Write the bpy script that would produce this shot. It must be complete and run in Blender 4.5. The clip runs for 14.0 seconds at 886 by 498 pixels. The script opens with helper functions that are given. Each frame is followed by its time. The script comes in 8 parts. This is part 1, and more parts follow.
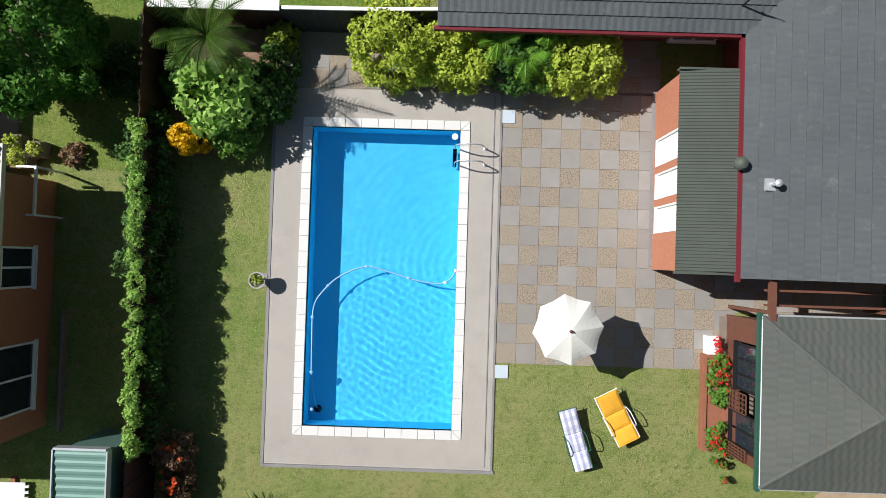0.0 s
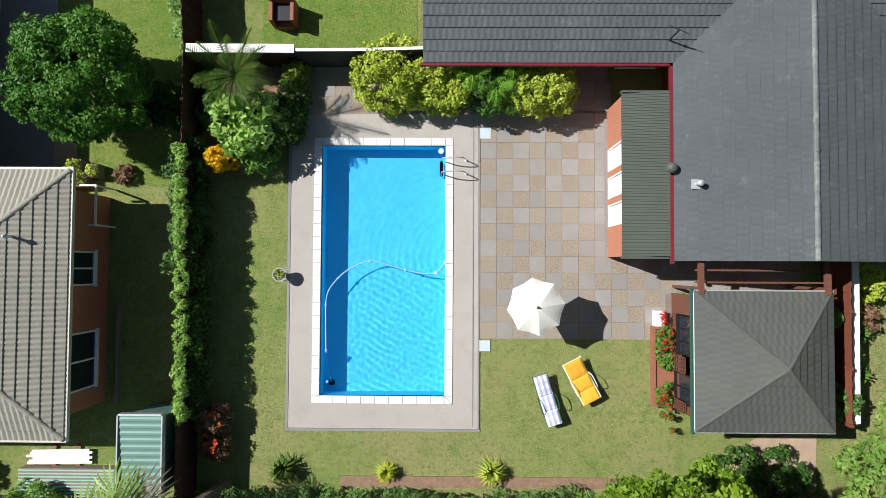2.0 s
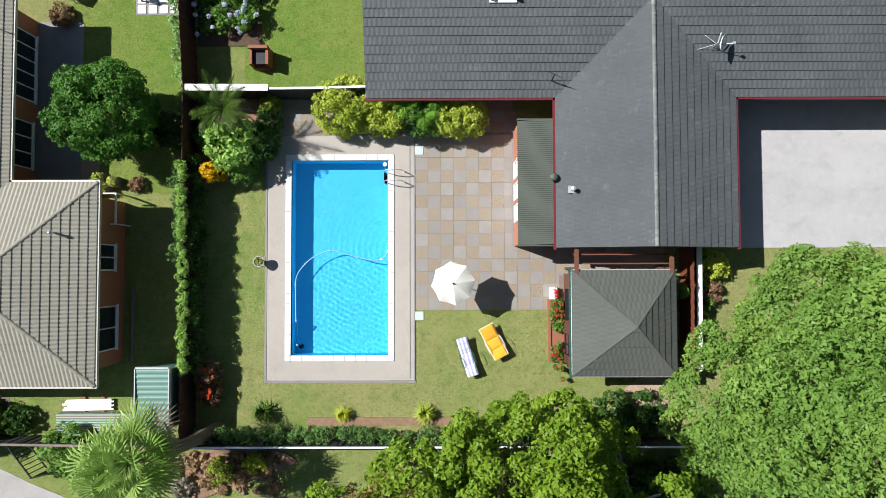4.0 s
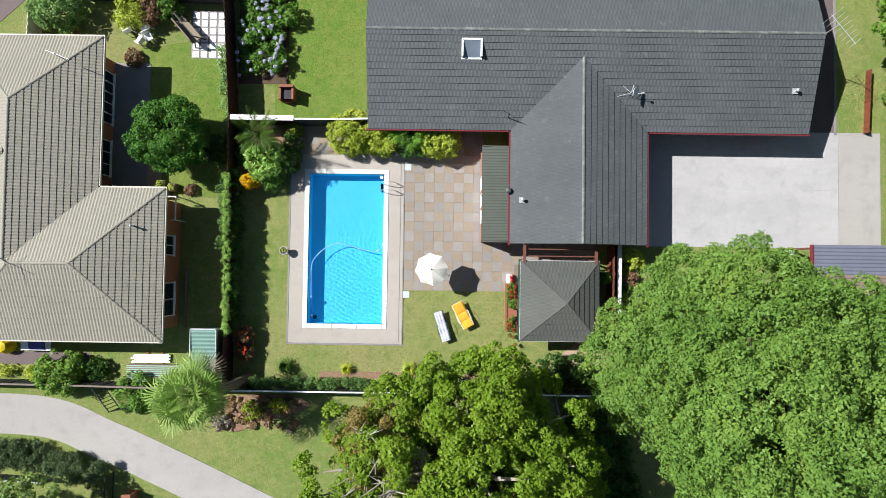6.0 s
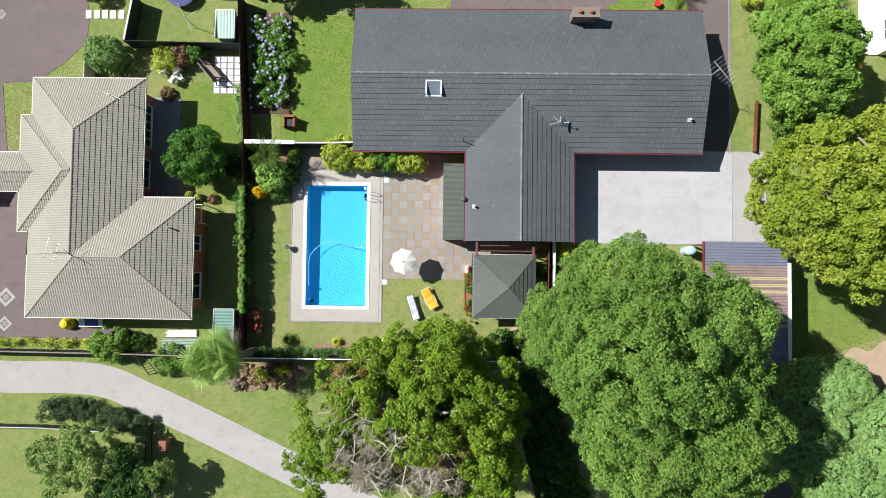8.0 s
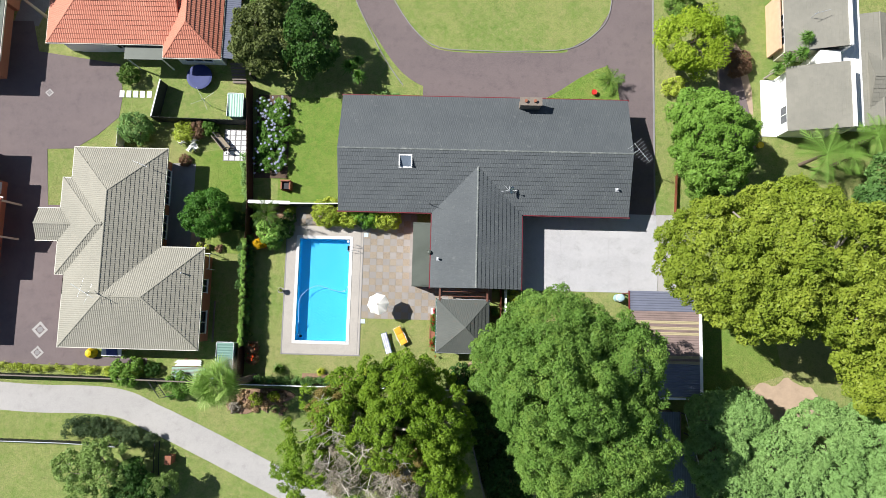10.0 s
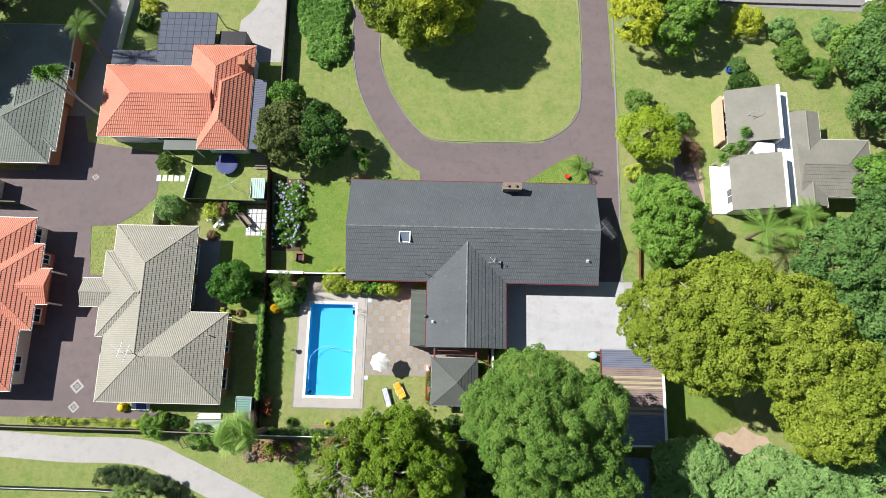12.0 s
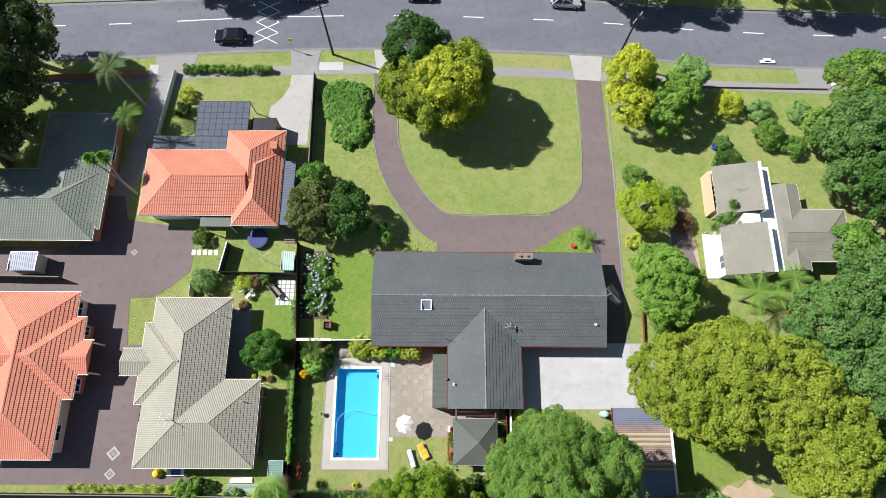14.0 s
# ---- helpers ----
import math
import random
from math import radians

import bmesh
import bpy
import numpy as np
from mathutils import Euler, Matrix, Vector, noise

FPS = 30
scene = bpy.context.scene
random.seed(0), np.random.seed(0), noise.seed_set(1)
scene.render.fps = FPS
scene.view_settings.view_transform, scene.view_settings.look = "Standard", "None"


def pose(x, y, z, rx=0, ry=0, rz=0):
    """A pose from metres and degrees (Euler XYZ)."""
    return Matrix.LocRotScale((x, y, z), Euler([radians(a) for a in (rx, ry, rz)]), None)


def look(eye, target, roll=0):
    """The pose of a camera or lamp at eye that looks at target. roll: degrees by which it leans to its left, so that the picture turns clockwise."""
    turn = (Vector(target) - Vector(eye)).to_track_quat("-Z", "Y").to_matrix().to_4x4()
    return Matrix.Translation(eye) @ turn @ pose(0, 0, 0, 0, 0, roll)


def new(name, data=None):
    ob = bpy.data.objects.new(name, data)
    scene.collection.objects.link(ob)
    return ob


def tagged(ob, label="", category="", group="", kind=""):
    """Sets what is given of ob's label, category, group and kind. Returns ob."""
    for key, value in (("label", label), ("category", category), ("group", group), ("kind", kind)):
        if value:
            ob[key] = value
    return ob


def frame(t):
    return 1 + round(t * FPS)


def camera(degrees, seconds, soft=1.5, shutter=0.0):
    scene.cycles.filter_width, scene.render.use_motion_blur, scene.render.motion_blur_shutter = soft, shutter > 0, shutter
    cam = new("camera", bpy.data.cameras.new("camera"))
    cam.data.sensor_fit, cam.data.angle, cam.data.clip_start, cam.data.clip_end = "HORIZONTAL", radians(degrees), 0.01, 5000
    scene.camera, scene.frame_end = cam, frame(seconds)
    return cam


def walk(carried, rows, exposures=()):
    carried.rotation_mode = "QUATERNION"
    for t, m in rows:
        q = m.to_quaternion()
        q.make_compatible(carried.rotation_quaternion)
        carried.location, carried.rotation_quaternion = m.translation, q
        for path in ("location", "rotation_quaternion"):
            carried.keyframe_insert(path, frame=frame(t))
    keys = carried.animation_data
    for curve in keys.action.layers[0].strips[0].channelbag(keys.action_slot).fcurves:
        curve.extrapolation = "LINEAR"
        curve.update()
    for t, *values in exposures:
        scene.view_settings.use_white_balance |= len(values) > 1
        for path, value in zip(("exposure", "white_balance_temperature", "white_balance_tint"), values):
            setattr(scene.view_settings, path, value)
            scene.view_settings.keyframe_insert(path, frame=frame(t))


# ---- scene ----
cam = camera(74.2, 14.0, soft=0.7)
PATH = [
    (0, (2.037, -18.128, 0.574), (2.018, -16.129, 0.614), 1.8),
    (0.5, (2.031, -18.897, 0.553), (2.01, -16.898, 0.594), 2.0),
    (1, (1.98, -19.83, 0.463), (1.964, -17.83, 0.514), 2.0),
    (1.5, (2.103, -20.658, 0.275), (2.09, -18.659, 0.336), 1.1),
    (2, (2.449, -21.721, 0.067), (2.428, -19.722, 0.133), 0.3),
    (2.5, (2.892, -22.857, -0.08), (2.869, -20.858, -0.014), 0.2),
    (3, (3.684, -24.344, -0.291), (3.655, -22.346, -0.22), -0.1),
    (3.2, (3.971, -24.951, -0.384), (3.947, -22.952, -0.311), -0.2),
    (5.3, (5.919, -33.228, -0.772), (5.917, -31.229, -0.713), 0.6),
    (5.5, (5.934, -34.008, -0.862), (5.931, -32.009, -0.801), 0.9),
    (6, (6.094, -36.165, -1.103), (6.089, -34.166, -1.039), 0.8),
    (6.5, (6.404, -38.15, -1.12), (6.397, -36.151, -1.064), 0.7),
    (7, (7.076, -40.579, -1.317), (7.065, -38.579, -1.262), 0.7),
    (7.5, (8.013, -42.741, -1.389), (7.988, -40.742, -1.337), 0.8),
    (8, (8.793, -45.113, -1.753), (8.768, -43.115, -1.683), 0.7),
    (8.2, (9.039, -46.071, -1.848), (9.019, -44.073, -1.768), 1.0),
    (10.3, (12.228, -54.678, -1.391), (12.201, -52.692, -1.163), 1.5),
    (10.5, (12.59, -55.561, -1.472), (12.555, -53.576, -1.224), 1.5),
    (11, (12.626, -57.569, -1.65), (12.595, -55.593, -1.345), 1.7),
    (11.5, (12.348, -59.286, -1.621), (12.324, -57.317, -1.273), 1.6),
    (12, (11.787, -61.105, -1.549), (11.772, -59.144, -1.154), 1.3),
    (12.5, (11.202, -62.449, -1.586), (11.194, -60.498, -1.146), 1.1),
    (13, (10.449, -63.822, -1.466), (10.448, -61.882, -0.979), 0.8),
    (13.5, (9.634, -64.958, -1.346), (9.643, -63.029, -0.818), 0.5),
    (14, (8.654, -66.181, -1.163), (8.673, -64.265, -0.591), 0.2),
]
# the path is written with the ground as a wall ahead; DOWN lays it under the camera
DOWN = pose(0, 0, 0, -90, 0, 0)
walk(cam, [(t, DOWN @ look(eye, target, roll)) for t, eye, target, roll in PATH],
     exposures=[(0.0, 0.23), (3.0, 0.43), (6.5, 0.5), (8.0, 0.54), (11.0, 0.59), (14.0, 0.61)])

# ---------------------------------------------------------------- world and sun
SUN_WAY = Vector((0.96, -0.345, -1.0)).normalized()
world = bpy.data.worlds.new("world")
scene.world = world
world.use_nodes = True
wn = world.node_tree.nodes
sky = wn.new("ShaderNodeTexSky")
sky.sky_type = "NISHITA"
sky.sun_disc = False
sky.air_density = 0.96
sky.dust_density = 0.5
sky.sun_elevation = math.asin(-SUN_WAY.z)
sky.sun_rotation = math.atan2(-SUN_WAY.x, -SUN_WAY.y)
world.node_tree.links.new(sky.outputs[0], wn["Background"].inputs[0])
wn["Background"].inputs[1].default_value = 0.05
sun = new("sun", bpy.data.lights.new("sun", "SUN"))
sun.data.energy = 5.0
sun.data.angle = radians(0.53)
sun.data.color = (1.0, 0.98, 0.955)
sun.matrix_basis = look((0, 0, 60), Vector((0, 0, 60)) + SUN_WAY)

# ---------------------------------------------------------------- materials


def lin(r, g, b):
    return tuple(((v / 255 + 0.055) / 1.055) ** 2.4 if v > 10 else v / 255 / 12.92 for v in (r, g, b)) + (1,)


class Mat:
    """A small node tree: base colours mixed by noise at two sizes, and bump."""

    def __init__(self, name, rough=0.8, metal=0.0, spec=0.4):
        self.m = bpy.data.materials.new(name)
        self.m.use_nodes = True
        self.n, self.l = self.m.node_tree.nodes, self.m.node_tree.links
        self.b = self.n["Principled BSDF"]
        self.b.inputs["Roughness"].default_value = rough
        self.b.inputs["Metallic"].default_value = metal
        self.b.inputs["Specular IOR Level"].default_value = spec
        self.pos = self.n.new("ShaderNodeNewGeometry").outputs["Position"]

    def noise(self, scale, detail=3, stretch=None, rough=0.6):
        t = self.n.new("ShaderNodeTexNoise")
        t.inputs["Scale"].default_value = scale
        t.inputs["Detail"].default_value = detail
        t.inputs["Roughness"].default_value = rough
        src = self.pos
        if stretch:
            mp = self.n.new("ShaderNodeMapping")
            mp.inputs["Scale"].default_value = stretch
            self.l.new(src, mp.inputs[0])
            src = mp.outputs[0]
        self.l.new(src, t.inputs["Vector"])
        return t.outputs["Fac"]

    def ramp(self, fac, lo, hi):
        t = self.n.new("ShaderNodeMapRange")
        t.inputs["From Min"].default_value, t.inputs["From Max"].default_value = lo, hi
        self.l.new(fac, t.inputs["Value"])
        return t.outputs["Result"]

    def mix(self, fac, a, b):
        t = self.n.new("ShaderNodeMix")
        t.data_type = "RGBA"
        for v, k in ((fac, 0), (a, 6), (b, 7)):
            if hasattr(v, "is_linked"):
                self.l.new(v, t.inputs[k])
            else:
                t.inputs[k].default_value = v
        return t.outputs[2]

    def island(self):
        return self.n.new("ShaderNodeNewGeometry").outputs["Random Per Island"]

    def each(self):
        return self.n.new("ShaderNodeObjectInfo").outputs["Random"]

    def colour(self, c):
        self.l.new(c, self.b.inputs["Base Color"]) if hasattr(c, "is_linked") else None
        if not hasattr(c, "is_linked"):
            self.b.inputs["Base Color"].default_value = c
        return self

    def bump(self, h, dist, strength=1.0):
        t = self.n.new("ShaderNodeBump")
        t.inputs["Distance"].default_value = dist
        t.inputs["Strength"].default_value = strength
        self.l.new(h, t.inputs["Height"])
        self.l.new(t.outputs[0], self.b.inputs["Normal"])
        return self


def plain(name, c, rough=0.6, metal=0.0, var=0.25, scale=3.0, bump=0.0, bscale=40.0, rand=""):
    m = Mat(name, rough, metal)
    dark = tuple(v * (1 - var) for v in c[:3]) + (1,)
    light = tuple(min(1, v * (1 + var)) for v in c[:3]) + (1,)
    f = m.mix(m.ramp(m.noise(scale, 5), 0.3, 0.7), dark, light)
    f = m.mix(m.ramp(m.noise(scale * 14, 2), 0.25, 0.75), f, c)
    if rand:
        f = m.mix(m.ramp(m.island() if rand == "island" else m.each(), 0, 1.6), f, tuple(v * (1 - 1.6 * var) for v in c[:3]) + (1,))
    m.colour(f)
    if bump:
        m.bump(m.noise(bscale, 3), bump)
    return m.m


def make_grass(name, green, dry, lush, wear):
    m = Mat(name, 0.95, spec=0.15)
    f = m.mix(m.ramp(m.noise(0.16, 4), 0.38, 0.66), green, dry)
    f = m.mix(m.ramp(m.noise(0.5, 4), 0.45, 0.75), f, lush)
    f = m.mix(m.ramp(m.noise(0.9, 5), 0.56, 0.78), f, wear)
    f = m.mix(m.ramp(m.noise(0.07, 5), 0.5, 0.68), f, wear)
    f = m.mix(m.ramp(m.noise(2.4, 6, None, 0.75), 0.47, 0.72), f, wear)
    f = m.mix(m.ramp(m.noise(1.6, 6, None, 0.7), 0.5, 0.8), f, tuple(v * 0.7 for v in lush[:3]) + (1,))
    f = m.mix(m.ramp(m.noise(7, 4), 0.5, 0.74), f, tuple(v * 0.66 for v in green[:3]) + (1,))
    f = m.mix(m.ramp(m.noise(24, 2), 0.5, 0.75), f, tuple(min(1, v * 1.5) for v in dry[:3]) + (1,))
    f = m.mix(m.ramp(m.noise(42, 2), 0.54, 0.78), f, tuple(v * 0.56 for v in green[:3]) + (1,))
    m.colour(f)
    m.bump(m.noise(45, 3), 0.06)
    return m.m


GRASS = make_grass("lawn", lin(122, 145, 75), lin(150, 156, 94), lin(108, 141, 63), lin(162, 155, 108))
LUSH = make_grass("lush_lawn", lin(104, 137, 56), lin(128, 149, 72), lin(96, 137, 50), lin(142, 146, 82))


def make_asphalt(name, c, patch, stain):
    m = Mat(name, 0.9, spec=0.3)
    f = m.mix(m.ramp(m.noise(0.22, 5, (0.4, 1, 1)), 0.4, 0.7), c, patch)
    f = m.mix(m.ramp(m.noise(1.1, 6), 0.5, 0.78), f, stain)
    f = m.mix(m.ramp(m.noise(3.2, 6, None, 0.75), 0.52, 0.8), f, patch)
    f = m.mix(m.ramp(m.noise(6, 5, None, 0.75), 0.58, 0.8), f, stain)
    f = m.mix(m.ramp(m.noise(70, 2), 0.35, 0.8), f, tuple(v * 1.7 for v in c[:3]) + (1,))
    m.colour(f)
    m.bump(m.noise(80, 2), 0.01)
    return m.m


ASPHALT = make_asphalt("asphalt", lin(92, 94, 102), lin(112, 113, 119), lin(79, 80, 88))
DRIVE = make_asphalt("old_asphalt", lin(100, 90, 90), lin(116, 104, 102), lin(86, 77, 78))
CONCRETE = make_asphalt("concrete", lin(152, 149, 146), lin(168, 165, 161), lin(130, 127, 124))
APRON = make_asphalt("pale_concrete", lin(158, 157, 158), lin(184, 183, 183), lin(138, 136, 136))
PATHC = make_asphalt("path_concrete", lin(126, 124, 124), lin(142, 140, 138), lin(110, 108, 108))
PAVER = plain("grey_paver", lin(152, 147, 142), 0.85, var=0.15, scale=2.2, bump=0.004, bscale=120, rand="each")
DECK = make_asphalt("pool_deck_concrete", lin(158, 152, 145), lin(170, 164, 156), lin(142, 136, 129))
COPING = plain("white_coping", lin(220, 219, 216), 0.7, var=0.05, scale=6, bump=0.004, rand="each")
SOIL = plain("bark_soil", lin(150, 122, 100), 0.95, var=0.4, scale=5, bump=0.05, bscale=30)
BARE = plain("dry_earth", lin(176, 154, 132), 0.95, var=0.25, scale=1.3, bump=0.02)
WHITE = plain("white_paint", lin(236, 236, 234), 0.5, var=0.04)
OFFWHITE = plain("cream_paint", lin(222, 214, 196), 0.6, var=0.06)
RED = plain("dark_red_paint", lin(112, 38, 46), 0.5, var=0.12)
BRICK = plain("orange_brick", lin(178, 118, 92), 0.85, var=0.18, scale=8, bump=0.004)
BROWN = plain("brown_weatherboard", lin(112, 62, 44), 0.7, var=0.15, scale=4)
FENCEDARK = plain("dark_brown_fence", lin(74, 48, 40), 0.85, var=0.2, scale=4)
TIMBER = plain("stained_timber", lin(106, 68, 54), 0.7, var=0.25, scale=6, bump=0.004)
FENCEWOOD = plain("fence_timber", lin(126, 70, 48), 0.8, var=0.25, scale=5, bump=0.004, rand="each")
DARKFENCE = plain("dark_fence_panel", lin(58, 62, 58), 0.8, var=0.2, scale=3)
GREYWOOD = plain("weathered_timber", lin(128, 118, 108), 0.9, var=0.25, scale=4, bump=0.006)
IRON = plain("dark_metal", lin(52, 52, 55), 0.45, 0.6, var=0.2)
STEEL = plain("galvanised_steel", lin(196, 199, 202), 0.4, 0.4, var=0.1)
GREENTIN = plain("green_corrugated_steel", lin(86, 92, 84), 0.55, 0.1, var=0.14, scale=1.2)
GREYTIN = plain("grey_steel", lin(120, 124, 140), 0.5, 0.2, var=0.15, scale=1.0)
SHEDTIN = plain("teal_steel", lin(104, 138, 128), 0.5, 0.1, var=0.12, scale=2)
MINTTIN = plain("mint_steel", lin(150, 186, 168), 0.5, 0.1, var=0.1)
BLACKRUB = plain("black_rubber", lin(30, 30, 32), 0.7)
TERRA = plain("terracotta", lin(146, 94, 72), 0.8, var=0.2, scale=6)


def make_roof(name, c, light, lichen, amount, rough=0.7, streak=None):
    m = Mat(name, rough, spec=0.45)
    f = m.mix(m.ramp(m.noise(0.35, 5), 0.35, 0.7), c, light)
    who = m.n.new("ShaderNodeMath")
    who.operation = "WRAP"
    who.inputs[1].default_value, who.inputs[2].default_value = 1.0, 0.0
    add = m.n.new("ShaderNodeMath")
    m.l.new(m.island(), add.inputs[0])
    m.l.new(m.each(), add.inputs[1])
    m.l.new(add.outputs[0], who.inputs[0])
    f = m.mix(m.ramp(who.outputs[0], 0.0, 6.5), f, tuple(v * 0.5 for v in c[:3]) + (1,))
    f = m.mix(m.ramp(m.noise(2.4, 6, (1, 1, 1), 0.75), 0.62 - amount, 0.9 - amount), f, lichen)
    f = m.mix(m.ramp(m.noise(26, 3), 0.45, 0.9), f, light)
    if streak:
        f = m.mix(m.ramp(m.noise(9, 4, (1, 0.1, 0.1), 0.7), 0.58, 1.15), f, streak)
        f = m.mix(m.ramp(m.noise(7, 5, (1, 1, 1), 0.8), 0.64, 0.74), f, lichen)
    m.colour(f)
    m.bump(m.noise(90, 2), 0.006)
    return m.m


CHAR = make_roof("charcoal_tile", lin(77, 82, 85), lin(88, 93, 95), lin(122, 126, 124), 0.05, streak=lin(112, 117, 118))
CHARCAP = make_roof("lichened_ridge_cap", lin(98, 103, 102), lin(112, 117, 115), lin(168, 170, 164), 0.12, streak=lin(140, 143, 140))
GAZ = make_roof("weathered_charcoal_tile", lin(80, 84, 80), lin(91, 94, 89), lin(112, 90, 75), 0.06)
OLIVE = make_roof("beige_grey_concrete_tile", lin(145, 142, 129), lin(157, 153, 139), lin(129, 126, 113), 0.05)
ORANGE = make_roof("orange_clay_tile", lin(194, 120, 97), lin(208, 136, 111), lin(172, 102, 82), 0.03)
MOSS = make_roof("green_grey_tile", lin(114, 121, 112), lin(130, 137, 126), lin(98, 104, 96), 0.05)
EASTR = make_roof("grey_shingle", lin(124, 122, 112), lin(138, 135, 124), lin(110, 108, 98), 0.06)


def make_pebble():
    m = Mat("pebble_paver", 0.9)
    v = m.n.new("ShaderNodeTexVoronoi")
    v.inputs["Scale"].default_value = 26
    m.l.new(m.pos, v.inputs["Vector"])
    f = m.mix(m.ramp(m.noise(60, 2), 0.3, 0.7), lin(149, 136, 119), lin(172, 157, 138))
    f = m.mix(m.ramp(v.outputs["Distance"], 0.35, 0.75), f, lin(120, 109, 97))
    f = m.mix(m.ramp(m.each(), 0.0, 1.8), f, lin(156, 146, 130))
    m.colour(f)
    m.bump(v.outputs["Distance"], 0.01, -0.6)
    return m.m


PEBBLE = make_pebble()


def make_water():
    m = Mat("pool_water", 0.015, spec=0.5)
    m.b.inputs["Transmission Weight"].default_value = 1.0
    m.b.inputs["IOR"].default_value = 1.33
    m.colour((0.985, 1, 1, 1))
    return m.m


WATER = make_water()


def make_liner():
    m = Mat("blue_pool_liner", 0.55, spec=0.3)
    m.colour(m.mix(m.ramp(m.noise(0.8, 4), 0.3, 0.7), lin(72, 211, 255), lin(82, 216, 255)))
    return m.m


LINER = make_liner()


def make_glass(name, c):
    m = Mat(name, 0.05, spec=0.7)
    m.colour(m.mix(m.noise(1.5, 2), c, tuple(v * 0.6 for v in c[:3]) + (1,)))
    return m.m


GLASS = make_glass("dark_window_glass", lin(46, 54, 64))
BLIND = plain("white_blind", lin(240, 240, 236), 0.6, var=0.03)


def leaf(name, a, b, c, gloss=0.2, trans=0.28):
    """Leaf colours a, b and a rarer c, mixed leaf by leaf and clump by clump; some light shines through."""
    m = Mat(name, 0.5, spec=gloss)
    f = m.mix(m.island(), a, b)
    f = m.mix(m.ramp(m.noise(0.9, 3), 0.5, 0.75), f, c)
    f = m.mix(m.ramp(m.noise(0.25, 2), 0.35, 0.7), f, a)
    m.colour(f)
    t = m.n.new("ShaderNodeBsdfTranslucent")
    m.l.new(f, t.inputs["Color"])
    s = m.n.new("ShaderNodeMixShader")
    s.inputs[0].default_value = trans
    m.l.new(m.b.outputs[0], s.inputs[1])
    m.l.new(t.outputs[0], s.inputs[2])
    m.l.new(s.outputs[0], m.n["Material Output"].inputs[0])
    return m.m


LEAF_BIG = leaf("fresh_green_leaf", lin(100, 136, 58), lin(138, 171, 82), lin(144, 168, 76))
LEAF_FRESH = leaf("bright_green_leaf", lin(112, 150, 58), lin(150, 186, 88), lin(130, 168, 70))
LEAF_MID = leaf("mixed_green_leaf", lin(112, 130, 52), lin(150, 168, 72), lin(98, 110, 60))
LEAF_GREY = leaf("dry_grey_twig", lin(156, 148, 132), lin(186, 178, 164), lin(140, 124, 96))
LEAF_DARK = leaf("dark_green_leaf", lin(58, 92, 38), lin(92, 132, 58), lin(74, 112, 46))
LEAF_LIME = leaf("lime_leaf", lin(164, 182, 62), lin(208, 216, 104), lin(150, 172, 58))
LEAF_OLV = leaf("yellow_green_leaf", lin(124, 144, 46), lin(168, 180, 72), lin(146, 158, 56))
LEAF_PALE = leaf("pale_green_leaf", lin(126, 162, 92), lin(156, 188, 114), lin(140, 174, 102))
# ivy green lightened to paint in the sun on the fence top
LEAF_TOP = leaf("painted_sunlit_ivy_leaf", lin(140, 180, 84), lin(184, 214, 116), lin(158, 194, 96))
LEAF_FAN = leaf("yellowing_fan_leaf", lin(126, 162, 72), lin(210, 220, 148), lin(166, 190, 102))
LEAF_GOLD = leaf("golden_leaf", lin(176, 186, 56), lin(212, 214, 84), lin(140, 162, 56))
LEAF_TEAL = leaf("blue_green_leaf", lin(86, 122, 62), lin(122, 156, 84), lin(102, 140, 72))
LEAF_YEL = leaf("yellow_flower", lin(222, 180, 20), lin(240, 206, 50), lin(206, 160, 16))
LEAF_IVY = leaf("ivy_leaf", lin(92, 134, 54), lin(138, 176, 78), lin(114, 156, 64))
LEAF_PALM = leaf("palm_leaf", lin(84, 116, 46), lin(120, 148, 66), lin(104, 132, 56))
LEAF_DRY = leaf("dry_palm_leaf", lin(150, 136, 112), lin(182, 170, 150), lin(120, 104, 84))
LEAF_RED = leaf("red_flower", lin(206, 50, 44), lin(230, 84, 70), lin(180, 40, 60))
LEAF_ORG = leaf("orange_flower", lin(226, 92, 40), lin(240, 120, 60), lin(214, 80, 50))
LEAF_BLUE = leaf("blue_white_flower", lin(206, 208, 232), lin(236, 236, 244), lin(186, 190, 228))
LEAF_BRZ = leaf("bronze_leaf", lin(132, 104, 80), lin(158, 128, 100), lin(110, 96, 66))
BARK = plain("tree_bark", lin(112, 98, 84), 0.95, var=0.35, scale=4, bump=0.03, bscale=14)
PALEBARK = plain("pale_bark", lin(168, 158, 146), 0.9, var=0.25, scale=3, bump=0.02, bscale=14)

# ---------------------------------------------------------------- mesh helpers


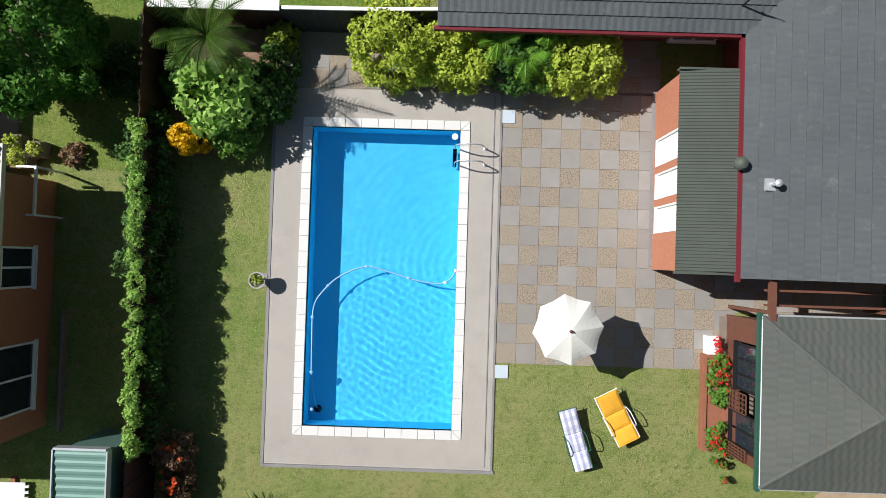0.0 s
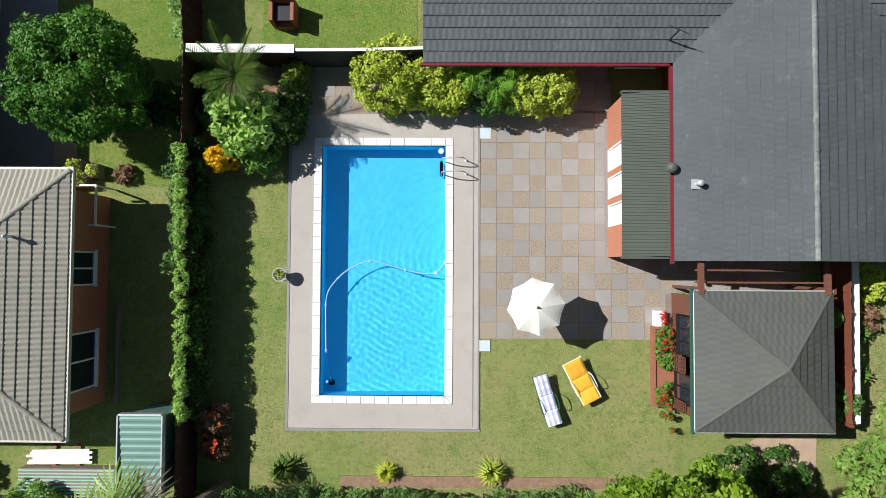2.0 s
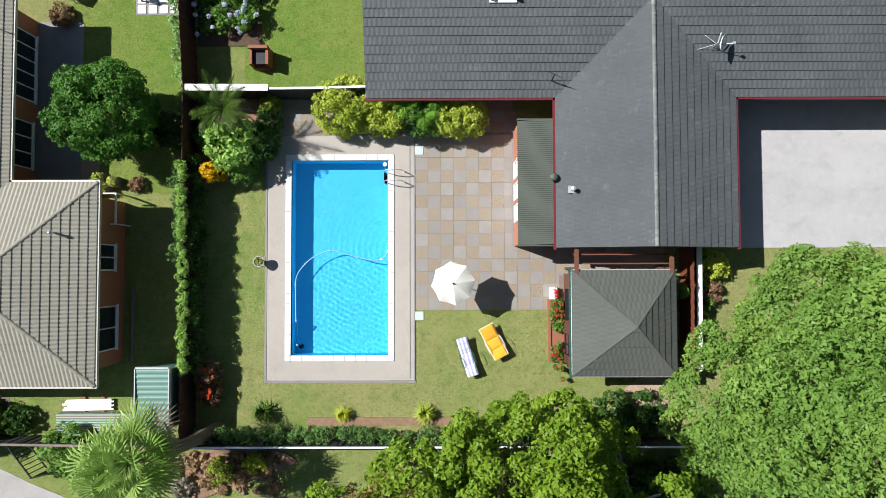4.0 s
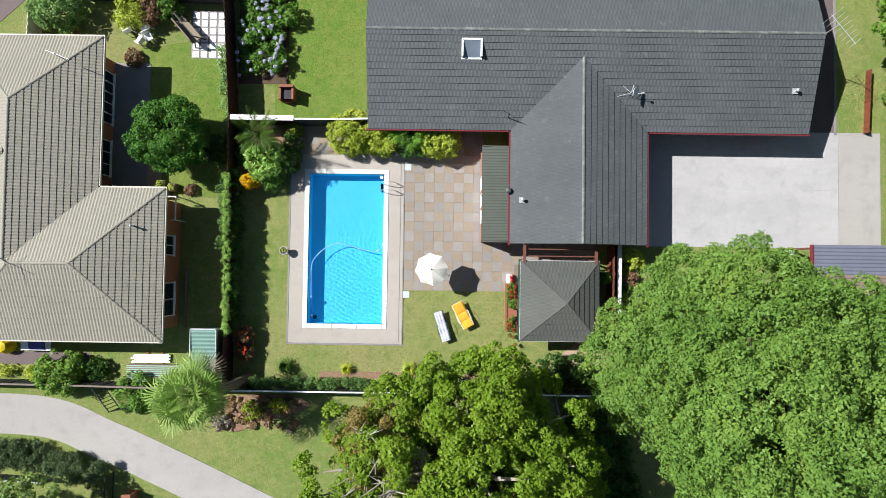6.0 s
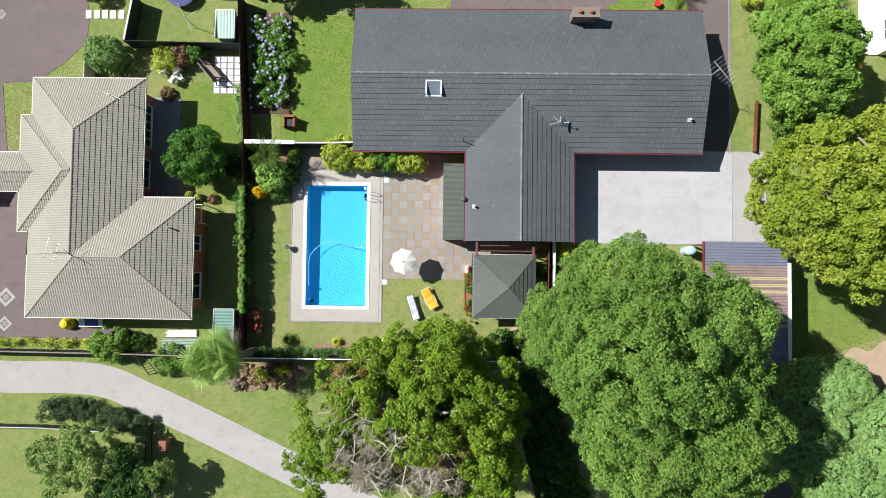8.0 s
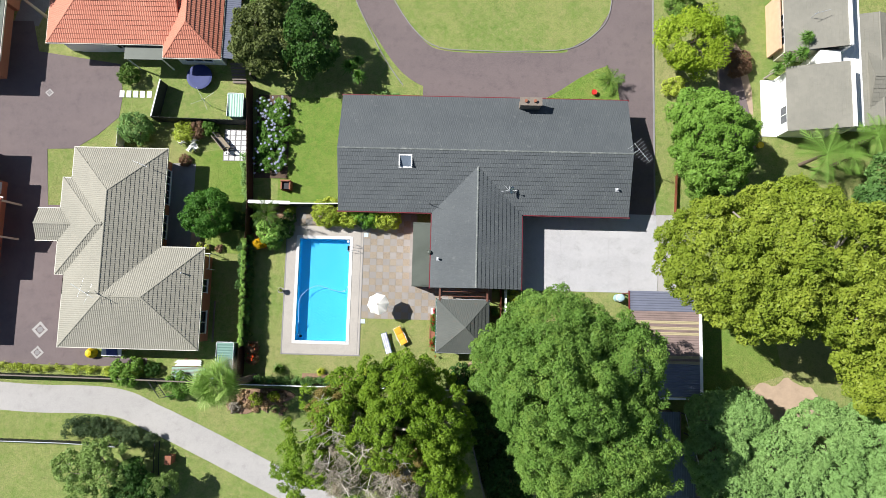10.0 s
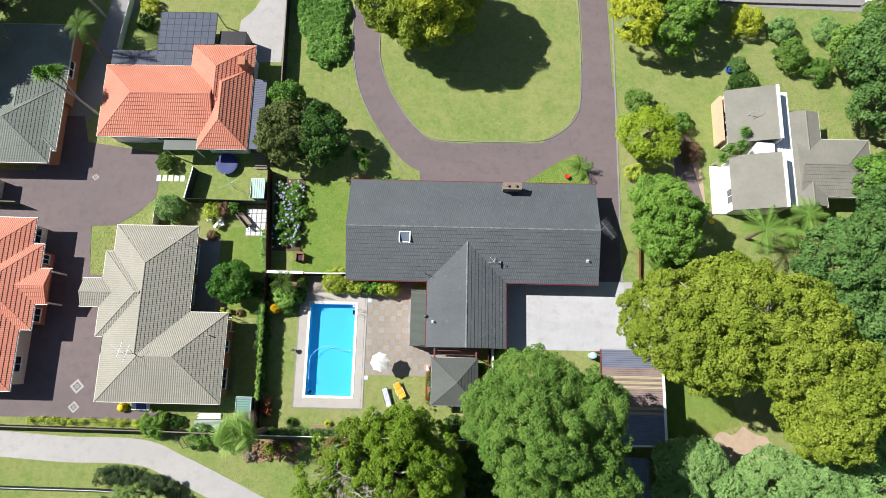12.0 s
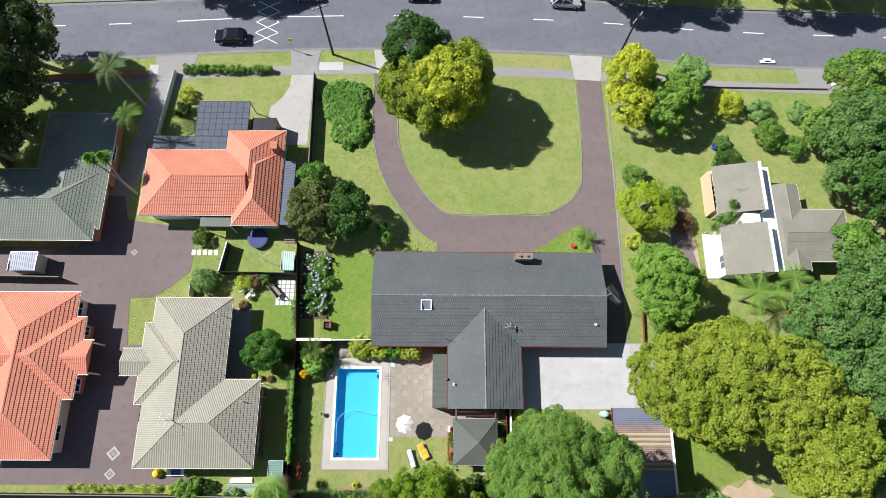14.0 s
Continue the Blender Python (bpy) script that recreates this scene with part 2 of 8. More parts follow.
class Geo:
    """Collects vertices and faces for one mesh."""

    def __init__(self):
        self.v, self.f = [], []

    def face(self, *pts):
        k = len(self.v)
        self.v += [tuple(p) for p in pts]
        self.f.append(tuple(range(k, k + len(pts))))
        return self

    def box(self, x0, x1, y0, y1, z0, z1):
        return self.prism([(x0, y0), (x1, y0), (x1, y1), (x0, y1)], z0, z1)

    def prism(self, ring, z0, z1, inset=0.0):
        """A solid over a ring of plan points; the top edge drawn in by inset."""
        n, k = len(ring), len(self.v)
        cx, cy = sum(p[0] for p in ring) / n, sum(p[1] for p in ring) / n
        if sum(ring[i][0] * ring[(i + 1) % n][1] - ring[(i + 1) % n][0] * ring[i][1] for i in range(n)) < 0:
            ring = ring[::-1]
        self.v += [(x, y, z0) for x, y in ring]
        if inset:
            self.v += [(x, y, z1 - inset) for x, y in ring]
            top = []
            for x, y in ring:
                d = math.hypot(x - cx, y - cy) or 1
                top.append((x - (x - cx) / d * inset * 1.4, y - (y - cy) / d * inset * 1.4, z1))
            self.v += top
        else:
            self.v += [(x, y, z1) for x, y in ring]
        for s in range(2 if inset else 1):
            a, b = k + s * n, k + (s + 1) * n
            self.f += [(a + i, a + (i + 1) % n, b + (i + 1) % n, b + i) for i in range(n)]
        last = k + n * (2 if inset else 1)
        self.f += [tuple(range(k + n - 1, k - 1, -1)), tuple(range(last, last + n))]
        return self

    def beam(self, a, b, w, h=None):
        """A square bar from a to b."""
        a, b, h = Vector(a), Vector(b), h or w
        d = (b - a).normalized()
        s = d.cross(Vector((0, 0, 1)))
        s = Vector((1, 0, 0)) if s.length < 1e-3 else s.normalized()
        u = s.cross(d)
        k = len(self.v)
        for p in (a, b):
            self.v += [tuple(p + s * i * w / 2 + u * j * h / 2) for i, j in ((-1, -1), (1, -1), (1, 1), (-1, 1))]
        self.f += [(k, k + 1, k + 5, k + 4), (k + 1, k + 2, k + 6, k + 5), (k + 2, k + 3, k + 7, k + 6), (k + 3, k, k + 4, k + 7), (k + 3, k + 2, k + 1, k), (k + 4, k + 5, k + 6, k + 7)]
        return self

    def tube(self, pts, radii, sides=8):
        """A round tapering tube through pts."""
        k = len(self.v)
        pts = [Vector(p) for p in pts]
        for i, p in enumerate(pts):
            d = (pts[min(i + 1, len(pts) - 1)] - pts[max(i - 1, 0)]).normalized()
            s = d.cross(Vector((0.3, 0.1, 1)))
            s = s.normalized() if s.length > 1e-3 else Vector((1, 0, 0))
            u = s.cross(d)
            r = radii[i] if hasattr(radii, "__len__") else radii
            self.v += [tuple(p + (s * math.cos(q) + u * math.sin(q)) * r) for q in (2 * math.pi * j / sides for j in range(sides))]
        for i in range(len(pts) - 1):
            a, b = k + i * sides, k + (i + 1) * sides
            self.f += [(a + j, b + j, b + (j + 1) % sides, a + (j + 1) % sides) for j in range(sides)]
        self.f += [tuple(range(k, k + sides)), tuple(range(k + len(pts) * sides - 1, k + (len(pts) - 1) * sides - 1, -1))]
        return self

    def lathe(self, x, y, prof, sides=14):
        """A turned body round a vertical axis; prof: (radius, height) from the bottom up."""
        k = len(self.v)
        for r, z in prof:
            self.v += [(x + r * math.cos(2 * math.pi * j / sides), y + r * math.sin(2 * math.pi * j / sides), z) for j in range(sides)]
        for i in range(len(prof) - 1):
            a, b = k + i * sides, k + (i + 1) * sides
            self.f += [(a + j, a + (j + 1) % sides, b + (j + 1) % sides, b + j) for j in range(sides)]
        self.f += [tuple(range(k + sides - 1, k - 1, -1)), tuple(range(k + (len(prof) - 1) * sides, k + len(prof) * sides))]
        return self

    def mesh(self, name, material, smooth=False):
        me = bpy.data.meshes.new(name)
        me.from_pydata(self.v, [], self.f)
        me.materials.append(material)
        if smooth:
            me.shade_smooth()
        return me


def part(name, geo, material, parent=None, label="", smooth=False):
    """Links a Geo, a mesh or a bmesh as one mesh object, under parent if there is one."""
    if hasattr(geo, "mesh"):
        geo = geo.mesh(name, material, smooth)
    elif not hasattr(geo, "vertices"):
        me = bpy.data.meshes.new(name)
        geo.to_mesh(me)
        me.materials.append(material)
        geo = me
    ob = new(name, geo)
    ob.parent = parent
    return tagged(ob, label)


def thing(name, label, category, at=(0, 0, 0), group="", kind=""):
    ob = new(name)
    ob.empty_display_size = 0.2
    ob.location = at
    return tagged(ob, label, category, group, kind)


def under(ob, parent):
    """Parents ob, whose mesh is in world coordinates, to an Empty that stands elsewhere."""
    ob.parent = parent
    ob.matrix_parent_inverse = Matrix.Translation(-Vector(parent.location))
    return ob


def wpart(name, geo, material, parent, label="", smooth=False):
    """A part whose mesh is in world coordinates."""
    ob = part(name, geo, material, None, label, smooth)
    p = parent
    off = Vector(p.location) if p.parent is None else Vector((0, 0, 0))
    ob.parent = p
    ob.matrix_parent_inverse = Matrix.Translation(-off)
    return ob


def structure(name, geo, material, label, category, smooth=False):
    return tagged(part(name, geo, material, smooth=smooth), label, category, kind="structure")


# ---------------------------------------------------------------- ground, road and paving


def road_y(x):
    """The road's centre line, a very slack bend."""
    return 51.2 - 0.00125 * (x - 5) ** 2 if -30 < x < 45 else (51.2 - 0.00125 * 35 ** 2 - 0.05 * (-30 - x) if x <= -30 else 51.2 - 0.00125 * 40 ** 2 - 0.03 * (x - 45))


NEAR, FAR = 5.45, 3.7
xs = [-400, -150, -90] + [-80 + 5 * i for i in range(33)] + [110, 180, 450]


def strip(lo, hi, z, z2=None):
    g = Geo()
    for a, b in zip(xs, xs[1:]):
        g.face((a, road_y(a) + lo, z), (b, road_y(b) + lo, z), (b, road_y(b) + hi, z if z2 is None else z2), (a, road_y(a) + hi, z if z2 is None else z2))
    return g


POOL = (-2.30, 2.30, -4.63, 4.63)


def build_ground():
    g = Geo()
    px0, px1, py0, py1 = POOL[0] - 0.2, POOL[1] + 0.2, POOL[2] - 0.2, POOL[3] + 0.2
    cols = sorted(set(xs) | {px0, px1})
    for a, b in zip(cols, cols[1:]):
        ys = lambda x: [-400, -60, py0, py1, 30, road_y(x) - NEAR - 0.1, road_y(x) - NEAR, road_y(x) + FAR, road_y(x) + FAR + 0.1, 120, 500]  # noqa: E731
        zs = [0, 0, 0, 0, 0, 0, -0.16, -0.16, 0, 0, 0]
        ya, yb = ys(a), ys(b)
        for i in range(len(zs) - 1):
            if i == 2 and a >= px0 - 1e-6 and b <= px1 + 1e-6:
                continue
            g.face((a, ya[i], zs[i]), (b, yb[i], zs[i]), (b, yb[i + 1], zs[i + 1]), (a, ya[i + 1], zs[i + 1]))
    structure("ground", g, GRASS, "mown lawn grass with dry patches", "lawn")


build_ground()
structure("road", strip(-NEAR + 0.02, FAR - 0.02, -0.13), ASPHALT, "worn grey asphalt suburban road", "road")


KERB = make_asphalt("weathered_kerb", lin(112, 111, 110), lin(128, 126, 123), lin(98, 97, 96))


def kerb(name, lo, hi):
    g = Geo()
    for a, b in zip(xs[2:-2], xs[3:-1]):
        g.prism([(a, road_y(a) + lo), (b, road_y(b) + lo), (b, road_y(b) + hi), (a, road_y(a) + hi)], -0.15, 0.012)
    structure(name, g, KERB, "grey concrete road kerb", "kerb")


kerb("kerb_near", -NEAR - 0.08, -NEAR + 0.12)
kerb("kerb_far", FAR - 0.12, FAR + 0.08)
structure("gutter", strip(-NEAR + 0.12, -NEAR + 0.5, -0.122), KERB, "concrete gutter strip along the kerb", "gutter")
structure("gutter_far", strip(FAR - 0.55, FAR - 0.12, -0.122), KERB, "concrete gutter strip along the far kerb", "gutter")


def band(name, line, width, material, label, category, z=0.02):
    """A ribbon of paving along a bent line."""
    g = Geo()
    pts = [Vector(p) for p in line]
    side = []
    for i, p in enumerate(pts):
        d = (pts[min(i + 1, len(pts) - 1)] - pts[max(i - 1, 0)]).normalized()
        w = width[i] if hasattr(width, "__len__") else width
        side.append((p + Vector((-d.y, d.x)) * w / 2, p - Vector((-d.y, d.x)) * w / 2))
    k = len(side)
    for zz in (z, -0.05):
        g.v += [(*a, zz) for a, _ in side] + [(*b, zz) for _, b in side]
    for i in range(k - 1):
        g.f += [(i, k + i, k + i + 1, i + 1), (2 * k + i, i, i + 1, 2 * k + i + 1), (k + i, 3 * k + i, 3 * k + i + 1, k + i + 1)]
    g.f += [(0, 2 * k, 3 * k, k), (k - 1, 2 * k - 1, 4 * k - 1, 3 * k - 1)]
    return structure(name, g, material, label, category)


def smooth_line(pts, n=6):
    """Catmull-Rom points through pts."""
    pts = [Vector(p) for p in pts]
    out = []
    for i in range(len(pts) - 1):
        a, b, c, d = pts[max(i - 1, 0)], pts[i], pts[i + 1], pts[min(i + 2, len(pts) - 1)]
        for k in range(n):
            t = k / n
            out.append(0.5 * (2 * b + (c - a) * t + (2 * a - 5 * b + 4 * c - d) * t * t + (3 * b - a - 3 * c + d) * t ** 3))
    return out + [pts[-1]]


# footpath along the near side, and the pads that cross the verge
structure("pavement", strip(-NEAR - 3.55, -NEAR - 2.2, 0.016), PATHC, "grey concrete footpath along the road", "pavement")


def crossing(name, x0, x1, material):
    g = Geo()
    g.prism([(x0, road_y(x0) - NEAR - 3.6), (x1, road_y(x1) - NEAR - 3.6), (x1 + 0.5, road_y(x1) - NEAR + 0.05), (x0 - 0.5, road_y(x0) - NEAR + 0.05)], -0.1, 0.028)
    structure(name, g, material, "concrete vehicle crossing over the verge", "driveway")


for i, (a, b, m) in enumerate(((-27.5, -23.2, PATHC), (-10.2, -7.2, PATHC), (0.7, 2.3, CONCRETE), (26.3, 29.6, CONCRETE), (55.6, 60.2, PATHC), (-6.8, -3.7, APRON))):
    crossing("crossing", a, b, m) if i < 5 else structure("pad", Geo().box(a, b, 42.65, 43.85, -0.05, 0.034), m, "new white concrete pad in the footpath", "pavement")
structure("pad", Geo().box(-28.6, -27.5, 41.9, 43.2, -0.05, 0.034), APRON, "new white concrete pad in the footpath", "pavement")

# loop driveway of the pool house
loop = smooth_line([(1.9, 42.3), (2.0, 36.6), (2.2, 32.2), (3.4, 28.4), (5.5, 24.9), (8.4, 21.6), (12.5, 20.6), (17.2, 20.6), (22.6, 20.9), (26.6, 22.9), (28.2, 27.0), (28.3, 33.0), (28.1, 42.0)])
band("driveway_loop", loop, [3.1 + 1.4 * math.exp(-((i - 42) / 14) ** 2) for i in range(len(loop))], DRIVE, "brown-grey asphalt loop driveway", "driveway", 0.02)
structure("driveway_front", Geo().box(8.6, 30.15, 17.3, 19.4, -0.05, 0.016), DRIVE, "brown-grey asphalt driveway before the house", "driveway")
structure("driveway_bend", Geo().prism([(22.2, 23.25), (21.6, 21.0), (25.0, 21.5), (28.6, 24.0), (28.4, 33.0), (26.55, 32.8), (26.25, 27.2), (24.85, 24.85)], -0.05, 0.008), DRIVE, "brown-grey asphalt bend of the driveway", "driveway")
structure("driveway_side", Geo().prism([(26.6, 7.4), (30.15, 7.4), (30.2, 30), (27.0, 24)], -0.05, 0.012), DRIVE, "brown-grey asphalt driveway beside the house", "driveway")
island = [(19.8, 18.2), (21.6, 19.3), (23.2, 20.4), (24.8, 21.3), (25.9, 21.7), (26.5, 20.8), (26.9, 19.4), (27.1, 18.2)]
structure("garden_island", Geo().prism(island, -0.05, 0.05), LUSH, "lush grass island inside the driveway", "lawn")
structure("edging", Geo().prism([(30.15, 7.5), (30.3, 7.5), (30.35, 42), (30.2, 42)], -0.05, 0.06), PATHC, "thin concrete driveway edging", "edging")
inner = smooth_line([(3.55, 36.6), (3.75, 32.4), (5.3, 28.4), (7.6, 24.9), (10.0, 23.2), (13.8, 22.95), (17.2, 22.95), (22.2, 23.3), (24.8, 24.9), (26.2, 27.2), (26.5, 32.8), (26.3, 41.4)], 4)
band("edging_loop", inner, 0.08, PATHC, "thin concrete edging round the front lawn", "edging", 0.07)
outer = smooth_line([(0.45, 41.0), (0.4, 36.5), (0.7, 32.6), (1.55, 28.7), (3.25, 25.0), (5.0, 21.8), (6.7, 19.4)], 4)
band("edging_outer", outer, 0.08, PATHC, "thin concrete edging along the driveway", "edging", 0.07)

# concrete yard east of the wing, in poured bays
for i in range(3):
    for j in range(2):
        x0 = 17.2 + i * 4.4
        structure("yard_slab", Geo().box(x0, x0 + 4.396, 0.4 + j * 3.6, 0.4 + j * 3.6 + 3.596, -0.06, 0.03), APRON, "pale poured concrete yard slab", "concrete slab")
structure("yard_slab", Geo().box(30.42, 33.0, 0.6, 7.6, -0.06, 0.027), CONCRETE, "grey poured concrete yard slab", "concrete slab")

# the neighbour's shared drive on the west
west = [(-28.3, 7.0), (-25.9, 6.9), (-26.2, 9.5), (-26.5, 12.5), (-23.9, 12.6), (-21.8, 14.0), (-20.0, 15.7), (-19.8, 17.8), (-20.3, 20.9), (-28.2, 22.0), (-29.0, 25.0), (-31.0, 25.0), (-33.5, 18.6), (-60, 18.4), (-60, 13.6), (-33, 13.2), (-33, 8.0)]
structure("driveway_west", Geo().prism(west, -0.05, 0.02), DRIVE, "brown-grey asphalt shared driveway", "driveway")
structure("driveway_west_south", Geo().prism([(-33, 8.6), (-26.1, 8.6), (-26.1, 7.2), (-22.0, 7.2), (-21.0, -4.0), (-21.0, -6.6), (-15.6, -6.6), (-15.6, -7.4), (-60, -7.4), (-60, -4.6), (-33, -4.6)], -0.05, 0.015), DRIVE, "brown-grey asphalt shared driveway", "driveway")
structure("driveway_far_west", Geo().prism([(-27.4, 43.5), (-23.2, 43.5), (-25.6, 36.5), (-26.4, 30.0), (-28.5, 24.5), (-31.0, 24.5), (-29.2, 32.0), (-28.2, 37.5)], -0.05, 0.018), PATHC, "stained concrete driveway to the rear houses", "driveway")
structure("driveway_orange", Geo().prism([(-10.2, 42.5), (-7.4, 42.5), (-7.6, 32.0), (-10.5, 32.0), (-12.8, 34.8), (-12.6, 37.2), (-11.2, 38.6), (-10.4, 40.2)], -0.05, 0.018), CONCRETE, "cracked concrete driveway", "driveway")

# curved drive on the south
curve = smooth_line([(-42, -9.6), (-33, -10.0), (-25.85, -10.41), (-21.45, -10.39), (-18.81, -10.5), (-16.83, -10.9), (-14.83, -11.78), (-12.62, -12.69), (-8.21, -14.68), (-3.82, -16.75), (0.54, -18.8), (9.0, -23.6)], 6)
band("driveway_south", curve, 2.45, CONCRETE, "pale concrete curved driveway", "driveway", 0.025)
structure("yard_brown", Geo().prism([(27, -28), (40, -28), (38.5, -17.3), (29.5, -17.3)], -0.05, 0.015), DRIVE, "brown-grey asphalt yard", "driveway")

# ---------------------------------------------------------------- roofs


def clip(poly, axis, lim, keep_low):
    out = []
    for i, a in enumerate(poly):
        b = poly[(i + 1) % len(poly)]
        da, db = (lim - a[axis], lim - b[axis]) if keep_low else (a[axis] - lim, b[axis] - lim)
        if da >= 0:
            out.append(a)
        if da * db < 0:
            t = da / (da - db)
            out.append((a[0] + (b[0] - a[0]) * t, a[1] + (b[1] - a[1]) * t))
    return out


def inside(poly, p):
    n = len(poly)
    return all((poly[(i + 1) % n][0] - poly[i][0]) * (p[1] - poly[i][1]) - (poly[(i + 1) % n][1] - poly[i][1]) * (p[0] - poly[i][0]) >= -1e-6 for i in range(n))


def tiled(corners, course, width, lift, roll=0.0, stagger=0.5, loose=0, lot=None):
    """Roof tiles over a convex slope whose first two corners are the eave: every tile tilts and overlaps the course below it."""
    g = Geo()
    p = [Vector(c) for c in corners]
    u = (p[1] - p[0]).normalized()
    nrm = u.cross(p[2] - p[0]).normalized()
    v = nrm.cross(u)
    flat = [((q - p[0]).dot(u), (q - p[0]).dot(v)) for q in p]
    u0, u1 = min(q[0] for q in flat), max(q[0] for q in flat)
    v1 = max(q[1] for q in flat)
    cuts = (0.0, 0.5, 1.0) if roll else (0.0, 1.0)

    def put(a, b, row, col):
        base = v0row + course * row
        h = 0.012 + lift * (1 - (b - base) / course)
        if roll:
            q = ((a - col) / width) % 1.0 if a < col + width - 1e-6 else 1.0
            h += roll * max(0.0, 1 - abs(q - 0.5) / 0.5)
        return tuple(p[0] + u * a + v * b + nrm * h)

    v0row = 0.0
    for row in range(int(math.ceil(v1 / course))):
        b0, b1 = row * course, (row + 1) * course
        start = u0 - (width * stagger if row % 2 else 0)
        for c in range(int(math.ceil((u1 - start) / width))):
            a0 = start + c * width
            for lo, hi in zip(cuts, cuts[1:]):
                cell = [(a0 + lo * width, b0), (a0 + hi * width, b0), (a0 + hi * width, b1), (a0 + lo * width, b1)]
                whole = all(inside(flat, q) for q in ((a0, b0), (a0 + width, b0), (a0 + width, b1), (a0, b1)))
                if whole and lot is not None and len(lot) < loose:
                    lot.append(Matrix.Translation(p[0] + u * a0 + v * b0) @ Matrix((u, v, nrm)).transposed().to_4x4())
                    break
                if all(inside(flat, q) for q in cell):
                    poly = cell
                else:
                    poly = flat
                    for axis, lim, low in ((0, cell[0][0], False), (0, cell[1][0], True), (1, b0, False), (1, b1, True)):
                        poly = clip(poly, axis, lim, low)
                        if len(poly) < 3:
                            break
                    if len(poly) < 3:
                        continue
                pts = [put(q[0], q[1], row, a0) for q in poly]
                g.face(*pts)
                low = sorted((q for q in poly if abs(q[1] - b0) < 1e-5), key=lambda q: q[0])
                if len(low) > 1:
                    foot = [tuple(p[0] + u * q[0] + v * q[1] - nrm * 0.01) for q in (low[0], low[-1])]
                    g.face(foot[0], foot[1], put(*low[-1], row, a0), put(*low[0], row, a0))
    return g


def one_tile(style, mat):
    """The mesh of a single loose tile, for slopes whose tiles are separate."""
    course, width, lift, roll = style[:4]
    g = Geo()
    us = (0.0, 0.5, 1.0) if roll else (0.0, 1.0)
    for lo, hi in zip(us, us[1:]):
        h = lambda q: 0.012 + (roll if q == 0.5 else 0)  # noqa: E731
        a, b = lo * width, hi * width
        g.face((a, 0, h(lo) + lift), (b, 0, h(hi) + lift), (b, course, h(hi)), (a, course, h(lo)))
        g.face((a, 0, -0.01), (b, 0, -0.01), (b, 0, h(hi) + lift), (a, 0, h(lo) + lift))
    return g.mesh("tile", mat)


def lay_slope(root, corners, style, mat, loose=0):
    """A tiled slope; up to loose of its whole tiles are parts of their own."""
    lot = []
    tagged(wpart("roof_slope", tiled(corners, *style, loose=loose, lot=lot), mat, root), kind="stuff")
    if lot:
        me = one_tile(style, mat)
        for m in lot:
            o = part("tile", me, mat, root)
            o.matrix_parent_inverse = Matrix.Translation(-Vector(root.location))
            o.matrix_basis = m


def ridge_caps(a, b, r=0.085, step=0.42):
    """Rounded cap tiles from a to b, each overlapping the next."""
    a, b = Vector(a), Vector(b)
    d = b - a
    n = max(1, int(d.length / step))
    d.normalize()
    s = d.cross(Vector((0, 0, 1))).normalized()
    w = s.cross(d)
    out = []
    for i in range(n):
        g = Geo()
        out.append(g)
        l = (b - a).length / n
        for end in (0,):
            rows = []
            for t, rr in ((i * l, r * 1.12), ((i + 1.06) * l, r * 0.95)):
                rows.append([tuple(a + d * t + s * math.cos(q) * rr + w * (math.sin(q) * rr * 0.75 - 0.02)) for q in (math.pi * k / 6 for k in range(7))])
            k = len(g.v)
            g.v += rows[0] + rows[1]
            g.f += [(k + j, k + j + 1, k + 8 + j, k + 7 + j) for j in range(6)]
            g.f.append(tuple(range(k + 6, k - 1, -1)))
    return out


def lay_caps(root, name, mat, *args):
    for g in ridge_caps(*args):
        wpart(name, g, mat, root)


TILES = dict(metal=(0.37, 0.21, 0.034, 0.009), concrete=(0.34, 0.18, 0.026, 0.026, 0.0), clay=(0.4, 0.2, 0.045, 0.03, 0.0), fine=(0.3, 0.3, 0.018, 0.0))


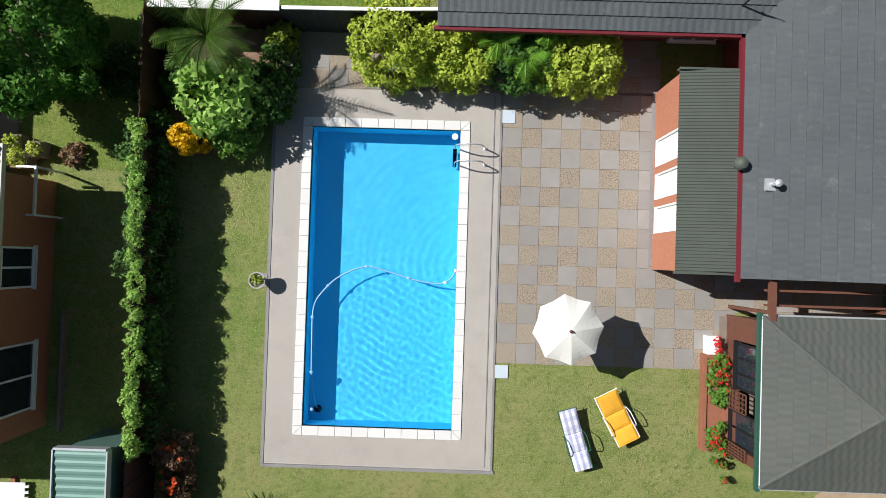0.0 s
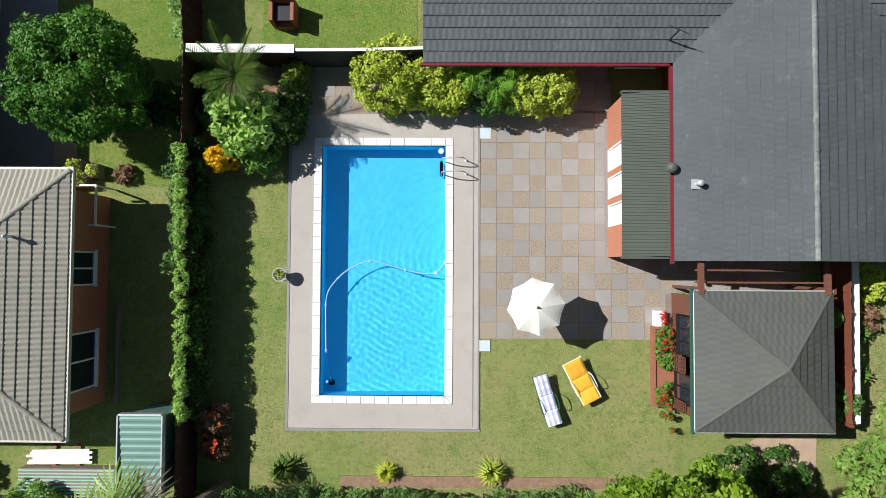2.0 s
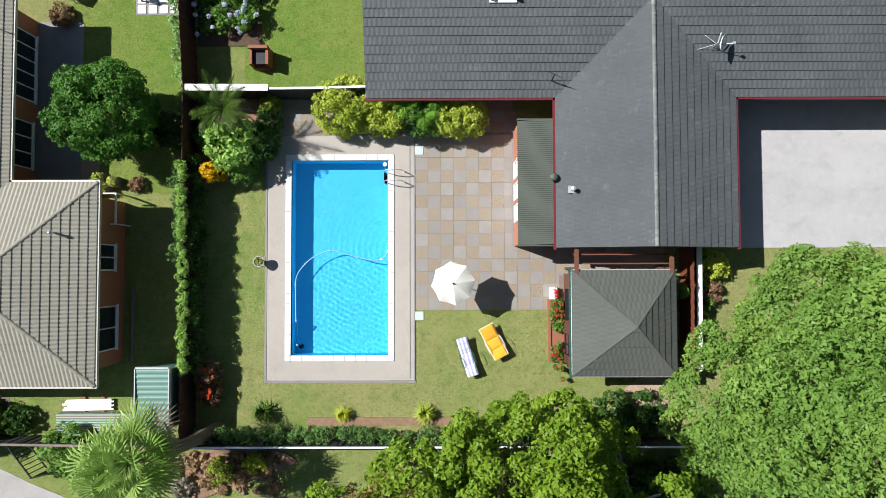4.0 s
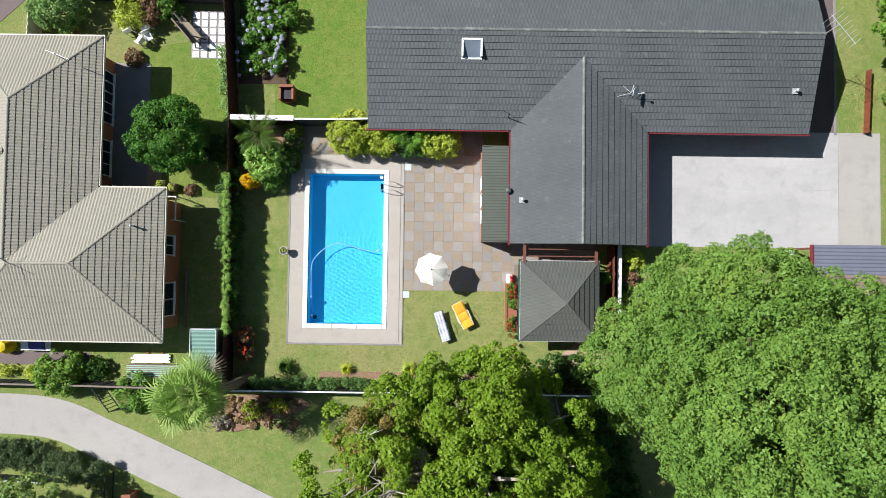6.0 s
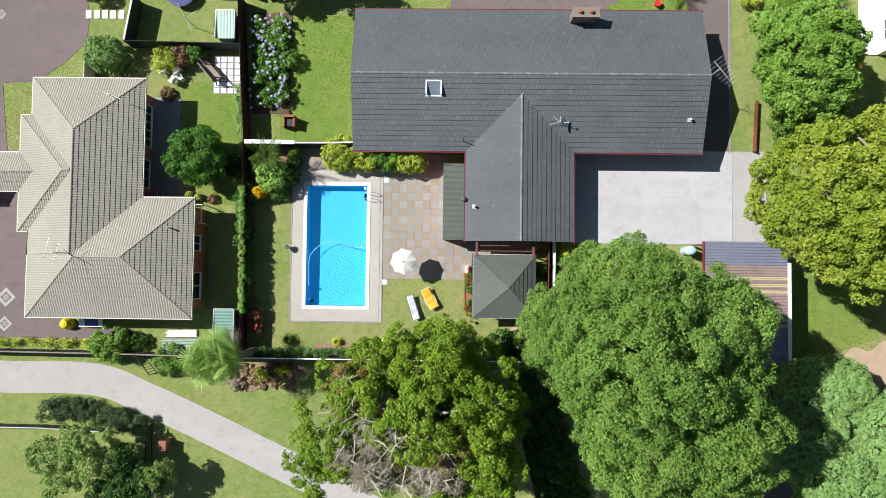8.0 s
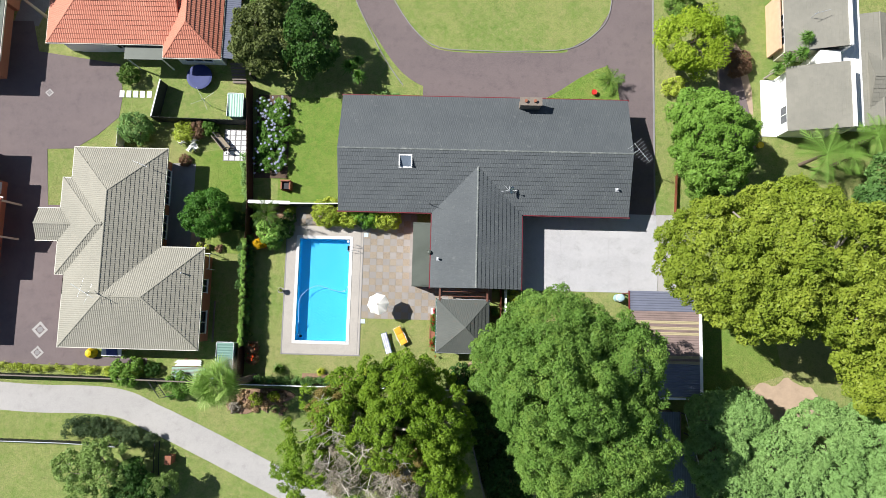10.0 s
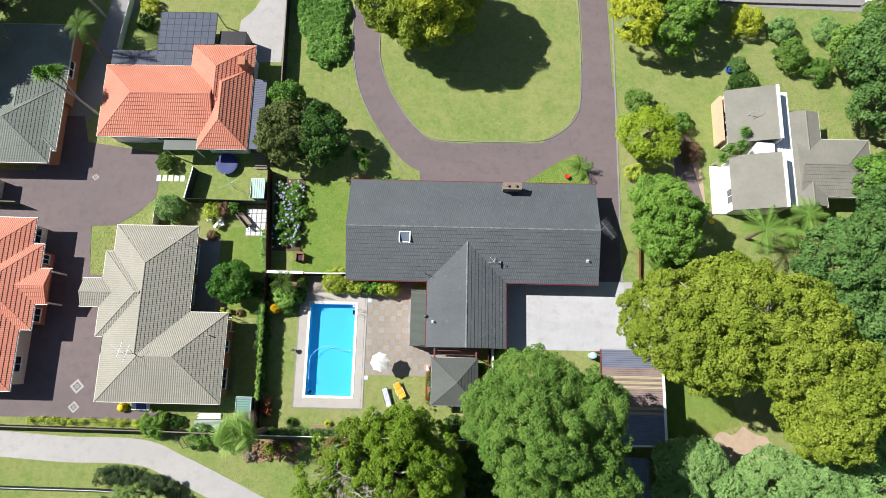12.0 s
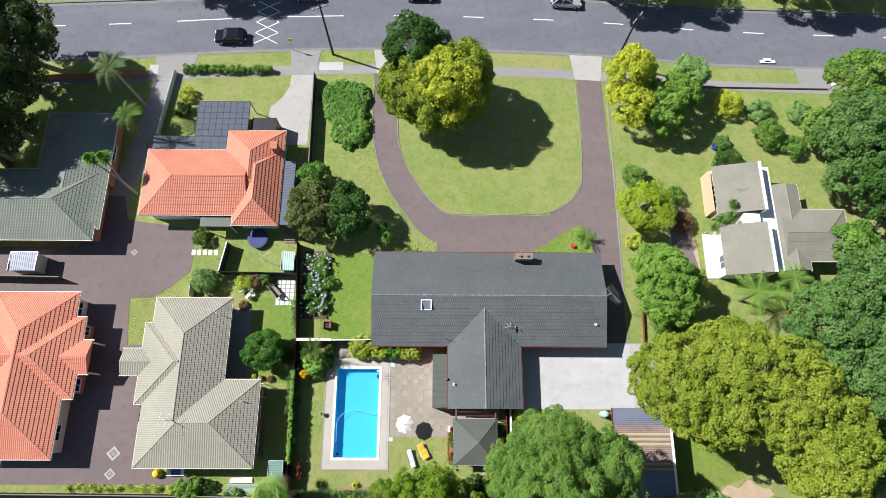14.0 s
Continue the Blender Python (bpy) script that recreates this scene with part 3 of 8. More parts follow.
def hip_roof(root, x0, x1, y0, y1, z, k, mat, tile, ends=(1, 1), along="x", caps=True, gutter=None, loose=(0, 0, 0, 0)):
    """A roof over a rectangle, its ridge along x or y; ends: for the low and the high end, 1 a hip, 0 a gable."""
    style = TILES[tile]
    if along == "y":
        turn = lambda q: (q[1], q[0], q[2])  # noqa: E731
        a0, a1, b0, b1 = y0, y1, x0, x1
    else:
        turn = lambda q: q  # noqa: E731
        a0, a1, b0, b1 = x0, x1, y0, y1
    half = (b1 - b0) / 2
    bm, h = (b0 + b1) / 2, half * k
    r0 = a0 + (half if ends[0] else 0)
    r1 = a1 - (half if ends[1] else 0)
    slopes = [[(a0, b0, z), (a1, b0, z), (r1, bm, z + h), (r0, bm, z + h)], [(a1, b1, z), (a0, b1, z), (r0, bm, z + h), (r1, bm, z + h)]]
    if ends[0]:
        slopes.append([(a0, b1, z), (a0, b0, z), (r0, bm, z + h)])
    if ends[1]:
        slopes.append([(a1, b0, z), (a1, b1, z), (r1, bm, z + h)])
    shell = Geo()
    for s, free in zip(slopes, loose):
        q = [turn(c) for c in s]
        if along == "y":
            q = [q[1], q[0]] + q[:1:-1]
        lay_slope(root, q, style, mat, free)
        shell.face(*[(c[0], c[1], c[2] - 0.03) for c in q])
    for e, a, r in ((ends[0], a0, r0), (ends[1], a1, r1)):
        if not e:
            shell.face(*[turn(c) for c in ((a, b0, z - 0.03), (a, b1, z - 0.03), (a, bm, z + h - 0.03))])
    wpart("roof_lining", shell, mat, root)
    if caps:
        lay_caps(root, "ridge_cap", CHARCAP if mat is CHAR else mat, turn((r0, bm, z + h + 0.02)), turn((r1, bm, z + h + 0.02))) if r1 - r0 > 0.3 else None
        for e, a, r in ((ends[0], a0, r0), (ends[1], a1, r1)):
            for b in (b0, b1):
                if e:
                    lay_caps(root, "hip_cap", CHARCAP if mat is CHAR else mat, turn((a, b, z + 0.03)), turn((r, bm, z + h + 0.02)))
    if gutter:
        t = 0.1
        for s in ([(a0 - t, b0 - t), (a1 + t, b0 - t), (a1 + t, b0), (a0 - t, b0)], [(a0 - t, b1), (a1 + t, b1), (a1 + t, b1 + t), (a0 - t, b1 + t)]):
            wpart("gutter", Geo().prism([turn((*q, 0))[:2] for q in s], z - 0.14, z + 0.01), gutter, root)
        for e, a, q in ((ends[0], a0 - t, a0), (ends[1], a1, a1 + t)):
            if e:
                wpart("gutter", Geo().prism([turn((*c, 0))[:2] for c in ((a, b0), (q, b0), (q, b1), (a, b1))], z - 0.14, z + 0.01), gutter, root)


def wall_box(root, x0, x1, y0, y1, z1, mat, name="wall"):
    """Four walls, each a part of its own."""
    t = 0.12
    for a in ((x0, x1, y0, y0 + t), (x0, x1, y1 - t, y1), (x0, x0 + t, y0 + t, y1 - t), (x1 - t, x1, y0 + t, y1 - t)):
        wpart(name, Geo().box(*a, 0.0, z1), mat, root)


def window_unit(root, axis, at, a0, a1, z0, z1, out, frame_mat=WHITE, pane_mat=GLASS, bars=1):
    """A framed window, standing proud of a wall on the plane axis = at, facing out (+1 or -1)."""
    def bx(g, p, q, r, s, d0, d1):
        lo, hi = sorted((at + out * d0, at + out * d1))
        return g.box(lo, hi, p, q, r, s) if axis == "x" else g.box(p, q, lo, hi, r, s)
    w = 0.06
    fr = Geo()
    for p, q, r, s in ((a0, a1, z0, z0 + w), (a0, a1, z1 - w, z1), (a0, a0 + w, z0 + w, z1 - w), (a1 - w, a1, z0 + w, z1 - w)):
        bx(fr, p, q, r, s, -0.02, 0.05)
    for i in range(bars):
        c = a0 + (a1 - a0) * (i + 1) / (bars + 1)
        bx(fr, c - w / 2, c + w / 2, z0 + w, z1 - w, -0.02, 0.04)
    f = wpart("window_frame", fr, frame_mat, root)
    wpart("window_pane", bx(Geo(), a0 + w, a1 - w, z0 + w, z1 - w, 0.004, 0.016), pane_mat, root)
    wpart("window_sill", bx(Geo(), a0 - 0.05, a1 + 0.05, z0 - 0.05, z0, -0.02, 0.11), frame_mat, root)


def corrugated(x0, x1, y0, y1, z00, z10, z01, z11, pitch, depth, along="y"):
    """A corrugated sheet; ribs run along the named axis; heights at its four corners."""
    g = Geo()
    span = (x1 - x0) if along == "y" else (y1 - y0)
    n = int(span / pitch) * 4
    for i in range(n + 1):
        t = i / n
        h = depth * (0.0, 1.0, 1.0, 0.0)[i % 4]
        for s in (0, 1):
            if along == "y":
                x, y, fx, fy = x0 + span * t, (y0, y1)[s], t, s
            else:
                x, y, fx, fy = (x0, x1)[s], y0 + span * t, s, t
            z = z00 * (1 - fx) * (1 - fy) + z10 * fx * (1 - fy) + z01 * (1 - fx) * fy + z11 * fx * fy
            g.v.append((x, y, z + h))
    for i in range(n):
        q = (2 * i, 2 * i + 2, 2 * i + 3, 2 * i + 1)
        g.f.append(q if along == "y" else q[::-1])
    m = len(g.v)
    g.v += [(a, b, c - 0.03) for a, b, c in g.v]
    for i in range(n):
        g.f.append((m + 2 * i + 1, m + 2 * i + 3, m + 2 * i + 2, m + 2 * i))
    return g


# ---------------------------------------------------------------- the pool house
house = thing("house", "long house with a charcoal tiled gable roof and red gutters", "house", (14, 9, 0))
hip_roof(house, 1.55, 27.1, 6.93, 17.45, 2.4, 0.304, CHAR, "metal", (0, 0), "x", True, RED)
hip_roof(house, 9.85, 17.75, 0.35, 10.9, 2.4, 0.304, CHAR, "metal", (0, 0), "y", True, RED, (300, 0, 0, 0))
wall_box(house, 1.9, 26.7, 7.6, 16.9, 2.3, BROWN)
wall_box(house, 10.35, 17.2, 0.75, 7.7, 2.3, BROWN)
gable = Geo()
for x in (1.9, 26.7):
    gable.prism([(x - 0.06, 7.6), (x + 0.06, 7.6), (x + 0.06, 7.7), (x - 0.06, 7.7)], 2.2, 2.3)
for x in (1.84, 26.64):
    k = len(gable.v)
    gable.v += [(x, 7.6, 2.28), (x, 16.9, 2.28), (x, 12.2, 3.8), (x + 0.12, 7.6, 2.28), (x + 0.12, 16.9, 2.28), (x + 0.12, 12.2, 3.8)]
    gable.f += [(k, k + 2, k + 1), (k + 3, k + 4, k + 5)]
gable.face((10.4, 0.8, 2.28), (17.2, 0.8, 2.28), (13.8, 0.8, 3.35))
wpart("gable_wall", gable, BROWN, house)
for a, b in ((2.6, 4.6), (5.6, 7.4)):
    window_unit(house, "y", 7.6, a, b, 0.9, 2.0, -1)
window_unit(house, "y", 7.6, 8.6, 10.0, 0.2, 2.0, -1)
for a in (1.2, 3.4):
    window_unit(house, "x", 17.2, a, a + 1.6, 0.9, 2.0, 1)
for a in (19.0, 22.5):
    window_unit(house, "y", 7.6, a, a + 1.8, 0.9, 2.0, -1)
for a in (4.0, 9.0, 20.5, 23.6):
    window_unit(house, "y", 16.9, a, a + 2.0, 0.9, 2.0, 1)
window_unit(house, "x", 26.7, 10.2, 12.0, 0.9, 2.0, 1)
# skylight, chimney, vents and flashing on the roof
zs = 2.4 + (11.1 - 6.93) * 0.304
sk = Geo()
for q in ((6.9, 8.06, 10.62, 10.72), (6.9, 8.06, 11.62, 11.72), (6.9, 7.0, 10.72, 11.62), (7.96, 8.06, 10.72, 11.62)):
    zz = 2.4 + (q[2] - 6.93) * 0.304
    z2 = 2.4 + (q[3] - 6.93) * 0.304
    sk.box(*q, zz - 0.02, z2 + 0.07)
sky_light = wpart("skylight_frame", sk, WHITE, house, "white-framed square skylight")
wpart("skylight_pane", Geo().face((7.0, 10.72, 3.61), (7.96, 10.72, 3.61), (7.96, 11.62, 3.885), (7.0, 11.62, 3.885)), make_glass("skylight_glass", lin(116, 128, 142)), house)
ch = Geo().box(17.35, 19.15, 16.35, 16.95, 2.2, 4.0).box(17.28, 19.22, 16.28, 17.02, 3.92, 4.02)
chimney = wpart("chimney", ch, GREYWOOD, house, "wide low painted chimney")
for x in (17.8, 18.6):
    wpart("chimney_pot", Geo().lathe(x, 16.65, [(0.13, 4.02), (0.12, 4.2), (0.14, 4.22), (0.09, 4.23)]), TERRA, house)


def vent(x, y, z, h):
    wpart("vent_pipe", Geo().lathe(x, y, [(0.06, z - 0.1), (0.06, z + h), (0.1, z + h + 0.02), (0.1, z + h + 0.08), (0.02, z + h + 0.12)], 10), STEEL, house)
    wpart("vent_flashing", Geo().box(x - 0.16, x + 0.16, y - 0.16, y + 0.16, z - 0.06, z + 0.05), STEEL, house)


vent(10.5, 2.85, 2.62, 0.3)
vent(25.9, 9.2, 3.12, 0.25)
flue = wpart("flue", Geo().lathe(9.72, 3.4, [(0.09, 2.2), (0.09, 2.5), (0.17, 2.52), (0.19, 2.6), (0.14, 2.7), (0.04, 2.74)], 14), GREENTIN, house, "short dark green flue with a round cowl")
mast = wpart("vent_mast", Geo().tube([(9.65, 7.6, 2.5), (9.65, 7.6, 3.5)], 0.025).tube([(9.35, 7.75, 3.45), (9.95, 7.45, 3.5)], 0.012), IRON, house)

dish = thing("satellite_dish", "small white satellite dish on a bent mast on the roof", "satellite dish", (16.5, 8.9, 3.0))
wpart("mast", Geo().tube([(16.5, 8.9, 2.95), (16.5, 8.9, 3.5), (16.55, 9.25, 3.75)], 0.025), STEEL, dish)
dm = Geo().lathe(0, 0, [(0.02, 0.0), (0.16, 0.015), (0.28, 0.05), (0.36, 0.1), (0.37, 0.1), (0.28, 0.035), (0.02, -0.02)], 24)
dob = part("reflector", dm, WHITE, dish, smooth=True)
dob.matrix_basis = pose(0.12, -0.02, 0.58, 55, 0, 70)
wpart("feed_arm", Geo().tube([(16.6, 8.85, 3.45), (17.05, 8.8, 3.75)], 0.015).box(17.0, 17.12, 8.75, 8.85, 3.7, 3.8), STEEL, dish)
wpart("stay", Geo().tube([(16.5, 8.9, 3.4), (15.8, 8.8, 2.98)], 0.014).tube([(16.5, 8.9, 3.4), (16.1, 9.4, 3.15)], 0.014), STEEL, dish)

aerial = thing("roof_aerial", "metal comb television aerial at the gable end", "aerial", (27.2, 12.3, 2.2))
wpart("mast", Geo().tube([(27.25, 12.3, 2.2), (27.25, 12.3, 4.9)], 0.025), STEEL, aerial)
wpart("boom", Geo().tube([(26.9, 12.9, 4.8), (28.2, 11.3, 4.8)], 0.018), STEEL, aerial)
for i in range(8):
    c = Vector((26.95, 12.84, 4.82)).lerp(Vector((28.15, 11.36, 4.82)), i / 7)
    d = Vector((0.78, 0.63, 0)) * (0.75 - 0.05 * i)
    wpart("element", Geo().tube([c - d, c + d], 0.011, 5), STEEL, aerial)

# glazed lean-to on the terrace side: orange panels, white blinds and a ribbed green roof
leanto = thing("lean_to", "lean-to with orange panels, white-blinded windows and a ribbed green roof", "lean-to", (9, 3.2, 0))
wpart("roof_sheet", corrugated(8.22, 9.86, 0.5, 6.0, 2.12, 2.34, 2.12, 2.34, 0.09, 0.022, "x"), GREENTIN, leanto)
wpart("barge_board", Geo().box(8.2, 9.86, 0.42, 0.5, 2.0, 2.22), GREENTIN, leanto)
wpart("barge_board", Geo().box(8.2, 9.86, 6.0, 6.06, 2.0, 2.22), GREENTIN, leanto)
wpart("base_wall", Geo().box(8.3, 8.42, 0.5, 5.95, 0, 0.25), BRICK, leanto)
for y0, y1, glass in ((0.5, 1.6, 0), (1.6, 2.4, 1), (2.4, 2.62, 0), (2.62, 3.4, 1), (3.4, 3.62, 0), (3.62, 4.45, 1), (4.45, 5.95, 0)):
    if glass:
        wpart("blind", Geo().box(8.33, 8.36, y0, y1, 0.25, 2.05), BLIND, leanto, "white roller blind")
        fr = Geo().box(8.27, 8.35, y0, y0 + 0.05, 0.25, 2.05).box(8.27, 8.35, y1 - 0.05, y1, 0.25, 2.05).box(8.26, 8.36, y0, y1, 0.24, 0.3).box(8.27, 8.35, y0, y1, 1.98, 2.05)
        wpart("window_frame", fr, WHITE, leanto)
    else:
        wpart("panel", Geo().box(8.28, 8.38, y0, y1, 0.25, 2.08), BRICK, leanto, "orange painted wall panel")
wpart("end_wall", Geo().box(8.4, 9.8, 0.52, 0.62, 0, 2.1), BRICK, leanto)
wpart("end_wall", Geo().box(8.4, 9.8, 5.83, 5.93, 0, 2.1), BRICK, leanto)
wpart("threshold", Geo().box(8.2, 8.3, 0.6, 5.9, 0.0, 0.05), PATHC, leanto)

# pergola between the wing and the summer house
pergola = thing("pergola", "dark red timber pergola over the passage", "pergola", (12.7, 0, 0))
for x in (10.72, 14.85):
    wpart("post", Geo().box(x - 0.05, x + 0.05, -0.6, -0.5, 0, 2.3), TIMBER, pergola)
    wpart("beam", Geo().box(x - 0.08, x + 0.08, -0.75, 0.9, 2.3, 2.46), TIMBER, pergola)
for y in (-0.35, 0.05):
    wpart("rafter", Geo().box(10.6, 15.0, y - 0.03, y + 0.03, 2.18, 2.3), TIMBER, pergola)

# summer house with a pyramid roof
gaz = thing("summer_house", "brown timber summer house with a pyramid roof of weathered charcoal tiles", "summer house", (12.75, -2.9, 0))
gx0, gx1, gy0, gy1, gp = 10.5, 15.0, -5.2, -0.65, (12.98, -3.0, 3.42)
cs = [(gx0, gy0, 2.35), (gx1, gy0, 2.35), (gx1, gy1, 2.35), (gx0, gy1, 2.35)]
lining = Geo()
for i in range(4):
    a, b = cs[i], cs[(i + 1) % 4]
    lay_slope(gaz, [a, b, gp], TILES["metal"], GAZ, 75)
    lining.face(*[(q[0], q[1], q[2] - 0.04) for q in (a, b, gp)])
    lay_caps(gaz, "hip_cap", GAZ, (a[0], a[1], a[2] + 0.02), (gp[0], gp[1], gp[2] + 0.02), 0.06)
wpart("roof_lining", lining, GAZ, gaz)
gut = Geo().box(gx0 - 0.1, gx0, gy0 - 0.1, gy1 + 0.1, 2.22, 2.36)
wpart("gutter", gut, plain("deep_green_paint", lin(44, 84, 72), 0.5, var=0.1), gaz, "dark green gutter")
wpart("gutter_lip", Geo().box(gx0 - 0.03, gx0 - 0.005, gy0, gy1, 2.36, 2.375), WHITE, gaz)
wpart("gutter", Geo().box(gx0, gx1 + 0.06, gy1, gy1 + 0.06, 2.22, 2.35).box(gx1, gx1 + 0.06, gy0, gy1, 2.22, 2.35).box(gx0, gx1 + 0.06, gy0 - 0.06, gy0, 2.22, 2.35), STEEL, gaz)
for q in ((10.9, 14.7, -0.95, -0.85, 0, 2.25), (10.9, 14.7, -4.95, -4.85, 0, 2.25), (14.6, 14.7, -4.85, -0.95, 0, 2.25), (10.62, 10.74, -4.9, -0.8, 0, 0.7), (10.62, 10.74, -1.5, -0.8, 0.7, 2.2), (10.62, 10.74, -4.9, -4.6, 0.7, 2.2)):
    wpart("wall", Geo().box(*q), TIMBER, gaz)
window_unit(gaz, "x", 10.66, -2.9, -1.55, 0.72, 2.1, -1, IRON, GLASS, 2)
window_unit(gaz, "x", 10.66, -4.55, -3.55, 0.5, 2.1, -1, IRON, GLASS, 1)
wpart("floor", Geo().box(10.4, 14.7, -4.9, -0.85, 0.0, 0.08), GREYWOOD, gaz)
for y0, y1 in ((-3.5, -2.95), (-4.85, -4.5)):
    lat = Geo()
    for i in range(5):
        yy = y0 + (y1 - y0) * i / 4
        lat.box(10.5, 10.53, yy - 0.015, yy + 0.015, 0.5, 1.5)
    for i in range(6):
        lat.box(10.53, 10.56, y0, y1, 0.5 + i * 0.19, 0.53 + i * 0.19)
    wpart("lattice", lat, TIMBER, gaz, "brown timber lattice screen")

# ---------------------------------------------------------------- neighbours' houses
olive = thing("house", "neighbouring single-storey house with a beige-grey concrete tile hip roof", "house", (-17, 3, 0))
OG = plain("pale_gutter", lin(196, 192, 178), 0.5, var=0.05)
hip_roof(olive, -22.04, -13.8, -0.95, 11.98, 2.75, 0.41, OLIVE, "concrete", (0, 1), "y", True, OG)
hip_roof(olive, -22.04, -9.97, -5.52, 3.22, 2.75, 0.388, OLIVE, "concrete", (1, 1), "x", True, OG, (0, 0, 0, 300))
hip_roof(olive, -22.83, -18.12, 0.73, 9.2, 2.75, 0.40, OLIVE, "concrete", (1, 0), "x", True, OG)
hip_roof(olive, -24.8, -20.25, 3.66, 6.44, 2.75, 0.40, OLIVE, "concrete", (0, 0), "x", True, OG)
wall_box(olive, -21.7, -14.6, -4.9, 11.4, 2.7, BRICK)
wall_box(olive, -15, -10.25, -4.9, 2.65, 2.7, BRICK)
wall_box(olive, -22.5, -21, 1.4, 8.6, 2.7, BRICK)
for x in (-24.7, ):
    for y in (3.9, 6.3):
        wpart("porch_post", Geo().box(x, x + 0.12, y - 0.06, y + 0.06, 0, 2.75), WHITE, olive)
for y0, y1, z0 in ((-4.2, -2.2, 0.7), (-0.6, 0.6, 0.9)):
    window_unit(olive, "x", -10.25, y0, y1, z0, 2.2, 1)
window_unit(olive, "x", -14.6, 4.2, 6.4, 0.3, 2.1, 1, bars=2)
window_unit(olive, "x", -14.6, 7.4, 10.6, 0.2, 2.1, 1, bars=4)
for x0 in (-20.5, -16.5, -13.2):
    window_unit(olive, "y", -4.9, x0, x0 + 1.6, 0.9, 2.0, -1)
for x0 in (-20.5, -17):
    window_unit(olive, "y", 11.4, x0, x0 + 1.6, 0.9, 2.0, 1)
wpart("bay_rail", Geo().box(-9.8, -9.7, -5.0, -1.3, 0.0, 0.2), GREYWOOD, olive)
wpart("entry_frame", Geo().box(-10.6, -10.0, 1.5, 1.56, 1.2, 1.28).box(-10.6, -10.0, 2.9, 2.96, 1.2, 1.28).box(-10.06, -10.0, 1.56, 2.9, 1.2, 1.28).box(-10.06, -10.0, 1.5, 1.56, 0, 1.2).box(-10.06, -10.0, 2.9, 2.96, 0, 1.2), WHITE, olive)
wpart("vent_pipe", Geo().lathe(-11.4, 1.0, [(0.05, 3.0), (0.05, 3.65), (0.09, 3.67), (0.02, 3.75)], 8), STEEL, olive)
wpart("aerial", Geo().tube([(-18.1, -0.9, 4.3), (-18.3, -0.9, 5.65)], 0.025).tube([(-19.6, -0.2, 5.55), (-17.6, -1.3, 5.65)], 0.02).tube([(-18.9, -1.3, 5.6), (-18.5, 0.3, 5.6)], 0.012).tube([(-18.3, -1.8, 5.6), (-17.8, -0.2, 5.6)], 0.012), STEEL, olive)
wpart("aerial", Geo().tube([(-15.2, 10.2, 3.7), (-15.2, 10.2, 4.9)], 0.025).tube([(-15.7, 10.4, 4.8), (-14.4, 9.9, 4.8)], 0.02), STEEL, olive)

orange = thing("house", "white-walled house with an orange clay tile hip roof", "house", (-17, 26, 0))
hip_roof(orange, -25.6, -13.2, 21.7, 29.85, 2.7, 0.50, ORANGE, "clay", (1, 0), "x", True, OG)
hip_roof(orange, -14.85, -9.65, 20.5, 29.8, 2.7, 0.66, ORANGE, "clay", (1, 1), "y", True, OG)
hip_roof(orange, -16.4, -9.63, 22.4, 32.4, 2.7, 0.52, ORANGE, "clay", (1, 1), "y", True, OG)
wall_box(orange, -24.9, -13, 22.1, 29.2, 2.65, WHITE)
wall_box(orange, -14.3, -10.1, 21.0, 31.8, 2.65, WHITE)
wpart("garage_door", Geo().box(-24.0, -21.4, 22.04, 22.12, 0, 2.1), BLIND, orange, "white garage door")
window_unit(orange, "y", 21.0, -13.6, -11, 0.8, 2.1, -1, bars=2)
window_unit(orange, "y", 22.1, -20.0, -19.0, 0.8, 2.1, -1)
wpart("porch_roof", Geo().prism([(-18.6, 20.4), (-15.0, 20.4), (-15.0, 22.0), (-18.6, 22.0)], 2.3, 2.38), GREENTIN, orange)
for x in (-18.3, -15.1):
    wpart("porch_post", Geo().box(x - 0.05, x + 0.05, 20.4, 20.5, 0, 2.3), WHITE, orange)
wpart("chimney", Geo().box(-10.6, -10.0, 29.2, 30.0, 3.0, 4.7).box(-10.68, -9.92, 29.12, 30.08, 4.6, 4.72), BRICK, orange)
SOLAR = make_glass("solar_glass", lin(104, 110, 122))
wpart("side_roof", corrugated(-9.6, -8.2, 20.6, 28.6, 2.6, 2.35, 2.6, 2.35, 0.2, 0.03, "x"), GREYTIN, orange)
def glazed_roof(x0, x1, y0, y1, z, nx, ny):
    g = Geo()
    for i in range(nx):
        for j in range(ny):
            wx, wy = (x1 - x0) / nx, (y1 - y0) / ny
            wpart("glass_panel", Geo().box(x0 + i * wx + 0.03, x0 + (i + 1) * wx - 0.03, y0 + j * wy + 0.03, y0 + (j + 1) * wy - 0.03, z, z + 0.02), SOLAR, orange)
    for i in range(nx + 1):
        g.box(x0 + (x1 - x0) * i / nx - 0.03, x0 + (x1 - x0) * i / nx + 0.03, y0, y1, z - 0.06, z + 0.03)
    for j in range(ny + 1):
        g.box(x0, x1, y0 + (y1 - y0) * j / ny - 0.025, y0 + (y1 - y0) * j / ny + 0.025, z - 0.05, z + 0.025)
    wpart("glazing_bar", g, IRON, orange)
    wpart("veranda_post", Geo().box(x0, x0 + 0.08, y1 - 0.1, y1, 0, z).box(x1 - 0.1, x1, y1 - 0.1, y1, 0, z), STEEL, orange)
glazed_roof(-20.4, -14.2, 32.5, 36.35, 2.72, 8, 5)
glazed_roof(-20.4, -16.5, 31.7, 32.48, 2.72, 5, 1)
glazed_roof(-25.2, -16.5, 29.95, 31.66, 2.68, 9, 2)
wpart("step", Geo().box(-13.9, -11.0, 32.3, 34.4, 0, 2.3), IRON, orange, "dark shed-like porch")
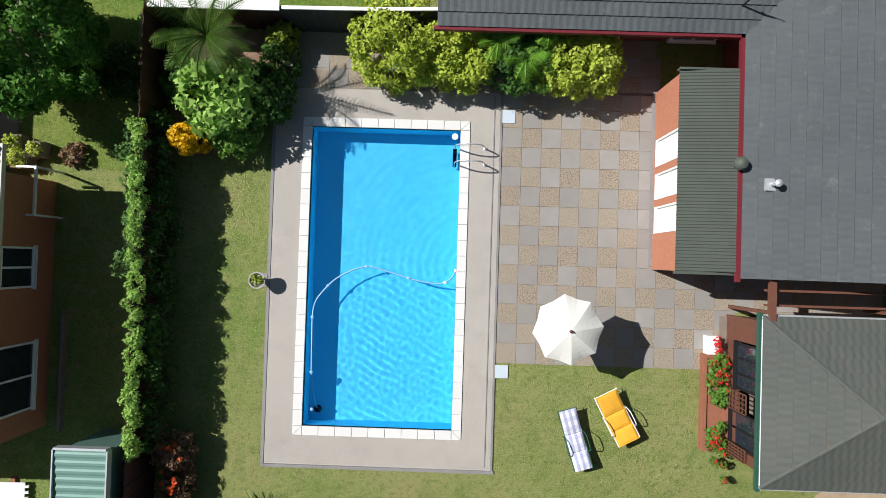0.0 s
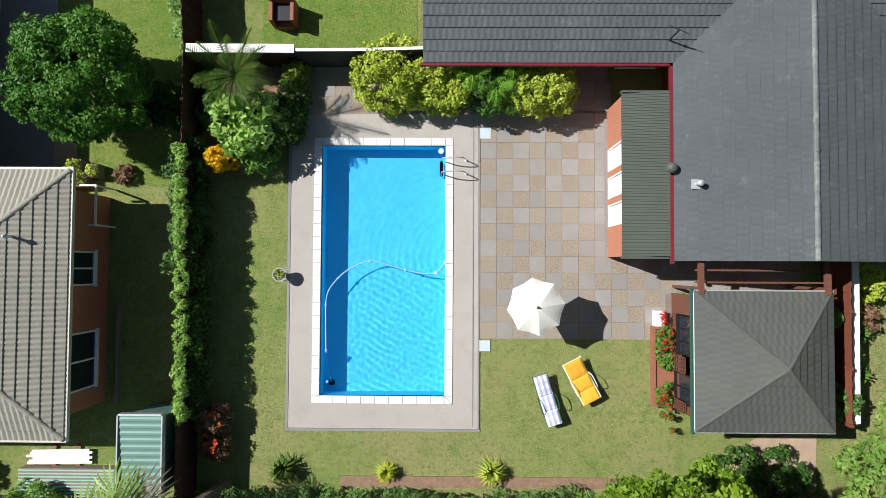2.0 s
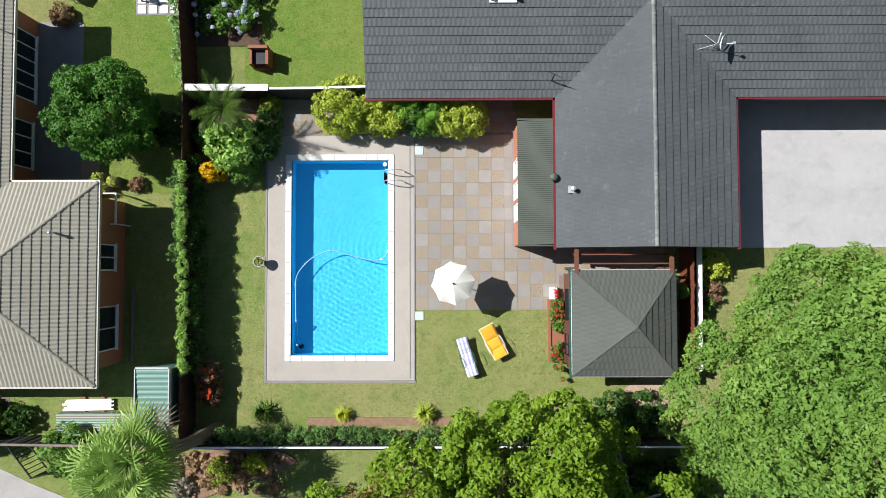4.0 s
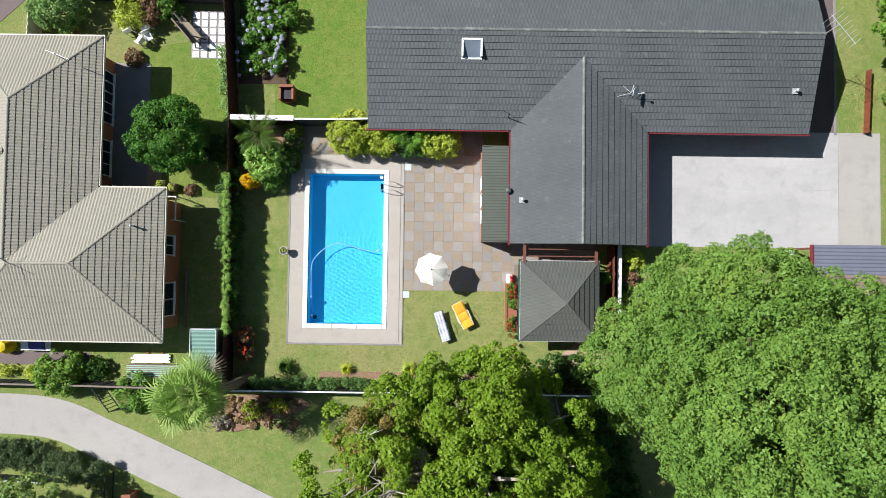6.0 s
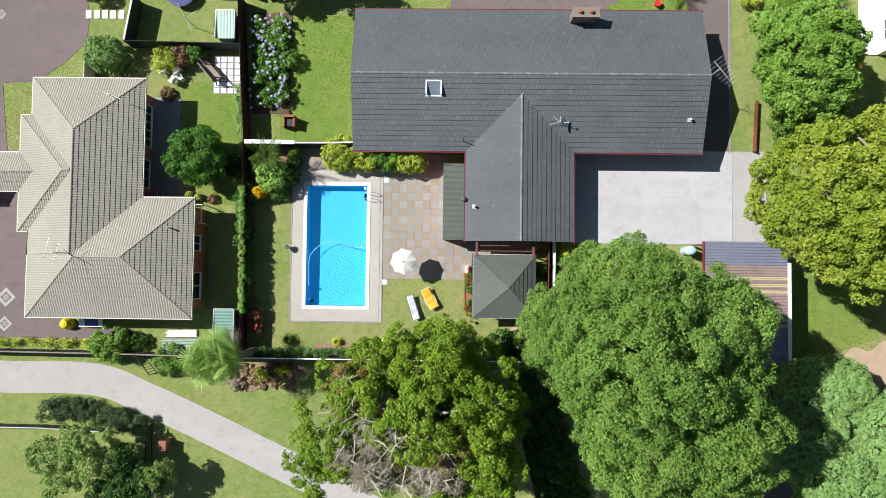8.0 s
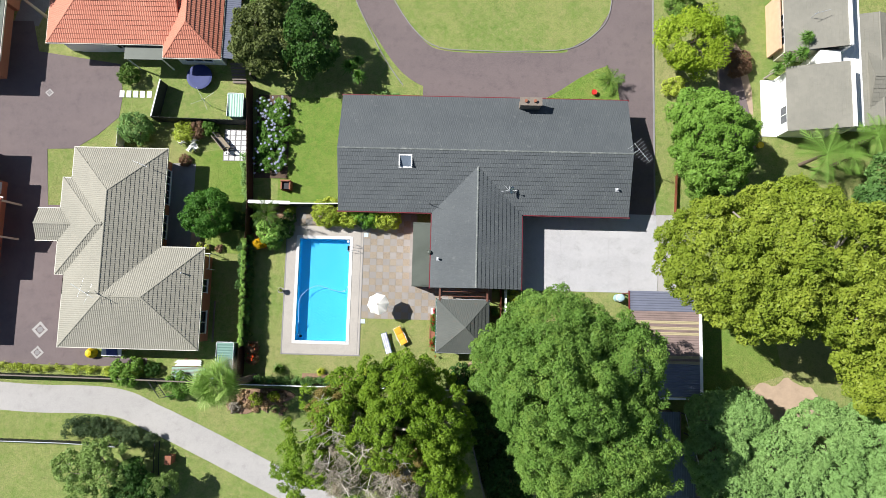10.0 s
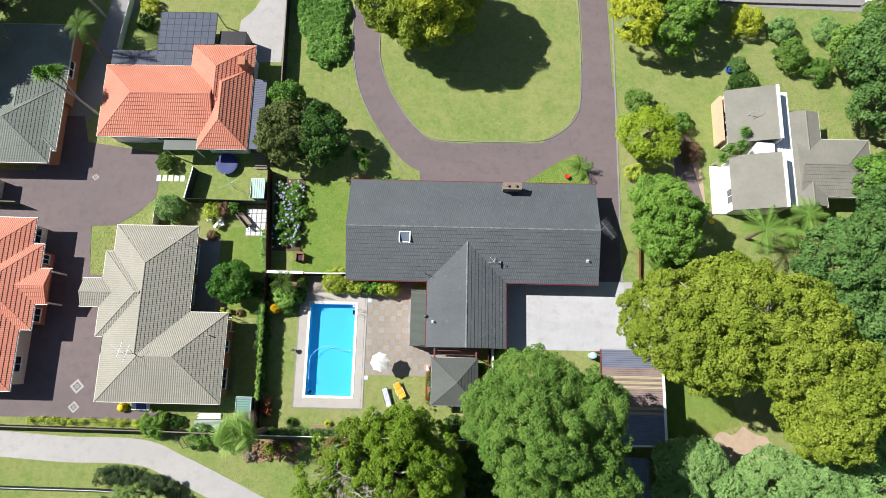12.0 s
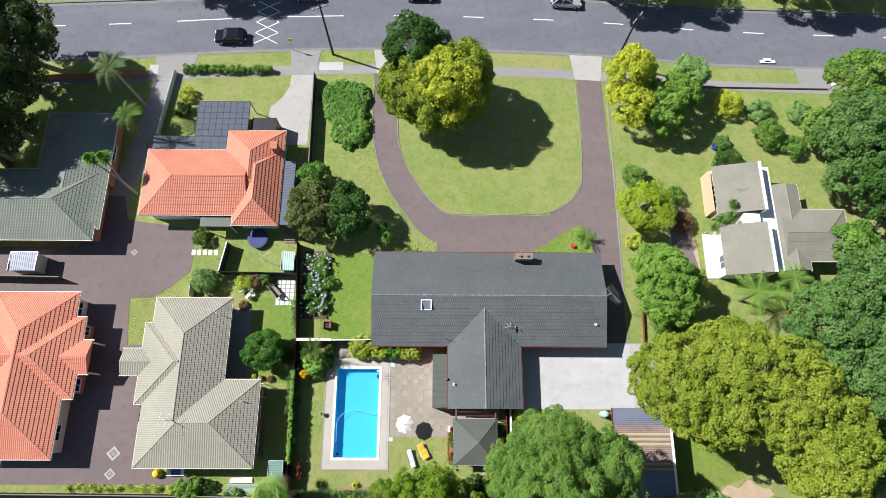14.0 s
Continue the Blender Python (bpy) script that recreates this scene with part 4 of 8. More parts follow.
for i in range(6):
    wpart("stair_tread", Geo().box(-9.4, -8.1, 19.2 + 0.28 * i, 19.45 + 0.28 * i, 0.1 + 0.17 * i, 0.15 + 0.17 * i), GREYWOOD, orange)

orange2 = thing("house", "house with an orange clay tile roof of many hips", "house", (-34, 4, 0))
hip_roof(orange2, -39.6, -30.55, -4.75, 12.55, 2.7, 0.42, ORANGE, "clay", (1, 1), "y", True, WHITE)
hip_roof(orange2, -38.0, -29.4, 1.2, 9.8, 2.7, 0.42, ORANGE, "clay", (0, 1), "x", True, WHITE)
hip_roof(orange2, -33.4, -28.25, 3.75, 7.3, 2.7, 0.42, ORANGE, "clay", (0, 0), "x", True, WHITE)
wall_box(orange2, -39, -31.1, -4.2, 12.0, 2.65, OFFWHITE)
wall_box(orange2, -34, -29.9, 1.8, 9.2, 2.65, BRICK)
for y in (3.9, 7.1):
    wpart("porch_post", Geo().box(-28.5, -28.35, y - 0.08, y + 0.08, 0, 2.65), OFFWHITE, orange2)
for y in (-3.0, 10.2):
    window_unit(orange2, "x", -31.1, y, y + 1.6, 0.9, 2.1, 1)
window_unit(orange2, "x", -29.9, 8.0, 9.0, 0.9, 2.1, 1)
window_unit(orange2, "x", -29.9, 2.0, 3.4, 0.9, 2.1, 1)

moss = thing("house", "house with a moss-green tile roof under the trees", "house", (-37, 24, 0))
hip_roof(moss, -46.0, -30.4, 18.6, 27.2, 2.7, 0.42, MOSS, "concrete", (1, 1), "x", True, OG)
hip_roof(moss, -38.2, -29.9, 20.0, 34.6, 2.6, 0.32, MOSS, "concrete", (1, 1), "y", True, OG)
wall_box(moss, -45.4, -31.0, 19.2, 26.6, 2.65, BRICK)
wall_box(moss, -37.6, -30.5, 26, 34.0, 2.6, BRICK)
for x0 in (-36, -33.5):
    window_unit(moss, "y", 19.2, x0, x0 + 1.4, 0.9, 2.0, -1)
window_unit(moss, "x", -30.5, 29, 31, 0.9, 2.0, 1)
wpart("aerial", Geo().tube([(-40.3, 23.2, 4.4), (-40.3, 23.2, 5.8)], 0.025).tube([(-41.2, 23.6, 5.7), (-39.4, 22.8, 5.7)], 0.02).tube([(-40.6, 22.6, 5.7), (-40.2, 23.9, 5.7)], 0.012), STEEL, moss)

# east house: two single-pitch blocks, a white clerestory and a tiled rear
PEACH = plain("peach_render", lin(216, 178, 148), 0.85, var=0.12, scale=2)
east = thing("house", "white weatherboard house of grey single-pitch roofs and a tiled rear block", "house", (48, 22, 0))
for y0, y1 in ((22.3, 28.3), (15.0, 20.9)):
    wpart("roof_slope", tiled([(46.0, y0, 4.1), (46.0, y1, 4.1), (41.2, y1, 2.5), (41.2, y0, 2.5)][2:] + [(46.0, y0, 4.1), (46.0, y1, 4.1)], *TILES["fine"]), EASTR, east)
    wpart("roof_lining", Geo().face((41.2, y0, 2.44), (46, y0, 4.04), (46, y1, 4.04), (41.2, y1, 2.44)), EASTR, east)
    wpart("clerestory", Geo().box(45.9, 46.2, y0, y1, 2.0, 4.2), WHITE, east, "white clerestory fascia")
    wpart("wall", Geo().box(41.5, 41.62, y0 + 0.2, y1 - 0.2, 0, 2.5).prism([(41.62, y0 + 0.2), (45.9, y0 + 0.2), (45.9, y0 + 0.32), (41.62, y0 + 0.32)], 0, 2.5).prism([(41.62, y1 - 0.32), (45.9, y1 - 0.32), (45.9, y1 - 0.2), (41.62, y1 - 0.2)], 0, 2.5), OFFWHITE if y0 > 20 else WHITE, east)
    window_unit(east, "x", 41.5, y0 + 1.0, y0 + 2.6, 0.9, 2.0, -1)
wpart("link_roof", corrugated(46.2, 47.9, 15.5, 28.2, 2.5, 2.6, 2.5, 2.6, 0.25, 0.03, "y"), WHITE, east)
hip_roof(east, 47.9, 51.0, 15.6, 26.0, 2.5, 0.3, EASTR, "metal", (0, 0), "y", True, OG)
hip_roof(east, 48.4, 56.0, 16.7, 22.9, 2.5, 0.34, EASTR, "metal", (0, 1), "x", True, OG)
wall_box(east, 46.2, 50.6, 15.9, 25.6, 2.45, WHITE)
wall_box(east, 50, 55.4, 17.2, 22.4, 2.45, WHITE)
window_unit(east, "x", 41.5, 25.0, 26.2, 0.9, 2.0, -1)
wpart("dormer", Geo().box(43.9, 45.7, 20.95, 22.2, 0, 3.2), WHITE, east)
window_unit(east, "y", 22.2, 44.3, 45.3, 2.4, 3.1, 1)
wpart("rooftop_aerial", Geo().tube([(43.2, 25.2, 3.1), (43.2, 25.2, 4.3)], 0.025).tube([(42.8, 25.0, 4.2), (44.2, 25.4, 4.3)], 0.02), STEEL, east)
wpart("orange_wall", Geo().box(40.9, 41.15, 22.8, 27.9, 0, 2.1), PEACH, east, "orange rendered wall")
structure("yard_path", Geo().prism([(36.6, 13.5), (39.6, 14.0), (39.4, 19.6), (38.6, 23.4), (37.4, 25.2), (36.2, 22.0)], -0.05, 0.012), BARE, "dry brown earth path beside the white house", "path")
wpart("terrace", Geo().box(40.2, 41.5, 15.2, 20.6, 0, 0.12), WHITE, east)

# ---------------------------------------------------------------- carport and sheds on the east
carport = thing("carport", "open carport with a rust-streaked corrugated roof", "carport", (30, -4, 0))
RUST = plain("rusty_steel", lin(140, 122, 116), 0.7, 0.1, var=0.3, scale=0.9)
CLEARTIN = plain("yellowed_plastic_sheet", lin(176, 164, 132), 0.5, var=0.15, scale=2)
for y0, y1, m in ((-8.3, -5.6, GREYTIN), (-5.6, -5.35, CLEARTIN), (-5.35, -5.15, RUST), (-5.15, -4.9, CLEARTIN), (-4.9, -3.2, RUST), (-3.2, -2.95, CLEARTIN), (-2.95, -2.75, RUST), (-2.75, -2.5, CLEARTIN), (-2.5, -2.25, RUST), (-2.25, -2.0, CLEARTIN), (-2.0, -1.2, RUST), (-1.2, 0.5, GREYTIN)):
    wpart("roof_sheet", corrugated(27.0, 32.75, y0, y1, 2.9, 3.2, 2.9, 3.2, min(0.2, (y1 - y0) / 2), 0.04, "x"), m, carport)
wpart("gutter", Geo().box(32.75, 33.0, -8.4, -1.0, 3.08, 3.24), WHITE, carport)
wpart("gutter", Geo().box(27.0, 33.0, -8.55, -8.38, 2.85, 3.1), WHITE, carport)
for x in (27.2, 32.6):
    for y in (-8.2, -4, 0.3):
        wpart("post", Geo().box(x - 0.06, x + 0.06, y - 0.06, y + 0.06, 0, 2.9), TIMBER, carport)
wpart("wall", Geo().box(32.5, 32.6, -8.2, 0.3, 0, 2.2), GREYWOOD, carport)
wpart("fascia", Geo().box(26.95, 27.0, -8.3, 0.5, 2.7, 2.98), RED, carport)
tank = thing("water_tank", "small pale blue tank with a white band beside the carport", "tank", (26.7, -0.1, 0))
wpart("shell", Geo().lathe(26.7, -0.1, [(0.3, 0.0), (0.33, 0.1), (0.33, 1.5), (0.24, 1.62), (0.06, 1.66)], 18), plain("pale_blue_steel", lin(168, 200, 206), 0.5, 0.1, var=0.1), tank)
wpart("band", Geo().lathe(26.7, -0.1, [(0.35, 1.1), (0.35, 1.3)], 18), WHITE, tank)
DULLTIN = plain("dull_grey_steel", lin(112, 122, 128), 0.6, 0.1, var=0.25, scale=1.5)
for label, x0, x1, y0, y1, z, mat in (("low farm shed with a dark iron roof", 25.4, 28.3, -17, -10.6, 1.9, DARKFENCE), ("low shed with a dull blue-grey iron roof", 28.4, 31.5, -12.4, -9.7, 2.1, DULLTIN), ("long low shed with a pale weathered iron roof", 28.6, 33.0, -17.0, -12.6, 1.5, DULLTIN)):
    shed = thing("shed", label, "shed", ((x0 + x1) / 2, (y0 + y1) / 2, 0))
    wpart("roof_sheet", corrugated(x0, x1, y0, y1, z, z - 0.2, z + 0.2, z, 0.2, 0.025, "y"), mat, shed)
    wall_box(shed, x0 + 0.2, x1 - 0.2, y0 + 0.2, y1 - 0.2, z - 0.2, GREYWOOD)
    wpart("barge_board", Geo().beam((x0 - 0.03, y0, z), (x0 - 0.03, y1, z + 0.2), 0.05, 0.14).beam((x1 + 0.03, y0, z - 0.2), (x1 + 0.03, y1, z), 0.05, 0.14), GREYWOOD, shed)
rail = thing("fence_rail", "long white rail on dark posts beside the sheds", "rail", (33.0, -12.7, 0))
wpart("rail", Geo().beam((32.1, -9.9, 1.6), (33.6, -15.6, 1.6), 0.07), WHITE, rail)
for k in (0.02, 0.34, 0.66, 0.98):
    p = Vector((32.1, -9.9, 0)).lerp(Vector((33.6, -15.6, 0)), k)
    wpart("post", Geo().box(p.x - 0.04, p.x + 0.04, p.y - 0.04, p.y + 0.04, 0, 1.57), IRON, rail)

# ---------------------------------------------------------------- pool and terrace
deck = tagged(new("pool_deck"), "grey concrete pool deck with a narrow rim", "pool deck", kind="structure")
ox0, ox1, oy0, oy1 = -3.45, 3.52, -5.82, 5.82
ix0, ix1, iy0, iy1 = -2.6, 2.6, -4.92, 4.92
for q in ([(ox0, oy0), (ox1, oy0), (ix1, iy0), (ix0, iy0)], [(ox0, oy1), (ox0, oy0), (ix0, iy0), (ix0, iy1)], [(ox1, oy0), (ox1, oy1), (ix1, iy1), (ix1, iy0)], [(ox1, oy1), (ox0, oy1), (ix0, iy1), (ix1, iy1)]):
    part("deck_slab", Geo().prism(q, -0.12, 0.03), DECK, deck)
for q in ((ox0 - 0.1, ox0 - 0.005, oy0 + 0.002, oy1), (ox0 - 0.1, ox1 + 0.1, oy0 - 0.1, oy0 - 0.005), (ox1 - 0.2, ox1 - 0.17, oy0 + 0.1, oy1 - 0.1)):
    part("deck_rim", Geo().box(*q, -0.1, 0.045), PATHC, deck)
part("deck_rim", Geo().box(ox1 + 0.005, ox1 + 0.06, oy0, oy1, -0.1, 0.04), PATHC, deck)

pool = thing("swimming_pool", "rectangular blue swimming pool with clear water and white coping", "swimming pool", (0, 0, 0))
px0, px1, py0, py1 = POOL
depth = -1.03
sh = Geo()
sh.face((px0, py0, depth), (px1, py0, depth), (px1, py1, depth), (px0, py1, depth))
for a, b in (((px0, py0), (px0, py1)), ((px0, py1), (px1, py1)), ((px1, py1), (px1, py0)), ((px1, py0), (px0, py0))):
    sh.face((*a, depth), (*a, 0.0), (*b, 0.0), (*b, depth))
liner_ob = part("liner", sh, LINER, pool)
wg = Geo()
nx, ny = 150, 300
for j in range(ny + 1):
    for i in range(nx + 1):
        x, y = px0 + (px1 - px0) * i / nx, py0 + (py1 - py0) * j / ny
        d = math.hypot(x - 2.2, y - 0.6)
        calm = 1 / (1 + math.exp(2.2 * (y - 0.6)))
        h = 0.0009 * math.sin(22 * d + 1.5 * noise.noise((x, y, 3))) * math.exp(-0.18 * d) * (0.4 + 0.6 * calm)
        h += 0.0011 * math.sin(25 * (0.9 * y + 0.45 * x) + 3 * noise.noise((x * 1.1, y * 1.1, 0))) * (0.15 + calm) * (0.5 + noise.noise((x * 0.7, y * 0.7, 8)))
        h += 0.003 * noise.noise((x * 2.4, y * 2.4, 0)) + 0.0016 * noise.noise((x * 6, y * 6, 5)) * (0.3 + calm)
        wg.v.append((x, y, -0.13 + h))
wg.f = [(j * (nx + 1) + i, j * (nx + 1) + i + 1, (j + 1) * (nx + 1) + i + 1, (j + 1) * (nx + 1) + i) for j in range(ny) for i in range(nx)]
water = part("water", wg, WATER, pool, "clear rippled water", smooth=True)
# sunlight focused by the ripples
water.cycles.is_caustics_caster = True
liner_ob.cycles.is_caustics_receiver = True
sun.data.cycles.is_caustics_light = True
brick_x = Geo().prism([(-0.244, -0.145), (0.244, -0.145), (0.244, 0.145), (-0.244, 0.145)], -0.06, 0.06, 0.012).mesh("coping_block", COPING)
brick_y = Geo().prism([(-0.145, -0.244), (0.145, -0.244), (0.145, 0.244), (-0.145, 0.244)], -0.06, 0.06, 0.012).mesh("coping_block", COPING)
nxb, nyb = 9, 19
for i in range(nxb):
    for y in (-4.775, 4.775):
        o = part("coping_block", brick_x, COPING, pool)
        o.location = (-2.3 + (i + 0.5) * 4.6 / nxb, y, 0)
        o.scale = (4.6 / nxb / 0.496, 1, 1)
for j in range(nyb):
    for x in (-2.45, 2.45):
        o = part("coping_block", brick_y, COPING, pool)
        o.location = (x, -4.63 + (j + 0.5) * 9.26 / nyb, 0)
        o.scale = (1, 9.26 / nyb / 0.496, 1)
for sx in (-1, 1):
    for sy in (-1, 1):
        a, b, c, d = (2.3, 4.63), (2.598, 4.63), (2.598, 4.918), (2.3, 4.918)
        for tri in ((a, b, c), (a, c, d)):
            cx, cy = sum(p[0] for p in tri) / 3, sum(p[1] for p in tri) / 3
            part("coping_corner", Geo().prism([(sx * (cx + (p[0] - cx) * 0.95), sy * (cy + (p[1] - cy) * 0.95)) for p in tri], -0.06, 0.06, 0.01), COPING, pool)
part("coping_bed", Geo().box(-2.6, -2.3, -4.92, 4.92, -0.1, 0.035).box(2.3, 2.6, -4.92, 4.92, -0.1, 0.035).box(-2.3, 2.3, 4.63, 4.92, -0.1, 0.035).box(-2.3, 2.3, -4.92, -4.63, -0.1, 0.035), PATHC, pool)
part("skimmer_lid", Geo().lathe(2.13, 4.46, [(0.1, -0.12), (0.1, -0.09), (0.02, -0.085)], 16), WHITE, pool)
HOSE = plain("blue_hose", lin(140, 190, 228), 0.5, var=0.1)

hose = thing("pool_cleaner", "pale blue vacuum hose floating to a dark cleaner head", "pool cleaner", (0, 0, -0.1))
line = smooth_line([(2.27, 0.28), (2.15, 0.05), (1.8, -0.14), (1.1, -0.07), (0.25, 0.16), (-0.5, 0.32), (-1.3, 0.0), (-1.82, -0.48), (-2.1, -1.0), (-2.12, -2.0), (-2.1, -3.0), (-2.1, -3.8), (-2.02, -4.25)], 6)
wpart("hose", Geo().tube([(p.x, p.y, -0.09 - (0.62 * max(0, (-3.0 - p.y)) if p.y < -3 else 0)) for p in line], 0.024, 6), HOSE, hose, smooth=True)
for p in line[::10]:
    wpart("float_collar", Geo().lathe(p.x, p.y, [(0.02, -0.12), (0.05, -0.1), (0.05, -0.05), (0.02, -0.04)], 8), WHITE if p.x > 1.9 else HOSE, hose)
wpart("head", Geo().lathe(-2.0, -4.3, [(0.1, -1.028), (0.13, -0.98), (0.09, -0.9), (0.04, -0.86)], 12), IRON, hose)

ladder = thing("pool_ladder", "two chromed hooped rails with a dark step", "pool ladder", (2.4, 3.85, 0))
for y in (3.58, 4.08):
    pts = smooth_line([(2.14, y, -0.9), (2.14, y, 0.2), (2.25, y, 0.62), (2.6, y, 0.74), (2.95, y, 0.6), (3.08, y, 0.03)], 5)
    wpart("rail", Geo().tube(pts, 0.021, 8), STEEL, ladder, smooth=True)
    wpart("rail_anchor", Geo().lathe(3.08, y, [(0.06, 0.03), (0.06, 0.05), (0.03, 0.06)], 10), STEEL, ladder)
for z in (-0.75, -0.45, -0.18):
    wpart("step", Geo().box(2.08, 2.2, 3.58, 4.08, z, z + 0.03), IRON, ladder)

# pedestal pot beside the deck
urn = thing("pedestal_pot", "stone pot with a small plant on a square white slab", "plant pot", (-3.72, -0.19, 0))
part("slab", Geo().prism([(-0.3, -0.22), (0.2, -0.22), (0.2, 0.22), (-0.3, 0.22)], 0, 0.06, 0.01), PATHC, urn)
part("bowl", Geo().lathe(0.02, 0, [(0.12, 0.06), (0.08, 0.16), (0.1, 0.25), (0.24, 0.5), (0.26, 0.56), (0.22, 0.56), (0.18, 0.46)], 16), CONCRETE, urn)

# ---------------------------------------------------------------- furniture on the lawn and terrace
CANVAS = leaf("cream_canvas", lin(238, 236, 228), lin(242, 240, 233), lin(240, 238, 231), 0.1, 0.15)
ORNG = plain("orange_cushion", lin(232, 170, 52), 0.8, var=0.08, scale=6)


def make_check():
    m = Mat("blue_white_plaid", 0.85)
    def stripes(axis, freq):
        s = m.n.new("ShaderNodeSeparateXYZ")
        tc = m.n.new("ShaderNodeTexCoord")
        m.l.new(tc.outputs["Object"], s.inputs[0])
        w = m.n.new("ShaderNodeMath")
        w.operation = "SINE"
        q = m.n.new("ShaderNodeMath")
        q.operation = "MULTIPLY"
        q.inputs[1].default_value = freq
        m.l.new(s.outputs[axis], q.inputs[0])
        m.l.new(q.outputs[0], w.inputs[0])
        return m.ramp(w.outputs[0], -0.1, 0.3)
    f = m.mix(stripes(0, 36), lin(226, 226, 232), lin(176, 178, 206))
    f = m.mix(stripes(1, 22), f, m.mix(0.35, f, lin(150, 154, 194)))
    m.colour(f)
    return m.m


PLAID = make_check()
umb = thing("parasol", "cream canvas parasol with eight gores on a pole", "parasol", (5.36, -1.2, 0))
can = Geo()
R = 0.98
for k in range(8):
    a0, a1 = 2 * math.pi * k / 8 + 0.12, 2 * math.pi * (k + 1) / 8 + 0.12
    n = 6
    for i in range(n):
        r0, r1 = R * i / n, R * (i + 1) / n
        zz = lambda r: 2.5 - 0.4 * (r / R) ** 1.3  # noqa: E731
        for s in range(4):
            b0, b1 = a0 + (a1 - a0) * s / 4, a0 + (a1 - a0) * (s + 1) / 4
            sag = lambda b, r: (1 - 0.11 * math.sin(math.pi * (b - a0) / (a1 - a0)) * (r / R) ** 2)  # noqa: E731
            can.face(*[(r * sag(b, r) * math.cos(b), r * sag(b, r) * math.sin(b), zz(r) - 0.03 * math.sin(math.pi * (b - a0) / (a1 - a0)) * r / R) for r, b in ((r0, b0), (r1, b0), (r1, b1), (r0, b1))])
bmc = bmesh.new()
mc = can.mesh("canopy", CANVAS)
bmc.from_mesh(mc)
bmesh.ops.remove_doubles(bmc, verts=bmc.verts, dist=0.002)
geo_can = bmesh.ops.solidify(bmc, geom=bmc.faces[:], thickness=0.008)
part("canopy", bmc, CANVAS, umb)
part("pole", Geo().tube([(0, 0, 0.02), (0, 0, 2.5)], 0.022), TIMBER, umb)
part("finial", Geo().lathe(0, 0, [(0.04, 2.47), (0.05, 2.5), (0.03, 2.56), (0.01, 2.6)], 10), TIMBER, umb)
part("base", Geo().lathe(0, 0, [(0.26, 0.02), (0.26, 0.08), (0.06, 0.12), (0.04, 0.3)], 16), GREYWOOD, umb)
for k in range(8):
    a = 2 * math.pi * k / 8 + 0.12
    part("rib", Geo().tube([(0.03 * math.cos(a), 0.03 * math.sin(a), 2.44), (R * 1.0 * math.cos(a), R * 1.0 * math.sin(a), 2.08)], 0.008, 5), TIMBER, umb)


def lounger(label, at, turn, cushion, frame_mat, length, width, back):
    r = thing("sun_lounger", label, "sun lounger", at)
    L, w = length, width / 2
    cut = L * 0.4
    for s in (-1, 1):
        part("side_rail", Geo().tube([(s * (w + 0.02), L / 2, 0.32), (s * (w + 0.02), -L / 2 + cut, 0.32), (s * (w + 0.02), -L / 2, 0.32 + 0.1)], 0.016, 6), frame_mat, r)
        part("arm_rest", Geo().tube(smooth_line([(s * (w + 0.05), 0.15, 0.3), (s * (w + 0.07), 0.05, 0.55), (s * (w + 0.07), -0.35, 0.56), (s * (w + 0.05), -0.45, 0.32)], 4), 0.016, 6), frame_mat, r)
    for y in (-L / 2 + 0.25, L / 2 - 0.2):
        part("leg_hoop", Geo().tube([(-w, y, 0.32), (-w, y, 0.0), (w, y, 0.0), (w, y, 0.32)], 0.015, 6), frame_mat, r)
    part("head_bar", Geo().tube([(-w - 0.05, L / 2, 0.32 + back), (w + 0.05, L / 2, 0.32 + back)], 0.016, 6), frame_mat, r)

    def pad(name, y0, y1, z0, z1):
        g = Geo()
        n = 6
        rows = []
        for i in range(n + 1):
            t = i / n
            y, z = y0 + (y1 - y0) * t, z0 + (z1 - z0) * t
            e = 0.035 * (1 - abs(2 * t - 1) ** 4)
            rows.append([(x, y, z + (e + 0.02) * (1 - (abs(x) / w) ** 6) + (0.02 if k in (0,) else 0)) for k, x in enumerate((-w, -w * 0.8, 0, w * 0.8, w))])
        k = len(g.v)
        for row in rows:
            g.v += row
        g.f += [(5 * i + j, 5 * i + j + 1, 5 * i + j + 6, 5 * i + j + 5) for i in range(n) for j in range(4)]
        m = len(g.v)
        g.v += [(a, b, c - 0.07) for a, b, c in g.v]
        g.f += [(m + b_, m + a_, m + d_, m + c_) for a_, b_, c_, d_ in g.f]
        edge = [5 * i for i in range(n + 1)], [5 * i + 4 for i in range(n + 1)], list(range(5)), list(range(5 * n, 5 * n + 5))
        for side in edge:
            g.f += [(p, q, q + m, p + m) for p, q in zip(side, side[1:])]
        part(name, g, cushion, r, smooth=False)
    pad("back_cushion", L / 2 - cut, L / 2, 0.36, 0.36 + back)
    pad("seat_cushion", -L / 2 + cut * 0.75, L / 2 - cut - 0.015, 0.36, 0.36)
    pad("foot_cushion", -L / 2, -L / 2 + cut * 0.75 - 0.015, 0.44, 0.37)
    r.rotation_euler = (0, 0, turn)
    return r


lounger("sun lounger with orange cushions on a white frame", (7.26, -3.97, 0), math.atan2(0.36, 0.68) , ORNG, WHITE, 1.62, 0.66, 0.12)
lounger("sun lounger with blue and white plaid cushion, green frame", (6.02, -4.66, 0), 0.30, PLAID, plain("green_frame", lin(50, 92, 76), 0.5), 1.85, 0.52, 0.1)

